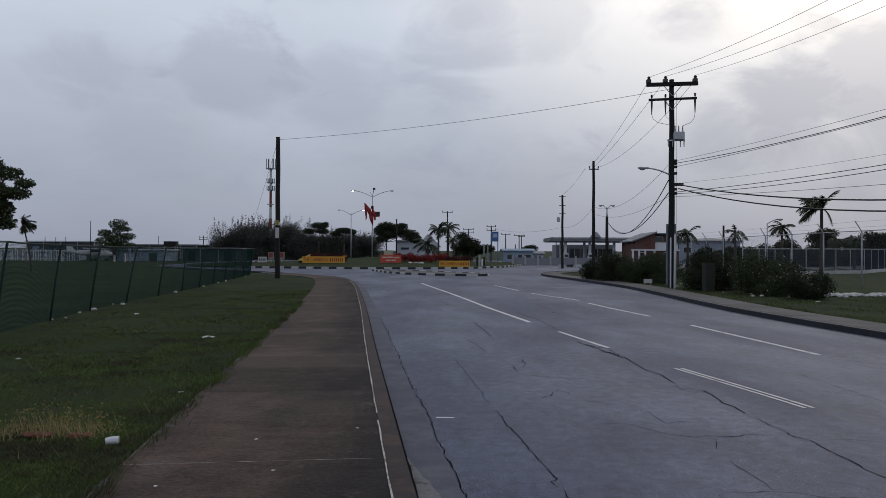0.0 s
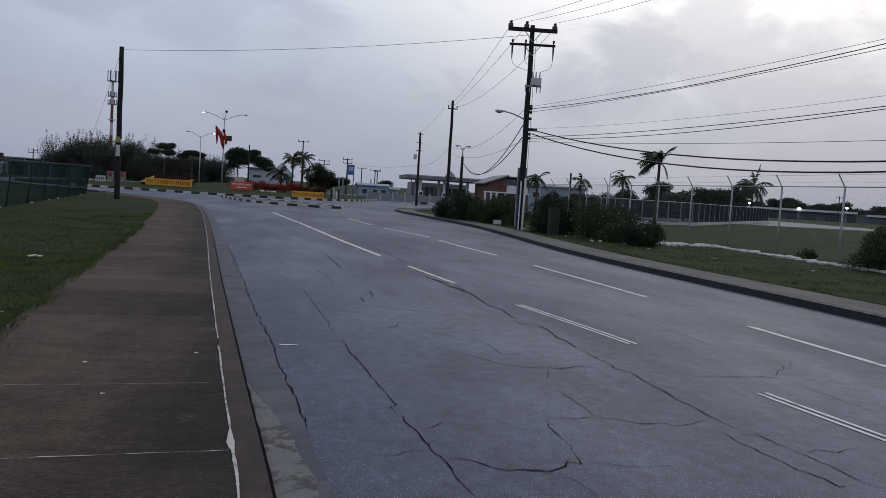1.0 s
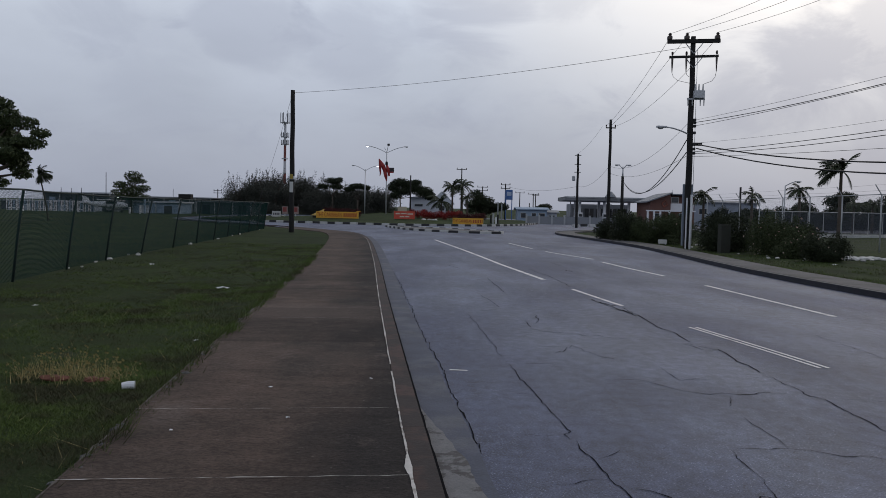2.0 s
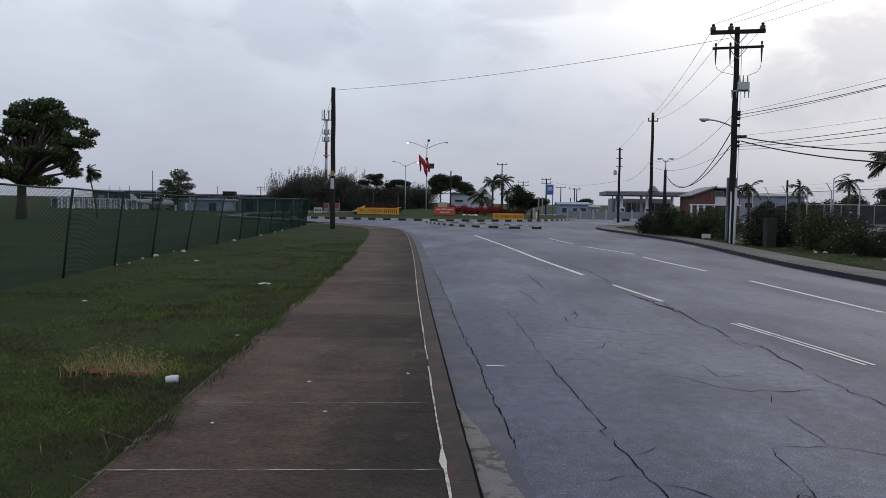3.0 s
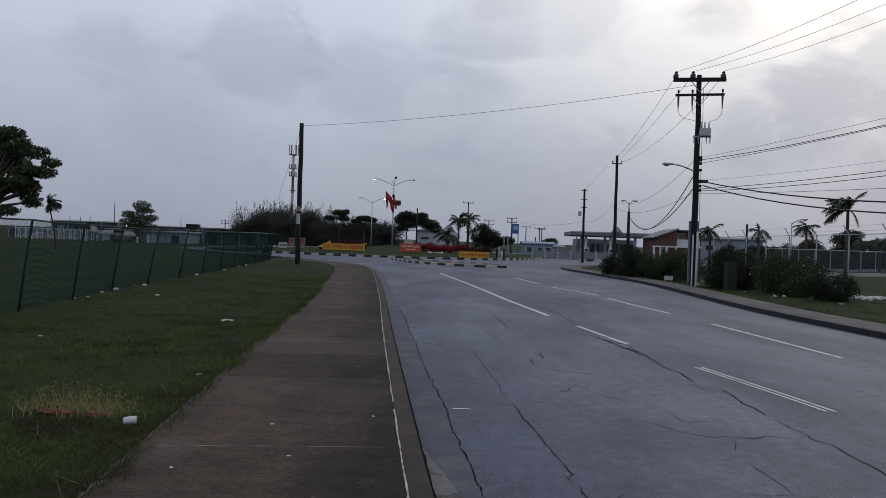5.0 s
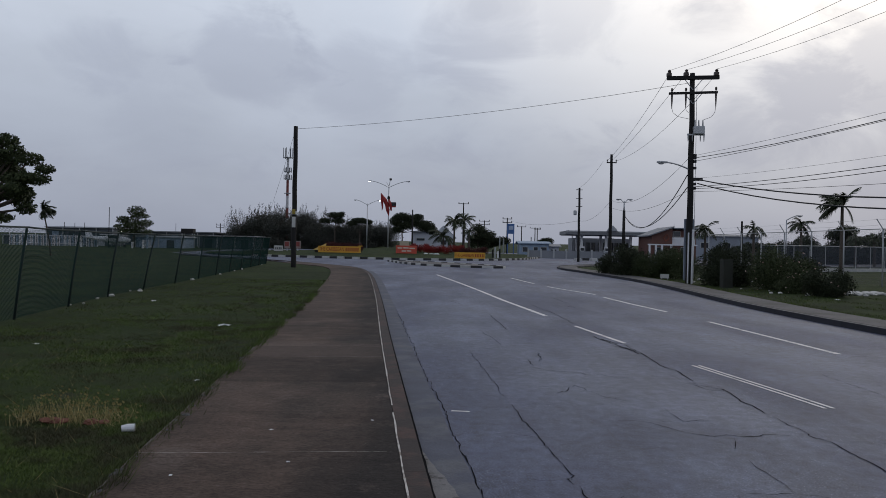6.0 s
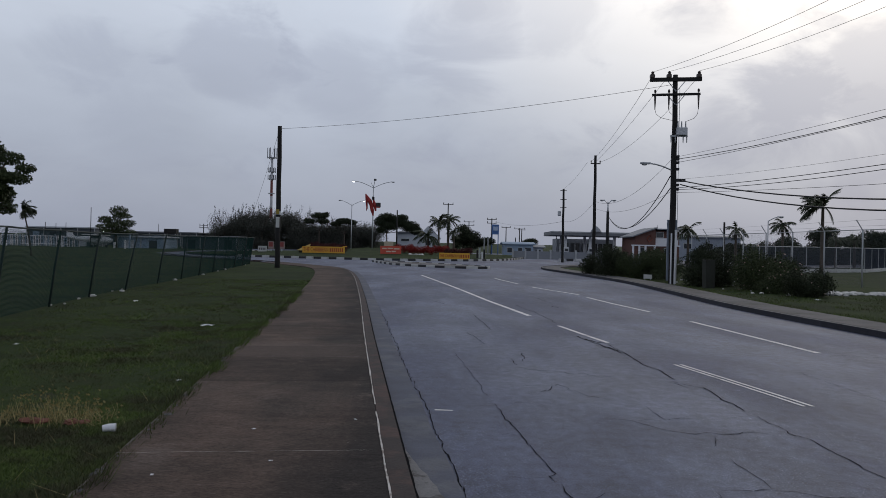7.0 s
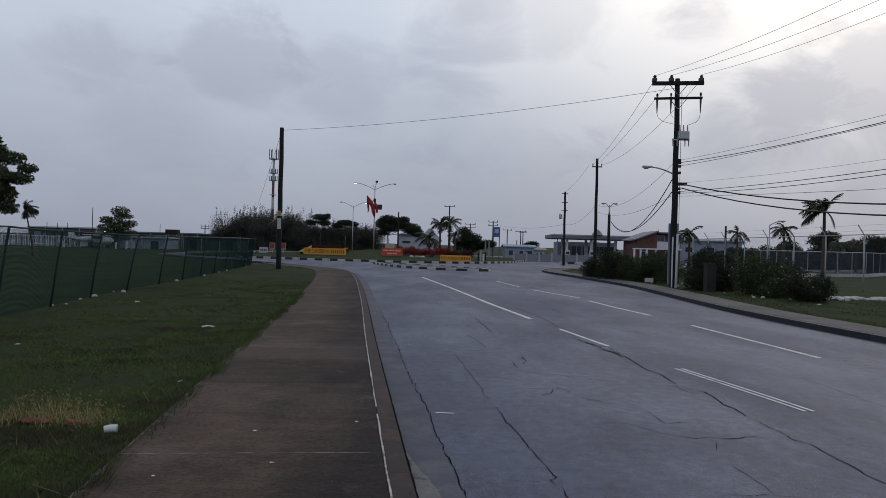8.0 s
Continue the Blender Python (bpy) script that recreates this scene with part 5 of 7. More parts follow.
def scrub_wood():
    """Feathery scrub behind the roundabout: many upright sprays."""
    rng = random.Random(8)
    for k in range(30):
        f = k / 29
        x = -41.0 + 27.5 * f + rng.uniform(-0.8, 0.8)
        y = 140 + rng.uniform(-5, 6)
        top = 7.2 if 0.06 < f < 0.55 else 5.0
        top *= rng.uniform(0.85, 1.1) * (0.75 if k == 0 else 1.0)
        cl = [((rng.uniform(-1.6, 1.6), rng.uniform(-1.5, 1.5), rng.uniform(0.6, top * 0.75)), (1.7, 1.4, rng.uniform(0.9, 1.4))) for _ in range(15)]
        cl += [((rng.uniform(-1.8, 1.8), rng.uniform(-1, 1), rng.uniform(top * 0.72, top)), (0.22, 0.22, rng.uniform(0.5, 0.95))) for _ in range(12)]
        tree((x, y), cl, "feathery grey-green scrub tree", 9000, 0.11, 300 + k, LEAF_SCRUB, 0.08, 0.3, 0.35, "scrub trees", 0.2)


scrub_wood()


def flat_tree(at, spans, seed, label="flat-topped dark tree with bare forked trunks", count=2600, leaf=0.095):
    tree(at, spans, label, int(count * 2.4), leaf, seed, LEAF_DARK, 0.12, 0.5, 0.5, "island trees", 0.3)


flat_tree((-21.4, 135), [((0, 0, 5.9), (1.6, 1.2, 0.6)), ((-1.6, 0, 5.0), (1.3, 1, 0.5)), ((1.2, 0, 6.2), (0.6, 0.6, 0.4)), ((0.6, 0, 5.0), (1.2, 1, 0.5))], 401)
flat_tree((-17.1, 135), [((0, 0, 5.1), (1.5, 1.2, 0.5)), ((-1.4, 0, 4.6), (1.0, 1, 0.45)), ((1.3, 0, 4.9), (1.0, 0.8, 0.45))], 402)
flat_tree((-9.0, 125), [((0, 0, 5.6), (1.5, 1.2, 0.7)), ((-1.1, 0, 4.9), (1.0, 1, 0.8)), ((1.8, 0, 5.0), (1.6, 1.2, 0.9)), ((3.6, 0, 4.2), (1.6, 1.2, 0.9)), ((2.4, 0, 5.6), (1.0, 1, 0.5)), ((4.6, 0, 3.6), (1.0, 1, 0.7)), ((0.6, 0, 4.3), (1.5, 1.2, 0.7)), ((-0.8, 0, 3.6), (0.9, 0.9, 0.6))], 403, count=9500)
flat_tree((3.0, 122), cloud_clumps(2.2, 1.6, 1.2, 4.2, 14, 404, (0.7, 1.1)), 404, "rounded dark tree behind palms", 5500)
flat_tree((5.8, 124), cloud_clumps(1.8, 1.4, 0.8, 2.6, 10, 405, (0.6, 0.9)), 405, "rounded dark tree behind palms", 4000)
flat_tree((16.5, 150), cloud_clumps(1.3, 1.2, 0.8, 2.6, 9, 407, (0.6, 0.9)), 407, "round dark tree far off", 2500)
flat_tree((38.5, 90), cloud_clumps(3.0, 2.0, 0.3, 2.6, 18, 408, (0.7, 1.1)), 408, "broad dark tree mass in the field", 6500)
flat_tree((43.5, 92), cloud_clumps(2.6, 2.0, 0.5, 1.5, 12, 409, (0.6, 0.9)), 409, "low dark tree mass in the field", 4500)
flat_tree((47.5, 84), cloud_clumps(2.6, 2.0, 0.4, 3.4, 18, 410, (0.7, 1.1)), 410, "broad dark tree mass in the field", 5500)
for k_, (x_, y_, h_) in enumerate(((33.6, 88, 1.9), (36.0, 90, 2.3), (41.5, 91, 1.9), (45.5, 94, 1.3), (48.5, 95, 1.2), (52.0, 97, 1.7), (55.0, 99, 2.2), (30.0, 86, 1.4))):
    flat_tree((x_, y_), cloud_clumps(2.0, 1.4, 0.2, h_, 14, 480 + k_, (0.6, 0.95)), 480 + k_, "low dense dark tree behind the inner fence", 3200, 0.13)
flat_tree((21.5, 112), cloud_clumps(1.8, 1.2, 0.6, 2.4, 9, 411, (0.6, 0.9)), 411, "low dark tree behind a filling station", 2600)
for k_ in range(30):
    az_, far_ = radians(26 + 0.85 * k_), 235 + 25 * math.sin(k_ * 1.7)
    flat_tree((far_ * math.sin(az_), far_ * math.cos(az_)), cloud_clumps(3.6, 2.0, 0.6, 2.6 + 2.2 * abs(math.sin(k_ * 2.3)), 10, 420 + k_, (1.0, 1.6)), 420 + k_, "distant dark tree along the field", 1600, 0.26)
for k_, (x_, y_) in enumerate(((48.0, 76.0), (51.5, 78.0), (55.5, 82.0), (59.0, 88.0), (63.5, 96.0), (45.0, 80.0))):
    flat_tree((x_, y_ + 12), cloud_clumps(2.4, 1.8, 0.3, 2.4 + 0.8 * (k_ % 3), 15, 460 + k_, (0.7, 1.1)), 460 + k_, "broad dark tree behind the inner fence", 3600, 0.13)


# ---- roundabout island ----
ISLE_C, ISLE_A, ISLE_B, ISLE_TURN = (-8.5, 99.0), 18.5, 25.0, radians(-12.0)


def isle_point(angle, s=1.0):
    c, q = math.cos(angle), math.sin(angle)
    e = 2 / 3.0
    u = ISLE_A * s * math.copysign(abs(c) ** e, c)
    v = ISLE_B * s * math.copysign(abs(q) ** e, q)
    ct, st = math.cos(ISLE_TURN), math.sin(ISLE_TURN)
    return Vector((ISLE_C[0] + u * ct - v * st, ISLE_C[1] + u * st + v * ct, 0))


def isle_height(s):
    k = min(1.0, max(0.0, 1 - s))
    return 0.12 + 0.85 * k ** 1.5


def mound_z(x, y):
    """Height of the island's turf at a plan point."""
    dx, dy = x - ISLE_C[0], y - ISLE_C[1]
    ct, st = math.cos(-ISLE_TURN), math.sin(-ISLE_TURN)
    u, v = abs(dx * ct - dy * st) / ISLE_A, abs(dx * st + dy * ct) / ISLE_B
    s = (u ** 3 + v ** 3) ** (1 / 3)
    return rise(x, y) + isle_height(s)


def build_island():
    n, verts, faces = 160, [], []
    rings = [1.0, 0.97, 0.9, 0.8, 0.7, 0.55, 0.4, 0.2, 0.05]
    for s in rings:
        for k in range(n):
            p = isle_point(2 * math.pi * k / n, s)
            verts.append((p.x, p.y, rise(p.x, p.y) + isle_height(s) + 0.02 * math.sin(k * 1.9 + s * 30)))
    for i in range(len(rings) - 1):
        for k in range(n):
            faces.append((i * n + k, i * n + (k + 1) % n, (i + 1) * n + (k + 1) % n, (i + 1) * n + k))
    faces.append(tuple((len(rings) - 1) * n + k for k in range(n)))
    tagged(arrays("island_turf", verts, faces, GRASS_GROUND, smooth=True), "green turf mound of a roundabout island", "island", kind="structure")
    kerb_ring("kerb", [isle_point(2 * math.pi * k / 400, 1.005) for k in range(400)], 0.75, "black and white painted kerb round the island")


def kerb_ring(name, loop, length, label, height=0.2):
    """Painted kerbstones in turns of black and white along a closed line."""
    owner = tagged(new(name), label, "kerb", kind="structure")
    line = spline([(p.x, p.y) for p in loop] + [(loop[0].x, loop[0].y)], length)
    for k, (a, b) in enumerate(zip(line, line[1:])):
        if a.y > 112 or a.x < -0.268 * a.y:
            continue
        d = (b - a)
        ang = math.degrees(math.atan2(d.y, d.x))
        ln = d.length - 0.015
        ob = new("kerbstone", KERB_STONES[(round(ln, 1), k % 2)] if (round(ln, 1), k % 2) in KERB_STONES else stone_mesh(round(ln, 1), k % 2, height))
        ob.parent = owner
        m = (a + b) / 2
        ob.matrix_basis = pose(m.x, m.y, rise(m.x, m.y), 0, 0, ang)


KERB_STONES = {}


def stone_mesh(ln, odd, height):
    bm = boxed(-ln / 2, ln / 2, -0.09, 0.09, -0.1, height, 0.02)
    me = bpy.data.meshes.new("kerbstone")
    bm.to_mesh(me)
    bm.free()
    me.materials.append(PAINT_WHITE if odd else PAINT_BLACK)
    KERB_STONES[(ln, odd)] = me
    return me


def build_splitter():
    loop = spline([(-6.0, 67.2), (-3.6, 59.8), (-0.9, 56.2), (2.3, 54.9), (3.3, 56.4), (1.6, 59.6), (-1.8, 64.0), (-6.0, 67.2)], 0.4)
    kerb_ring("kerb", loop[:-1], 0.8, "black and white painted kerb of a splitter island", 0.16)
    c = Vector((-0.9, 60.0, 0))
    verts = [(c.x, c.y, rise(c.x, c.y) + 0.12)] + [(p.x, p.y, rise(p.x, p.y) + 0.12) for p in loop]
    faces = [(0, i, i + 1) for i in range(1, len(loop))]
    tagged(arrays("island_paving", verts, faces, PATH_GREY), "grey paved splitter island in the road", "island", kind="structure")


build_island()
build_splitter()


def lettering(text, size, material, parent, at, depth=0.01):
    cu = bpy.data.curves.new("lettering", "FONT")
    cu.body, cu.size, cu.extrude, cu.align_x, cu.align_y = text, size, depth, "LEFT", "CENTER"
    tmp = bpy.data.objects.new("lettering", cu)
    scene.collection.objects.link(tmp)
    bpy.context.view_layer.update()
    me = bpy.data.meshes.new_from_object(tmp.evaluated_get(bpy.context.evaluated_depsgraph_get()))
    bpy.data.objects.remove(tmp)
    me.materials.clear()
    me.materials.append(material)
    ob = new("lettering", me)
    ob.parent = parent
    ob.matrix_basis = pose(*at, 90, 0, 0)
    return ob


YELLOW = surface("yellow_sign", (0.62, 0.33, 0.035), 0.6, vary=0.2, scale=3.0)
RED_INK = surface("red_letters", (0.30, 0.035, 0.02), 0.6, vary=0.2)
RED_SIGN = surface("red_sign", (0.50, 0.075, 0.045), 0.6, vary=0.2)


def garden_sign(x0, x1, y, z0, z1, label, back=YELLOW, turn=0.0):
    w_, h_ = x1 - x0, z1 - z0
    t = thing("garden_sign", label, "sign", ((x0 + x1) / 2, y, z0), turn, "island signs")
    part("board", boxed(-w_ / 2, w_ / 2, -0.04, 0.04, 0, h_, 0.01), back, t)
    for x in (-w_ / 2 + 0.15, 0, w_ / 2 - 0.15):
        part("leg", boxed(x - 0.04, x + 0.04, 0.045, 0.12, -0.5, h_ * 0.8), POLE_WOOD, t)
    return t, w_, h_


def island_signs():
    t, w_, h_ = garden_sign(-15.25, -10.63, 85.0, mound_z(-13, 85) + 0.03, mound_z(-13, 85) + 0.73, "long yellow sign with red letters on turf")
    let = lettering("THE CARIBBEAN", 0.62, RED_INK, t, (-2.2, -0.045, h_ * 0.5))
    wide = max(v.co.x for v in let.data.vertices)
    let.scale = (2.7 / wide, 1, 1)
    for k in range(7):
        part("letter_bar", boxed(0.68 + k * 0.215, 0.80 + k * 0.215, -0.055, -0.042, h_ * 0.22, h_ * 0.80), RED_INK, t)
    part("cap", boxed(w_ / 2 - 0.25, w_ / 2 + 0.2, -0.05, 0.05, h_ + 0.005, h_ + 0.1, 0.02), YELLOW, t)
    t, w_, h_ = garden_sign(-0.38, 2.71, 79.0, mound_z(1.2, 79), mound_z(1.2, 79) + 0.62, "yellow sign with faded letters on turf")
    let = lettering("THE CARIBBEAN", 0.42, RED_INK, t, (-1.5, -0.045, h_ * 0.5))
    wide = max(v.co.x for v in let.data.vertices)
    let.scale = (1.9 / wide, 1, 1)
    for k in range(6):
        part("letter_bar", boxed(0.52 + k * 0.17, 0.61 + k * 0.17, -0.055, -0.042, h_ * 0.25, h_ * 0.75), RED_INK, t)
    t, w_, h_ = garden_sign(-6.87, -4.58, 86.0, mound_z(-5.7, 86) + 0.02, mound_z(-5.7, 86) + 0.88, "red sign with pale writing on turf", RED_SIGN)
    pale = surface("pale_ink", (0.60, 0.50, 0.42), 0.6)
    for a_, b_, z_ in ((-0.95, -0.45, 0.60), (-0.35, 0.25, 0.62), (0.35, 0.95, 0.58), (-0.5, 0.0, 0.22), (0.1, 0.55, 0.24)):
        part("letter_bar", boxed(a_, b_, -0.055, -0.042, h_ * z_, h_ * (z_ + 0.16)), pale, t)
    part("panel", boxed(-0.75, 0.25, 0.05, 0.1, h_, h_ + 0.5, 0.01), surface("cream_board", (0.40, 0.36, 0.27), 0.7), t, "pale board behind the sign")
    # yellow wedge beside the long sign
    w2 = thing("yellow_wedge", "yellow wedge-shaped ornament beside a flower bed", "ornament", (-15.4, 86.5, mound_z(-15.4, 86.5)))
    bm = bmesh.new()
    v = [bm.verts.new(c) for c in ((-0.7, -0.2, 0.25), (0.5, -0.2, 0.2), (0.75, -0.2, 0.95), (-0.7, 0.25, 0.25), (0.5, 0.25, 0.2), (0.75, 0.25, 0.95))]
    for f in ((0, 1, 2), (5, 4, 3), (0, 3, 4, 1), (1, 4, 5, 2), (2, 5, 3, 0)):
        bm.faces.new([v[i] for i in f])
    part("wedge", bm, surface("pale_yellow", (0.66, 0.48, 0.16), 0.6), w2)
    part("foot", boxed(-0.5, 0.6, -0.1, 0.15, -0.3, 0.24), POLE_WOOD, w2)


island_signs()


def flower_bed(x0, x1, y, height, material, seed, label):
    n = max(4, int((x1 - x0) / 0.55))
    rng = random.Random(seed)
    t = thing("flower_bed", label, "flower bed", ((x0 + x1) / 2, y, mound_z((x0 + x1) / 2, y)), group="flower beds")
    half = (x1 - x0) / 2
    cl = [((-half + 2 * half * (k + 0.5) / n, rng.uniform(-0.5, 0.5), height * rng.uniform(0.4, 0.62)), (0.5, 0.6, height * 0.45)) for k in range(n)]
    bm = bmesh.new()
    for c, r in cl:
        tube(bm, [(c[0], c[1], -0.3), (c[0], c[1], c[2])], [0.03, 0.015], 5)
    tagged(part("stems", bm, BARK, t), kind="stuff")
    crown(t, cl, 1300 * n, 0.045, seed, material, 0.5, 0.3, "foliage")
    return t


flower_bed(-15.0, -10.9, 88.0, 1.1, LEAF_MAROON, 501, "long dark maroon flower bed on the island")
flower_bed(-6.1, -3.4, 90.0, 1.0, LEAF_RED, 502, "bright red flower bed on the island")
flower_bed(-3.9, 0.6, 89.5, 1.0, LEAF_RED, 503, "long red flower bed on the island")
flower_bed(0.3, 3.2, 88.0, 0.95, LEAF_MAROON, 504, "low dark red flower bed on the island")
for k_, (x_, y_, s_) in enumerate(((-3.6, 86.5, 0.6), (-2.4, 86.3, 0.7), (-3.0, 86.8, 0.5))):
    stone((x_, y_), 0.4 * s_, random.Random(k_), "pale rock on the island turf", 0.5).location.z = mound_z(x_, y_) + 0.02


# ---- far poles, tower and road signs ----
def far_pole(x, y, top, arms, wide=0.9, r=0.13, label="distant wooden utility pole with cross-arm"):
    z = rise(x, y)
    t = thing("utility_pole", label, "utility pole", (x, y, z), group="distant poles")
    part("pole", tubed([(0, 0, -0.3), (0, 0, top - z)], [r, r * 0.7], 8), POLE_WOOD, t, smooth=True)
    for a in arms:
        part("cross_arm", boxed(-wide, wide, -0.14, -0.04, top - z - a - 0.1, top - z - a), POLE_WOOD, t)
        for s in (-0.9, 0.9):
            part("insulator", tubed([(s * wide, -0.09, top - z - a), (s * wide, -0.09, top - z - a + 0.25)], [0.05, 0.07], 6), CERAMIC, t)
    return t


far_pole(0.75, 135, 9.5, (0.15,))
far_pole(5.2, 160, 7.4, (0.1, 0.8), 1.1)
far_pole(8.1, 131.5, 6.9, (0.15, 0.75), 0.8)
far_pole(13.6, 170, 6.7, (0.1,), 1.0)
far_pole(15.7, 170, 4.4, ())
far_pole(17.0, 175, 6.6, (0.1,), 1.2)
far_pole(17.6, 176, 6.5, (0.2,), 0.8)
far_pole(-7.0, 118, 7.3, ())
far_pole(26.0, 180, 6.2, (0.1,), 0.9)
far_pole(-45.0, 100, 6.0, (), r=0.06)
far_pole(-52.0, 170, 6.0, (0.3, 0.8), 0.9)
far_pole(25.8, 72.0, 4.6, (), label="bare wooden pole behind shrubs")
far_pole(122, 160, 7.5, (0.4,), 0.8)


def cell_tower():
    x, y = -30.85, 140.0
    z = rise(x, y)
    t = thing("mast", "red and white lattice radio mast with antennas", "mast", (x, y, z))
    red, white = surface("mast_red", (0.17, 0.045, 0.04), 0.6), surface("mast_white", (0.50, 0.50, 0.52), 0.6)
    tops = [0.0, 2.6, 5.4, 7.2, 9.4, 12.2, 16.2]
    for k, (a, b) in enumerate(zip(tops, tops[1:])):
        part("section", tubed([(0, 0, a), (0, 0, b)], [0.30 - 0.015 * k, 0.285 - 0.015 * k], 10), (red, white)[k % 2], t, "red section" if k % 2 == 0 else "white section")
    for z_, r_ in ((16.2, 0.8), (13.7, 0.65), (12.4, 0.65), (9.8, 0.6)):
        part("platform", tubed([(0, 0, z_), (0, 0, z_ + 0.12)], r_, 12), STEEL, t)
        if z_ > 12:
            for a in range(6):
                c, s = math.cos(a * 1.047 + 0.3) * r_, math.sin(a * 1.047 + 0.3) * r_
                part("antenna", boxed(c - 0.06, c + 0.06, s - 0.06, s + 0.06, z_ - 0.1, z_ + (1.8 if z_ > 16 else 0.8), 0.02), surface("dull_steel", (0.16, 0.165, 0.18), 0.7), t)


cell_tower()

ls = thing("site_board", "white notice board low beside the road", "sign", (-20.85, 90.5, rise(-20.85, 90.5)), group="road signs")
part("board", boxed(-0.5, 0.5, -0.03, 0.03, 0.3, 0.95, 0.01), PAINT_WHITE, ls)
for x_ in (-0.4, 0.4):
    part("leg", boxed(x_ - 0.03, x_ + 0.03, -0.02, 0.02, -0.2, 0.31), STEEL, ls)
for k_ in range(4):
    part("letter_bar", boxed(-0.38 + k_ * 0.2, -0.24 + k_ * 0.2, -0.045, -0.032, 0.5, 0.75), surface("grey_ink", (0.1, 0.1, 0.11), 0.6), ls)
ls = thing("road_sign", "red and white warning boards beside the road", "sign", (-19.0, 90.0, rise(-19, 90)), group="road signs")
for x_ in (-0.75, 0.5):
    b_ = part("board", boxed(x_ - 0.32, x_ + 0.32, -0.03, 0.03, 0.65, 1.5, 0.01), surface("grimy_board", (0.26, 0.20, 0.19), 0.7, vary=0.4), ls)
    part("patch", boxed(x_ - 0.25, x_ + 0.20, -0.05, -0.033, 0.9, 1.42), surface("dark_red_patch", (0.22, 0.05, 0.045), 0.6), b_)
    part("leg", boxed(x_ - 0.04, x_ + 0.04, -0.02, 0.02, -0.2, 0.71), STEEL, ls)

ts = thing("totem_sign", "tall blue and white filling station sign on posts", "sign", (8.6, 130.0, rise(8.6, 130)))
part("panel", boxed(-0.6, 0.6, -0.15, 0.15, 3.3, 4.95, 0.04), surface("sign_blue", (0.05, 0.12, 0.30), 0.4, vary=0.15), ts)
part("emblem", boxed(-0.35, 0.4, -0.19, -0.155, 3.95, 4.6, 0.02), surface("emblem_pale", (0.35, 0.42, 0.55), 0.5), ts)
for x_ in (-0.5, 0.5):
    part("post", boxed(x_ - 0.07, x_ + 0.07, -0.07, 0.07, -0.2, 3.32), surface("sign_blue", (0.05, 0.12, 0.30)), ts)
ROOF_GREY_POST = surface("grey_post", (0.26, 0.27, 0.28), 0.7)
for x_, h__ in ((5.77, 2.7), (6.3, 2.5)):
    t_ = thing("bollard_post", "pale square gate post", "post", (x_, 110.0, mound_z(x_, 110.0)), group="gate posts")
    part("shaft", boxed(-0.09, 0.09, -0.09, 0.09, -0.3, h__ - 0.3, 0.02), ROOF_GREY_POST, t_)
    part("cap", boxed(-0.11, 0.11, -0.11, 0.11, h__ - 0.3, h__ - 0.22, 0.02), ROOF_GREY_POST, t_)
for k_, (x_, h__, m_) in enumerate(((3.95, 1.3, PALE_STEEL), (4.45, 1.1, POLE_WOOD), (3.7, 1.0, POLE_WOOD), (4.25, 0.8, PIPE_WHITE))):
    t_ = thing("verge_post", "short post at the island edge", "post", (x_, 84.5, mound_z(x_, 84.5)), group="verge posts")
    part("shaft", boxed(-0.09, 0.09, -0.06, 0.06, -0.2, h__ * 0.85, 0.02), m_, t_)
    part("cap", boxed(-0.11, 0.11, -0.08, 0.08, h__ * 0.85, h__ * 0.85 + 0.05, 0.02), m_, t_)


# ---- buildings ----
DARK_GLASS = surface("dark_window", (0.02, 0.024, 0.03), 0.15, vary=0.2, spec=0.8)
WHITE_WALL = surface("white_wall", (0.50, 0.52, 0.56), 0.8, vary=0.2, scale=1.0)
BLUE_WALL = surface("pale_blue_wall", (0.25, 0.32, 0.41), 0.8, vary=0.25, scale=1.0)
BROWN_WALL = surface("brown_wall", (0.125, 0.062, 0.05), 0.85, vary=0.3, scale=1.0)
ROOF_GREY = surface("grey_roof", (0.20, 0.21, 0.23), 0.7, vary=0.25, scale=1.5)


def window(parent, x, z, w_, h_, y=-0.02):
    f = part("window", boxed(x - w_ / 2 - 0.06, x + w_ / 2 + 0.06, y - 0.05, y + 0.06, z - 0.06, z + h_ + 0.06, 0.01), PAINT_WHITE, parent)
    part("pane", boxed(x - w_ / 2, x + w_ / 2, y - 0.07, y - 0.052, z, z + h_), DARK_GLASS, f)


def low_house(x, y, w_, d_, wall_h, roof_h, label, wall, windows, roof=None, ridge=0.5, turn=0.0):
    """A plain house: walls, a gable roof seen from the eaves side, windows on the near face."""
    t = thing("house", label, "building", (x, y, rise(x, y)), turn, "buildings")
    part("wall", boxed(-w_ / 2, w_ / 2, 0, d_, -0.6, wall_h), wall, t)
    bm = bmesh.new()
    e = 0.35
    prof = [(-e, wall_h - 0.05), (d_ * ridge, wall_h + roof_h), (d_ + e, wall_h - 0.05), (d_ + e, wall_h + 0.08), (d_ * ridge, wall_h + roof_h + 0.14), (-e, wall_h + 0.08)]
    L = [bm.verts.new((-w_ / 2 - e, p, q)) for p, q in prof]
    R = [bm.verts.new((w_ / 2 + e, p, q)) for p, q in prof]
    for i in range(6):
        j = (i + 1) % 6
        bm.faces.new((L[i], L[j], R[j], R[i]))
    bm.faces.new(L[::-1])
    bm.faces.new(R)
    part("roof", bm, roof or ROOF_GREY, t)
    for wx, wz, ww, wh in windows:
        window(t, wx, wz, ww, wh)
    return t


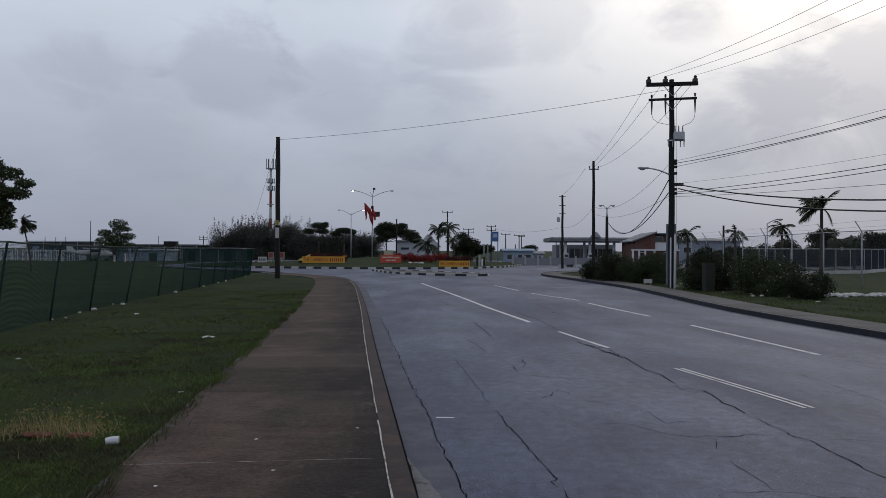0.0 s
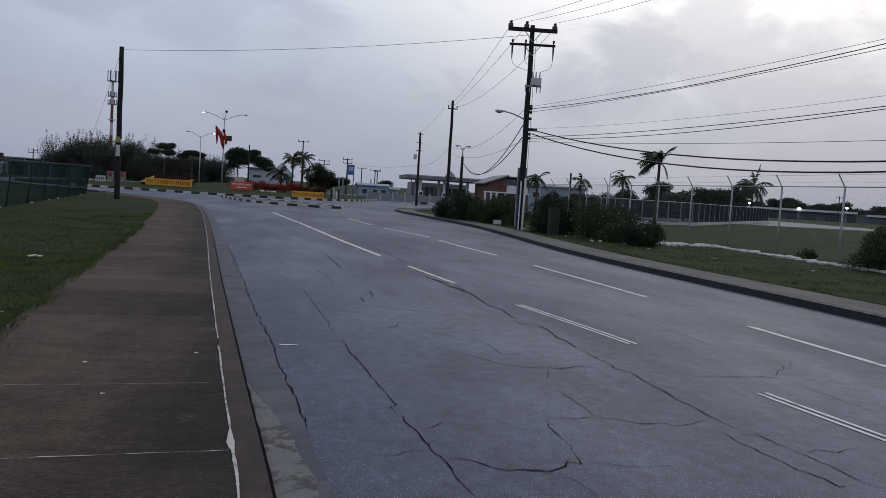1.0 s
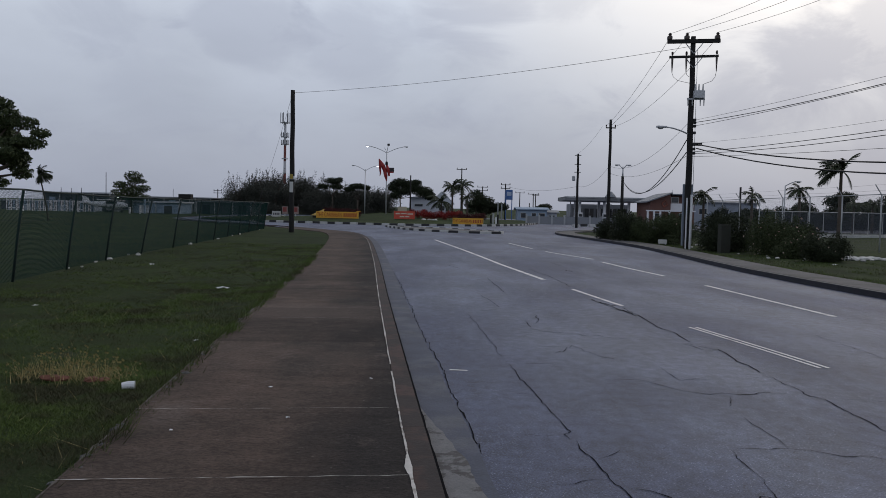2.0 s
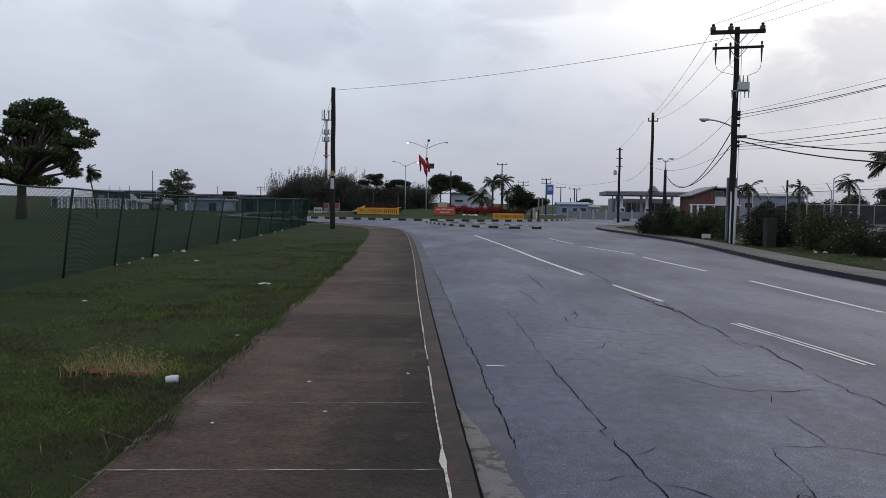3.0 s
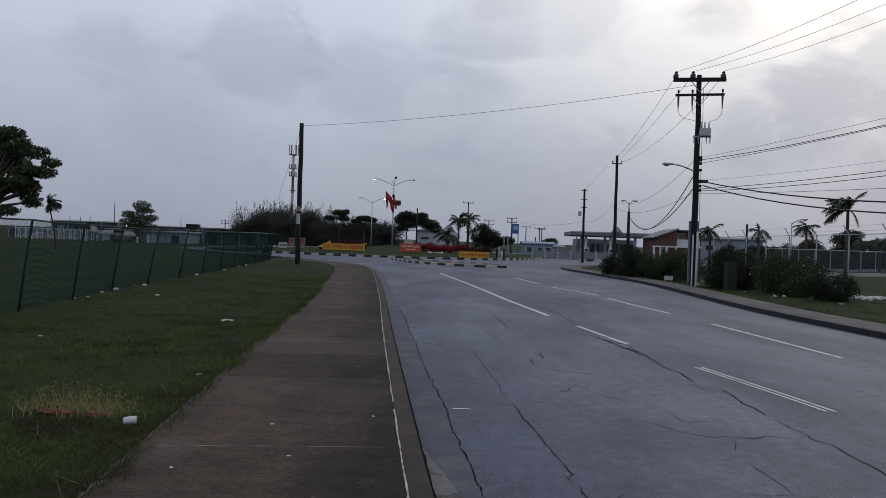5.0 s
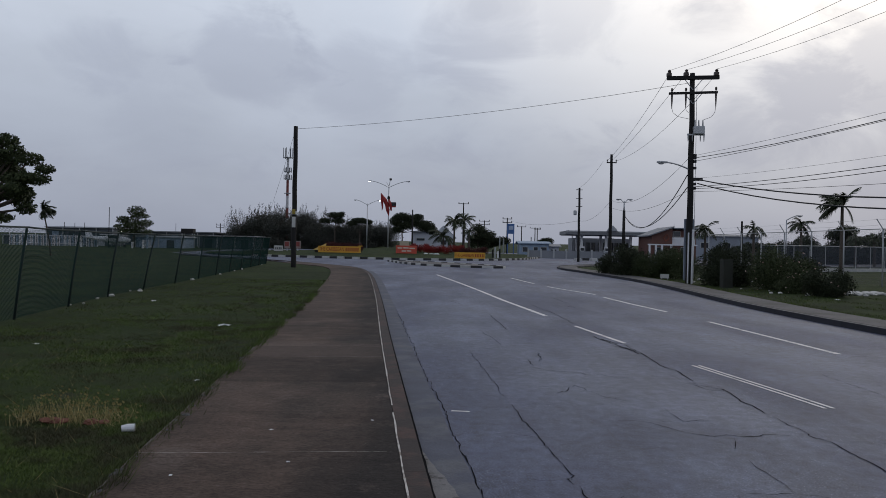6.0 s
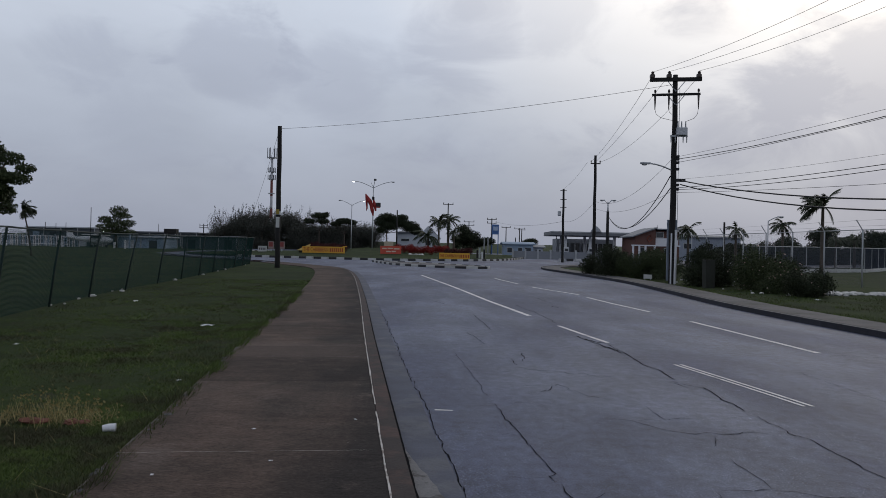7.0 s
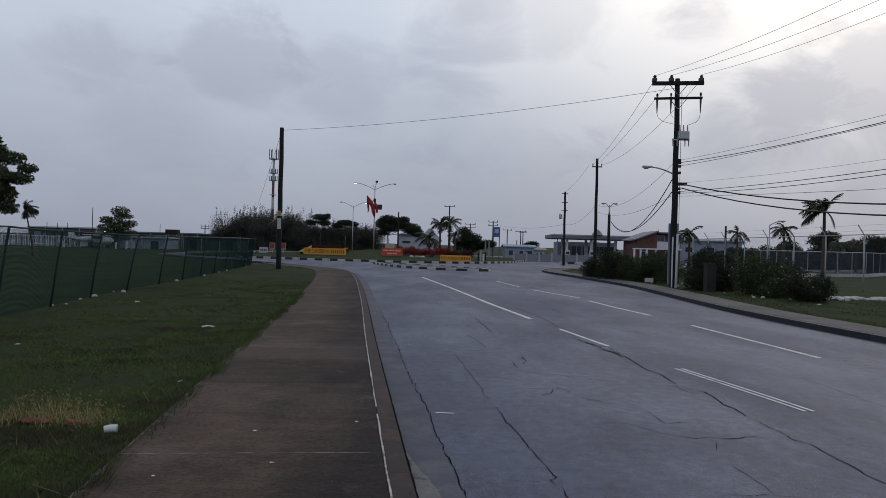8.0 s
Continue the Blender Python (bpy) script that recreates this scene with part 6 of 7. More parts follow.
def gable_hall():
    """White hall whose gable end faces the road."""
    t = thing("hall", "white hall with gable roof behind the island", "building", (-4.9, 130.0, rise(-4.9, 130)), group="buildings")
    part("wall", boxed(-2.9, 1.2, 0, 8, -0.5, 3.3), WHITE_WALL, t)
    bm = bmesh.new()
    prof = [(1.2, -0.5), (4.2, -0.5), (4.2, 2.6), (2.35, 4.4), (1.2, 3.3)]
    a = [bm.verts.new((x, -0.3, z)) for x, z in prof]
    b = [bm.verts.new((x, 8, z)) for x, z in prof]
    for i in range(5):
        j = (i + 1) % 5
        bm.faces.new((a[i], a[j], b[j], b[i]))
    bm.faces.new(a[::-1])
    bm.faces.new(b)
    part("gable_wall", bm, WHITE_WALL, t)
    for x0, z0, x1, z1 in ((0.9, 2.95, 2.35, 4.42), (2.35, 4.42, 4.5, 2.3)):
        part("roof", tubed([((x0), 3.8, z0 + 0.08), ((x0 + x1) / 2, 3.8, (z0 + z1) / 2 + 0.08), (x1, 3.8, z1 + 0.08)], 0.1, 4), ROOF_GREY, t)
    part("roof", boxed(-3.1, 1.3, -0.4, 8.2, 3.3, 3.42), ROOF_GREY, t)
    window(t, -1.4, 1.9, 1.3, 0.35)
    window(t, 2.4, 1.3, 0.8, 0.7, -0.32)
    window(t, 3.4, 1.3, 0.5, 0.7, -0.32)


gable_hall()
low_house(11.6, 120, 4.4, 5, 1.75, 0.25, "pale blue low house beyond the road", BLUE_WALL, [(-1.4, 0.5, 0.7, 0.7), (0.2, 0.5, 0.6, 0.7), (1.4, 0.4, 0.9, 0.8)], BLUE_WALL)
low_house(14.6, 122, 2.0, 4, 1.3, 0.3, "small pale shed beyond the road", WHITE_WALL, [(0.2, 0.4, 0.8, 0.5)])


def filling_station():
    t = thing("filling_station", "filling station with grey flat canopy on posts", "building", (19.1, 105.0, rise(19.1, 105)))
    part("canopy", boxed(-5.2, 5.3, -3.5, 3.5, 3.0, 3.5, 0.05), surface("canopy_grey", (0.17, 0.175, 0.19), 0.6, vary=0.2), t, "grey flat canopy")
    part("fascia", boxed(-5.25, 5.35, -3.56, -3.5, 3.36, 3.52), PALE_STEEL, t)
    part("soffit", boxed(-5.0, 5.1, -3.3, 3.3, 2.96, 2.998), ROOF_GREY, t)
    for x in (-3.0, 0.2, 3.4):
        for y in (-2.0, 2.0):
            part("column", boxed(x - 0.16, x + 0.16, y - 0.16, y + 0.16, -0.3, 3.0, 0.02), PIPE_WHITE, t)
    em = part("emblem", tubed([(0.7, -3.4, 3.52), (0.7, -3.4, 3.9), (0.7, -3.4, 4.25)], [0.75, 0.5, 0.12], 10), ROOF_GREY, t, "round grey emblem on the canopy")
    for x in (-3.0, 0.2, 3.4):
        p = part("pump", boxed(x - 0.3, x + 0.3, -2.75, -2.25, 0.0, 1.5, 0.04), PIPE_WHITE, t, "white fuel pump")
        part("screen", boxed(x - 0.22, x + 0.22, -2.79, -2.752, 0.95, 1.3), DARK_GLASS, p)
    part("shop", boxed(-3.2, 4.8, 5.0, 9.0, -0.3, 2.7), surface("shaded_shop_paint", (0.22, 0.23, 0.25), 0.8, vary=0.3), t, "grey shop behind the pumps")
    for x in (-2.2, -0.6, 1.0, 2.6, 4.0):
        w_ = part("shop_window", boxed(x - 0.62, x + 0.62, 4.93, 4.99, 0.4, 2.1), DARK_GLASS, t)
        part("mullion", boxed(x - 0.03, x + 0.03, 4.90, 4.928, 0.4, 2.1), PIPE_WHITE, w_)


filling_station()


def forecourt_wall():
    t = thing("boundary_wall", "low grey boundary wall beside the forecourt", "wall", (13.6, 96.5, rise(13.6, 96.5)))
    part("wall", boxed(-5.0, 5.8, -0.1, 0.1, -0.4, 0.95), ROOF_GREY, t)
    for k in range(8):
        part("pier", boxed(-5.1 + k * 1.55, -4.9 + k * 1.55, -0.16, 0.16, -0.4, 1.15, 0.01), PALE_STEEL, t)
    for k in range(6):
        b = thing("road_barrier", "low white and dark concrete barrier block", "barrier", (12.8 + k * 0.95, 84.2 + k * 0.6, rise(13, 85)), 30.0, "barriers")
        part("block", boxed(-0.38, 0.38, -0.12, 0.12, -0.05, 0.32, 0.03), (PAINT_WHITE, PAINT_BLACK)[k % 2], b)
        part("foot", boxed(-0.4, 0.4, -0.18, 0.18, -0.05, 0.06, 0.01), PALE_STEEL, b)


forecourt_wall()


def brown_hall():
    """Brown building with a sloping roof and a white gallery."""
    t = thing("brown_building", "brown building with sloping roof and white gallery", "building", (23.0, 95.0, rise(23, 95)), group="buildings")
    bm = bmesh.new()
    prof = [(0.3, -0.4), (2.75, -0.4), (2.75, 3.95), (0.3, 3.05)]
    a = [bm.verts.new((x, 0, z)) for x, z in prof]
    b = [bm.verts.new((x, 7, z)) for x, z in prof]
    for i in range(4):
        bm.faces.new((a[i], a[(i + 1) % 4], b[(i + 1) % 4], b[i]))
    bm.faces.new(a[::-1])
    bm.faces.new(b)
    part("wall", bm, BROWN_WALL, t, "brown plank wall")
    part("wall", boxed(2.76, 5.8, 0.6, 7, -0.4, 3.75), BROWN_WALL, t)
    bm = bmesh.new()
    for y0, y1 in ((-0.5, 7.3),):
        vs = [bm.verts.new(c) for c in ((-0.2, y0, 2.9), (2.85, y0, 4.02), (2.85, y1, 4.02), (-0.2, y1, 2.9), (-0.2, y0, 3.04), (2.85, y0, 4.17), (2.85, y1, 4.17), (-0.2, y1, 3.04))]
        for f in ((0, 1, 5, 4), (1, 2, 6, 5), (2, 3, 7, 6), (3, 0, 4, 7), (4, 5, 6, 7), (3, 2, 1, 0)):
            bm.faces.new([vs[i] for i in f])
    part("roof", bm, ROOF_GREY, t)
    part("roof", boxed(2.86, 6.1, -0.2, 7.3, 3.85, 4.0), ROOF_GREY, t)
    part("gallery", boxed(2.8, 5.6, 0.35, 0.6, 1.95, 2.85), PIPE_WHITE, t, "white gallery front")
    part("lintel", boxed(-0.2, 5.7, -0.25, -0.05, 1.85, 2.0), PIPE_WHITE, t)
    for x in (0.0, 0.75, 1.5, 2.6):
        part("column", boxed(x - 0.1, x + 0.1, -0.25, -0.05, -0.3, 1.85), PIPE_WHITE, t)
    part("ornament", tubed([(1.95, -0.05, 2.35), (1.7, -0.05, 2.8), (2.1, -0.05, 3.2), (2.35, -0.05, 2.7), (1.95, -0.05, 2.35)], 0.07, 6), surface("brick_red", (0.22, 0.07, 0.045), 0.8), t)
    window(t, 3.4, 2.95, 0.8, 0.6, 0.58)
    window(t, 4.7, 0.5, 1.4, 1.1, 0.58)
    window(t, 0.38 + 0.75, 0.4, 0.45, 1.2)
    part("aerial", tubed([(3.2, 1, 3.9), (3.2, 1, 4.5)], 0.02, 5), STEEL, t)


brown_hall()
low_house(37.3, 110, 8.9, 6, 3.2, 0.25, "long pale grey flat-roofed building behind trees", surface("pale_grey_wall", (0.27, 0.30, 0.35), 0.8, vary=0.25, scale=1.0), [(-3, 1.6, 1, 0.7), (0, 1.6, 1, 0.7), (3, 1.6, 1, 0.7)], ROOF_GREY)


def far_depot():
    """Long low depot with lit lamps across the field."""
    t = thing("depot", "long low depot with white roof edge across the field", "building", (118, 168, rise(118, 168)), -35.0)
    part("wall", boxed(-26, 30, 0, 10, -2, 2.0), surface("depot_wall", (0.10, 0.12, 0.15), 0.8), t)
    part("roof", boxed(-27, 12, -1.5, 10, 2.0, 2.5), WHITE_WALL, t, "white roof edge")
    part("roof", boxed(14, 34, -1.0, 9, 1.6, 2.1), WHITE_WALL, t, "white roof edge")
    for k in range(9):
        part("door", boxed(-24 + k * 4.2, -21.8 + k * 4.2, -0.08, -0.003, -0.3, 1.5), DARK_GLASS, t)
    for x, z in ((-27, 3.6), (-14, 3.2), (-3, 2.6), (7, 3.3), (21, 2.9), (24, 3.4), (31, 3.6), (36, 2.7)):
        lampost = thing("flood_lamp", "small lit flood lamp on a short pole", "lamp", (118 + x * 0.819 + 2 * 0.574, 168 - x * 0.574 - 3, rise(118, 168)), group="flood lamps")
        part("pole", tubed([(0, 0, -2), (0, 0, z)], 0.06, 6), STEEL, lampost)
        bm = bmesh.new()
        bmesh.ops.create_uvsphere(bm, u_segments=8, v_segments=5, radius=0.36)
        bmesh.ops.scale(bm, vec=(1, 1, 0.6), verts=bm.verts)
        bmesh.ops.translate(bm, vec=(0, 0, z), verts=bm.verts)
        part("lens", bm, lit("lamp_on", (0.95, 0.98, 1.0), 9.0), lampost, "glowing white lamp glass")


far_depot()

fl = thing("street_lamp", "single-arm street lamp behind the fence", "street lamp", (24.85, 60.0, rise(24.85, 60)), group="street lamps")
part("post", tubed([(0, 0, -0.2), (0, 0, 3.95)], [0.06, 0.04], 8), STEEL, fl, smooth=True)
street_arm(fl, (0, 0, 3.9), (0.75, 0, 4.25))


def light_aircraft(at, turn):
    """Small high-wing aircraft parked beyond the field."""
    t = thing("light_aircraft", "small white light aircraft parked beyond the field", "aircraft", (at[0], at[1], rise(*at)), turn)
    white = surface("aircraft_paint", (0.66, 0.67, 0.69), 0.4, vary=0.1, spec=0.5)
    part("fuselage", tubed([(-3.4, 0, 1.25), (-3.2, 0, 1.25), (-1.2, 0, 1.15), (0.4, 0, 1.1), (1.8, 0, 1.05), (2.3, 0, 1.0)], [0.08, 0.16, 0.42, 0.55, 0.42, 0.18], 12), white, t, smooth=True)
    part("wing", boxed(-0.6, 0.9, -4.8, 4.8, 1.68, 1.80, 0.05), white, t, "white high wing")
    bm = bmesh.new()
    v = [bm.verts.new(c) for y in (-0.05, 0.05) for c in ((-3.55, y, 1.35), (-2.5, y, 1.35), (-3.3, y, 2.25), (-3.8, y, 2.3))]
    for f in ((0, 1, 2, 3), (7, 6, 5, 4), (0, 4, 5, 1), (1, 5, 6, 2), (2, 6, 7, 3), (3, 7, 4, 0)):
        bm.faces.new([v[i] for i in f])
    part("tail_fin", bm, white, t, "white tail fin")
    part("tailplane", boxed(-3.6, -2.9, -1.5, 1.5, 1.3, 1.36, 0.02), white, t)
    part("side_window", boxed(-0.5, 0.9, -0.56, 0.56, 1.25, 1.55, 0.03), DARK_GLASS, t)
    part("propeller", boxed(2.32, 2.36, -0.06, 0.06, 0.2, 1.8, 0.01), CABLE, t)
    for x, y in ((1.5, 0.0), (-0.2, -1.0), (-0.2, 1.0)):
        leg = part("gear_leg", tubed([(x, y * 0.4, 0.75), (x, y, 0.25)], 0.04, 6), STEEL, t)
        part("wheel", tubed([(x, y - 0.07, 0.2), (x, y - 0.05, 0.2), (x, y + 0.05, 0.2), (x, y + 0.07, 0.2)], [0.15, 0.2, 0.2, 0.15], 12), CABLE, leg)


def airfield_edge():
    """Low sheds, a white railing and small huts along the far side of the field."""
    dark = surface("shed_shade_grey", (0.075, 0.085, 0.10), 0.8, vary=0.3, scale=0.6)
    def shed(x0, x1, y, height, deep, label, wall, edge):
        t = thing("shed", label, "building", ((x0 + x1) / 2, y, rise((x0 + x1) / 2, y)), group="field sheds")
        h = (x1 - x0) / 2
        part("wall", boxed(-h, h, 0, deep, -1.0, height - 0.22), wall, t)
        part("roof", boxed(-h - 0.3, h + 0.3, -0.4, deep + 0.3, height - 0.22, height, 0.05), edge, t, "pale roof edge")
        n = max(2, int(h / 1.3))
        for k in range(n):
            x = -h + (k + 0.5) * 2 * h / n
            if (k * 7 + int(y)) % 5 != 0:
                part("doorway", boxed(x - 0.55, x + 0.55, -0.06, -0.004, -0.4, min(2.1, height - 0.6)), (DARK_GLASS, BLUE_WALL, DARK_GLASS, WHITE_WALL)[(k * 3 + int(h)) % 4], t)
        for k in range(n + 1):
            x = -h + k * 2 * h / n
            part("post", boxed(x - 0.06, x + 0.06, -0.35, -0.25, -0.6, height - 0.23), PALE_STEEL, t)
        return t
    shed(-70.0, -58.6, 132, 3.0, 10, "long grey shed with pale arched roof edge", dark, WHITE_WALL)
    shed(-58.0, -44.0, 140, 2.6, 8, "long low grey shed with thin pale roof", dark, ROOF_GREY)
    shed(-46.0, -39.4, 111, 1.75, 5, "low blue and white hut row", BLUE_WALL, WHITE_WALL)
    shed(-39.2, -31.0, 118, 2.0, 6, "low dark shed near scrub", dark, ROOF_GREY)
    shed(-68.0, -52.0, 116, 1.5, 5, "low dark store beyond a white railing", dark, ROOF_GREY)
    tank = thing("water_tank", "dark rectangular water tank on a stand", "tank", (-42.0, 121.0, rise(-42, 121)))
    part("tank", boxed(-0.95, 0.95, -0.6, 0.6, 2.2, 2.95, 0.04), POLE_WOOD, tank)
    for x in (-0.8, 0.8):
        for y in (-0.5, 0.5):
            part("leg", boxed(x - 0.06, x + 0.06, y - 0.06, y + 0.06, -0.3, 2.2), STEEL, tank)
    # white upright railing
    rail = thing("railing", "white upright metal railing beyond the field", "railing", (0, 0, 0))
    line = [(-62.5 + 0.22 * k, 108.0 + 0.01 * k) for k in range(56)]
    for k, (x, y) in enumerate(line):
        z = rise(x, y)
        part("upright", boxed(x - 0.05, x + 0.05, y - 0.04, y + 0.04, z - 0.1, z + (1.75 if k % 8 == 0 else 1.55)), PIPE_WHITE if (k * 5) % 7 < 4 else BLUE_WALL, rail)
    for (x0, y0), (x1, y1) in zip(line[::8], line[8::8]):
        for h in (0.35, 1.45):
            part("rail", tubed([(x0, y0 - 0.06, rise(x0, y0) + h), (x1, y1 - 0.06, rise(x1, y1) + h)], 0.035, 5), PIPE_WHITE, rail)
    # white bollards and a tall blue post along the near edge
    for k, (x, h, m) in enumerate(((-58.0, 0.7, PIPE_WHITE), (-50.5, 0.6, PIPE_WHITE), (-43.6, 0.8, PIPE_WHITE), (-42.2, 1.1, PIPE_WHITE), (-41.6, 1.9, BLUE_WALL))):
        b = thing("marker_post", "short painted marker post at the field edge", "post", (x, 104.0, rise(x, 104)), group="marker posts")
        part("shaft", boxed(-0.1, 0.1, -0.1, 0.1, -0.2, h, 0.02), m, b)
        part("cap", boxed(-0.12, 0.12, -0.12, 0.12, h, h + 0.06, 0.02), m, b)
    for x, y, h in ((-63.5, 125, 3.6), (-61.8, 125, 3.5), (-60.2, 125, 3.6), (-54.5, 150, 4.2), (-36.5, 125, 3.2), (-33.0, 140, 3.6)):
        far_pole(x, y, rise(x, y) + h, (0.2,) if h > 4.5 else (), 0.5, 0.06, "thin distant pole beyond the field")
    lamp = thing("flood_lamp", "small lit flood lamp on a short pole", "lamp", (-49.5, 114.0, rise(-49.5, 114)), group="flood lamps")
    part("pole", tubed([(0, 0, -0.2), (0, 0, 2.1)], 0.05, 6), STEEL, lamp)
    bm = bmesh.new()
    bmesh.ops.create_uvsphere(bm, u_segments=8, v_segments=5, radius=0.16)
    bmesh.ops.translate(bm, vec=(0, 0, 2.2), verts=bm.verts)
    part("lens", bm, lit("lamp_on", (0.95, 0.98, 1.0), 9.0), lamp, "glowing white lamp glass")


airfield_edge()
light_aircraft((-48.4, 109.0), 10.0)


# ---- grass and litter on the near verge ----
def verge_edge(y):
    """Plan x of the footway's grass side and of the fence."""
    i = nearest(LEFT_KERB, y)
    a = shifted(LEFT_KERB[max(0, i - 1):i + 2], -2.1)[1]
    return a.x, float(np.interp(y, [-2, 8, 15.3, 24, 37, 55], [-5.9, -7.7, -8.75, -10.25, -11.4, -13.4]))


def grass_blades(name, y0, y1, per_m2, tall, wide, seed, material, label, reach=9.0):
    rng = np.random.default_rng(seed)
    verts, faces = [], []
    ys = np.arange(y0, y1, 0.25)
    for y in ys:
        hi, lo = verge_edge(y)
        lo = max(lo + 0.1, hi - reach)
        n = int((hi - lo) * 0.25 * per_m2)
        px = lo + (hi + 0.05 - lo) * rng.random(n)
        py = y + 0.25 * rng.random(n)
        clump = np.array([0.6 * noise.noise((a * 1.3, b * 1.3, seed)) + 0.7 * noise.noise((a * 6.5, b * 6.5, seed)) for a, b in zip(px, py)])
        near = np.exp(-(hi - px) / 0.5)
        hgt = tall * (0.55 + 0.7 * rng.random(n)) * (1 + 0.9 * clump + 0.4 * near)
        keep = (clump + 0.45 * near > -0.50 + 0.35 * rng.random(n)) & (hgt > 0.008) & (rng.random(n) < 0.12 + 0.88 * np.exp(-np.maximum(0, hi - px - 1.5) / 2.2))
        for a, b, t_ in zip(px[keep], py[keep], hgt[keep]):
            ang = rng.random() * 6.283
            dx, dy = math.cos(ang) * wide, math.sin(ang) * wide
            lx, ly = rng.normal(0, 0.9 * t_), rng.normal(0, 0.9 * t_)
            z = rise(a, b) + 0.02
            k = len(verts)
            verts += [(a - dx, b - dy, z), (a + dx, b + dy, z), (a + lx, b + ly, z + t_)]
            faces.append((k, k + 1, k + 2))
    tagged(arrays(name, verts, faces, material), label, "grass", kind="stuff")


grass_blades("grass", 3.0, 8.0, 7500, 0.028, 0.0036, 1, BLADE, "short rough green grass on the verge", 5.0)
grass_blades("grass", 8.0, 16.0, 2400, 0.032, 0.0055, 2, BLADE, "short rough green grass on the verge")
grass_blades("grass", 16.0, 34.0, 420, 0.040, 0.010, 3, BLADE, "short rough green grass on the verge")


def right_grass():
    """Uneven grass between the far footway and the security fence."""
    rng = np.random.default_rng(21)
    verts, faces = [], []
    side = shifted(RIGHT_KERB, 1.42)
    for _ in range(42000):
        y = 9.0 + 38.0 * rng.random() ** 1.3
        x0 = side[nearest(side, y)].x
        x = x0 + 6.5 * rng.random() ** 1.4
        c = noise.noise((x * 0.9, y * 0.7, 21.0)) + 0.6 * noise.noise((x * 3.0, y * 2.4, 3.0))
        edge = math.exp(-(x - x0) / 0.25)
        if c + edge < -0.1 + 0.3 * rng.random():
            continue
        t_ = 0.05 * (0.6 + 0.8 * rng.random()) * (1 + 0.5 * c)
        a = rng.random() * 6.283
        dx, dy = math.cos(a) * 0.008, math.sin(a) * 0.008
        z = rise(x, y) + (0.10 if x - x0 < 0.1 else 0.03)
        k = len(verts)
        verts += [(x - dx, y - dy, z), (x + dx, y + dy, z), (x + rng.normal(0, 0.5 * t_), y + rng.normal(0, 0.5 * t_), z + t_)]
        faces.append((k, k + 1, k + 2))
    tagged(arrays("grass", verts, faces, BLADE), "rough grass between the footway and a security fence", "grass", kind="stuff")


right_grass()
grass_blades("grass", 3.0, 14.0, 16, 0.085, 0.0022, 4, BLADE_DRY, "sparse dry grass stalks on the verge", 4.0)


def dry_tuft():
    """Dry straw-coloured weeds on a bare reddish patch."""
    rng = np.random.default_rng(77)
    verts, faces, heads, hf = [], [], [], []
    for k in range(380):
        x, y = -3.38 + rng.uniform(-0.47, 0.47), 6.85 + rng.normal(0, 0.14)
        t_ = (0.07 + 0.20 * rng.random() ** 1.5) * (1.15 - 1.0 * abs(x + 3.38))
        lx, ly = rng.normal(0, 0.075), rng.normal(0, 0.06)
        a = rng.random() * 6.28
        dx, dy = math.cos(a) * 0.0032, math.sin(a) * 0.0032
        i = len(verts)
        verts += [(x - dx, y - dy, 0.02), (x + dx, y + dy, 0.02), (x + lx, y + ly, 0.02 + t_)]
        faces.append((i, i + 1, i + 2))
        if k % 2 == 0:
            j = len(heads)
            c = (x + lx, y + ly, 0.02 + t_)
            s = 0.012
            heads += [(c[0] - s, c[1], c[2]), (c[0], c[1], c[2] - s), (c[0] + s, c[1], c[2]), (c[0], c[1] - s, c[2] + s)]
            hf += [(j, j + 1, j + 2), (j, j + 2, j + 3)]
    tagged(arrays("dry_weeds", verts, faces, BLADE_DRY), "tuft of dry straw-coloured weeds", "weeds", kind="stuff")
    tagged(arrays("seed_heads", heads, hf, BLADE_DRY), "pale yellow seed heads of dry weeds", "weeds", kind="stuff")
    rng2 = random.Random(3)
    clay = surface("red_clay", (0.15, 0.062, 0.042), 0.95, vary=0.4, scale=9.0, bump=0.4)
    for x, y, s in ((-3.52, 6.74, 0.07), (-3.42, 6.72, 0.06), (-3.15, 6.72, 0.06), (-3.60, 6.78, 0.045), (-3.05, 6.74, 0.045)):
        ob = stone((x, y), s, rng2, "reddish clay lump under dry weeds", 0.35)
        ob.data.materials[0] = clay
        ob.name = "clay_lump"


dry_tuft()


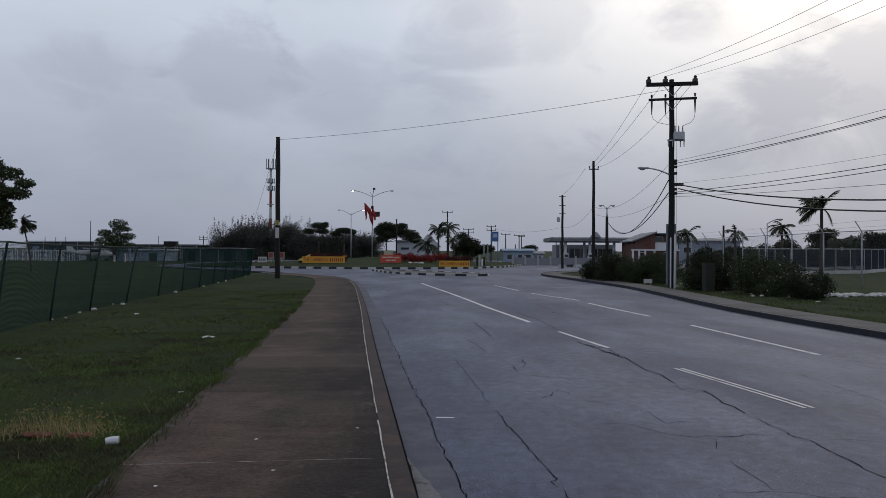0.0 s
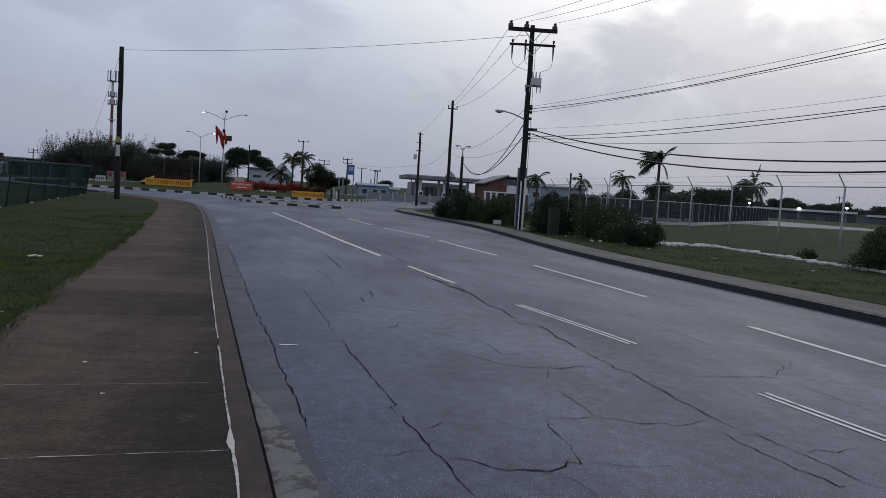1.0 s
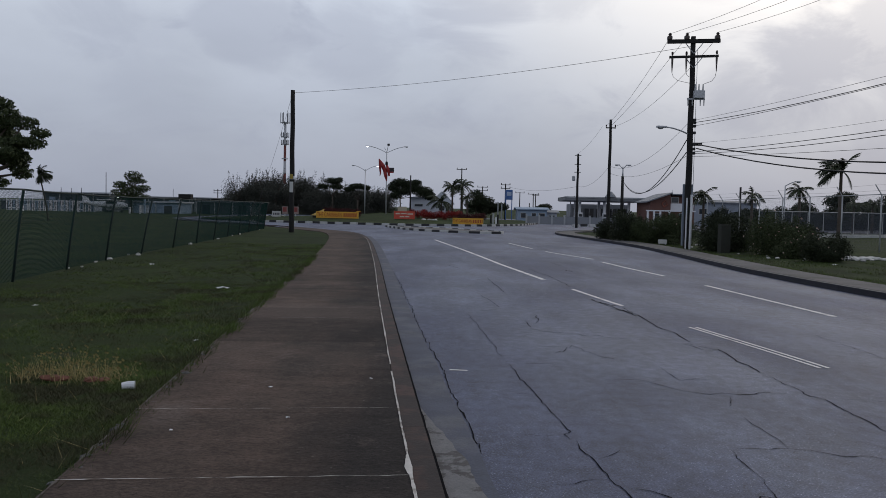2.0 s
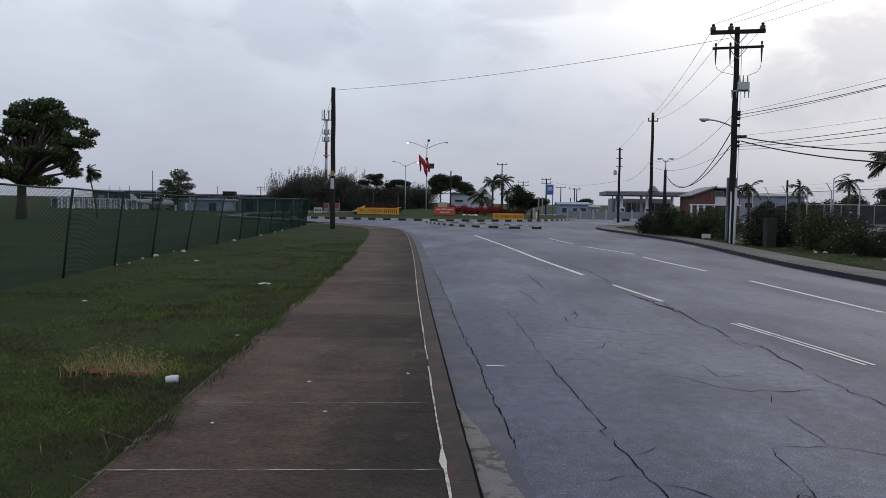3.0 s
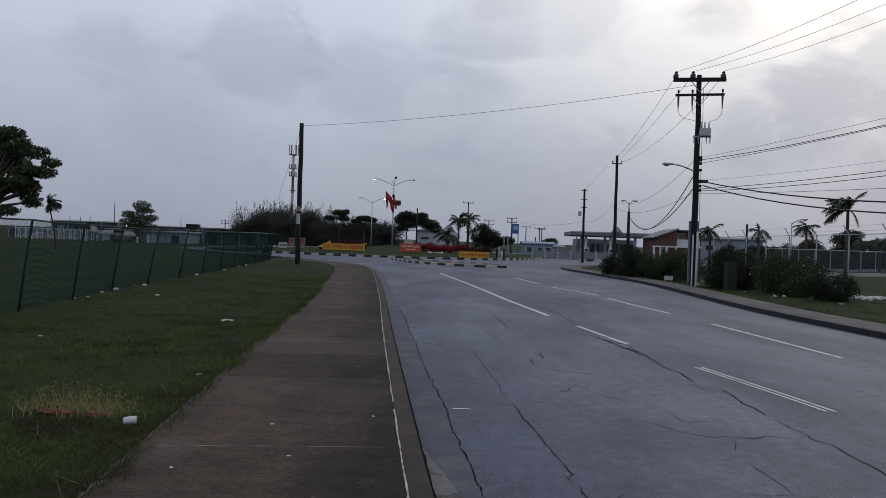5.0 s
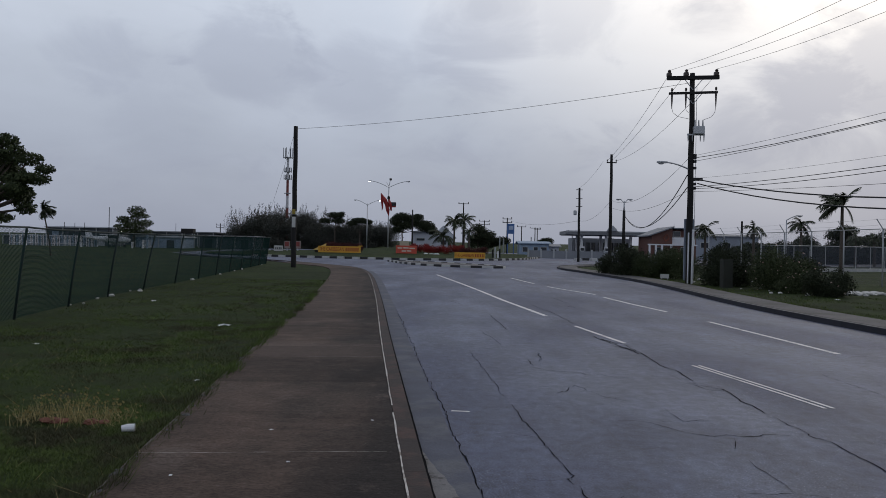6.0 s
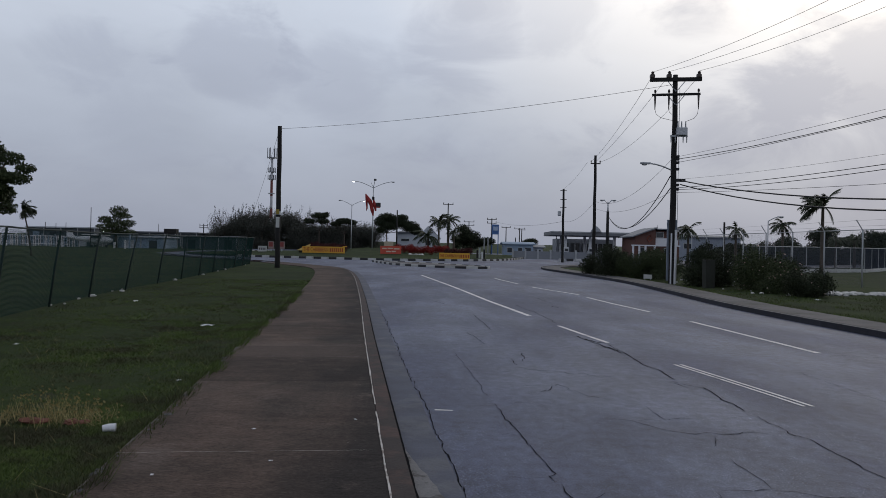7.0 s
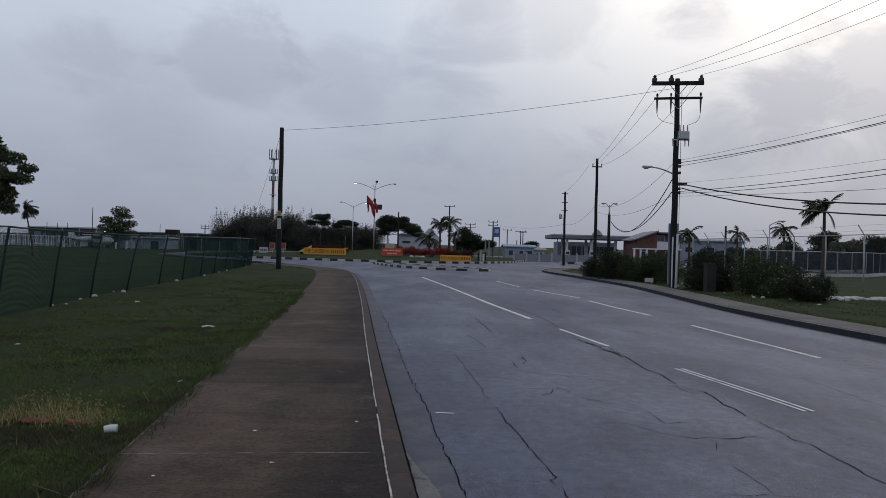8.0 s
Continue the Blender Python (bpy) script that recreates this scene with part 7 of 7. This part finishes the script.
def edge_tufts():
    """Grass leaning over the edge of the footway, and lumps of its broken rim."""
    rng = np.random.default_rng(31)
    verts, faces = [], []
    y = 3.0
    while y < 26:
        hi, _ = verge_edge(y)
        lush = noise.noise((y * 1.1, 3, 1)) + 0.25
        for _ in range(int(max(0, 30 * (lush + 0.3)))):
            x = hi + rng.normal(-0.04, 0.05) + 0.06 * max(0, lush)
            yy = y + 0.1 * rng.random()
            t_ = (0.05 + 0.06 * rng.random()) * (0.8 + 0.7 * max(0, lush))
            a = rng.random() * 6.28
            wd = 0.0028 + 0.00025 * y
            dx, dy = math.cos(a) * wd, math.sin(a) * wd
            z = rise(x, yy) + 0.045
            k = len(verts)
            verts += [(x - dx, yy - dy, z), (x + dx, yy + dy, z), (x + rng.normal(0.35, 0.5) * t_, yy + rng.normal(0, 0.4) * t_, z + t_)]
            faces.append((k, k + 1, k + 2))
        y += 0.1
    tagged(arrays("grass_edge", verts, faces, BLADE), "tufts of grass leaning over the footway edge", "grass", kind="stuff")
    rng2 = random.Random(44)
    for k in range(60):
        yy = 3.2 + 20 * (k / 60) ** 1.3
        hi, _ = verge_edge(yy)
        ob = stone((hi + rng2.uniform(-0.02, 0.03), yy + rng2.uniform(-0.1, 0.1)), rng2.uniform(0.015, 0.04), rng2, "small broken concrete lump at the footway edge", 0.5)
        ob.data.materials[0] = PATH_GREY
        ob.location.z = rise(hi, yy) + 0.055


edge_tufts()


def litter():
    cup = thing("paper_cup", "crushed white paper cup on the grass", "litter", (-2.74, 6.5, 0.055), 20.0, "litter")
    body = bmesh.new()
    tube(body, [(-0.05, 0, 0.0), (0.0, 0.005, 0.004), (0.05, 0, 0.0)], [0.028, 0.034, 0.038], 12)
    part("cup_body", body, PIPE_WHITE, cup)
    rim = bmesh.new()
    tube(rim, [(0.05, 0, 0.0), (0.056, 0, 0.0)], [0.041, 0.041], 12)
    part("cup_rim", rim, PAINT_WHITE, cup)
    rng = random.Random(12)
    for k, (x, y, s) in enumerate(((-4.49, 15.03, 0.085), (-6.4, 11.8, 0.03), (-3.0, 9.0, 0.02), (-1.55, 6.55, 0.012), (-1.2, 5.6, 0.010), (-0.75, 7.0, 0.010), (-1.9, 5.2, 0.010), (-8.2, 21.0, 0.06), (13.9, 24.0, 0.06), (15.4, 21.0, 0.05), (13.2, 27.5, 0.07))):
        bm = bmesh.new()
        bmesh.ops.create_grid(bm, x_segments=4, y_segments=4, size=s)
        for v in bm.verts:
            v.co.z = 0.5 * s * noise.noise(v.co * (3 / s) + Vector((k, 0, 0))) + 0.25 * s
            v.co.x *= 1.3
        bmesh.ops.solidify(bm, geom=list(bm.faces), thickness=0.002)
        ob = finish(bm, "paper_scrap", PIPE_WHITE)
        on_path = -2.2 < x < 0 and y < 9
        ob.matrix_basis = pose(x, y, rise(x, y) + (0.063 if on_path else 0.03), 0, 0, rng.uniform(0, 360))
        tagged(ob, "crumpled white paper scrap on the ground", "litter", "litter")


litter()
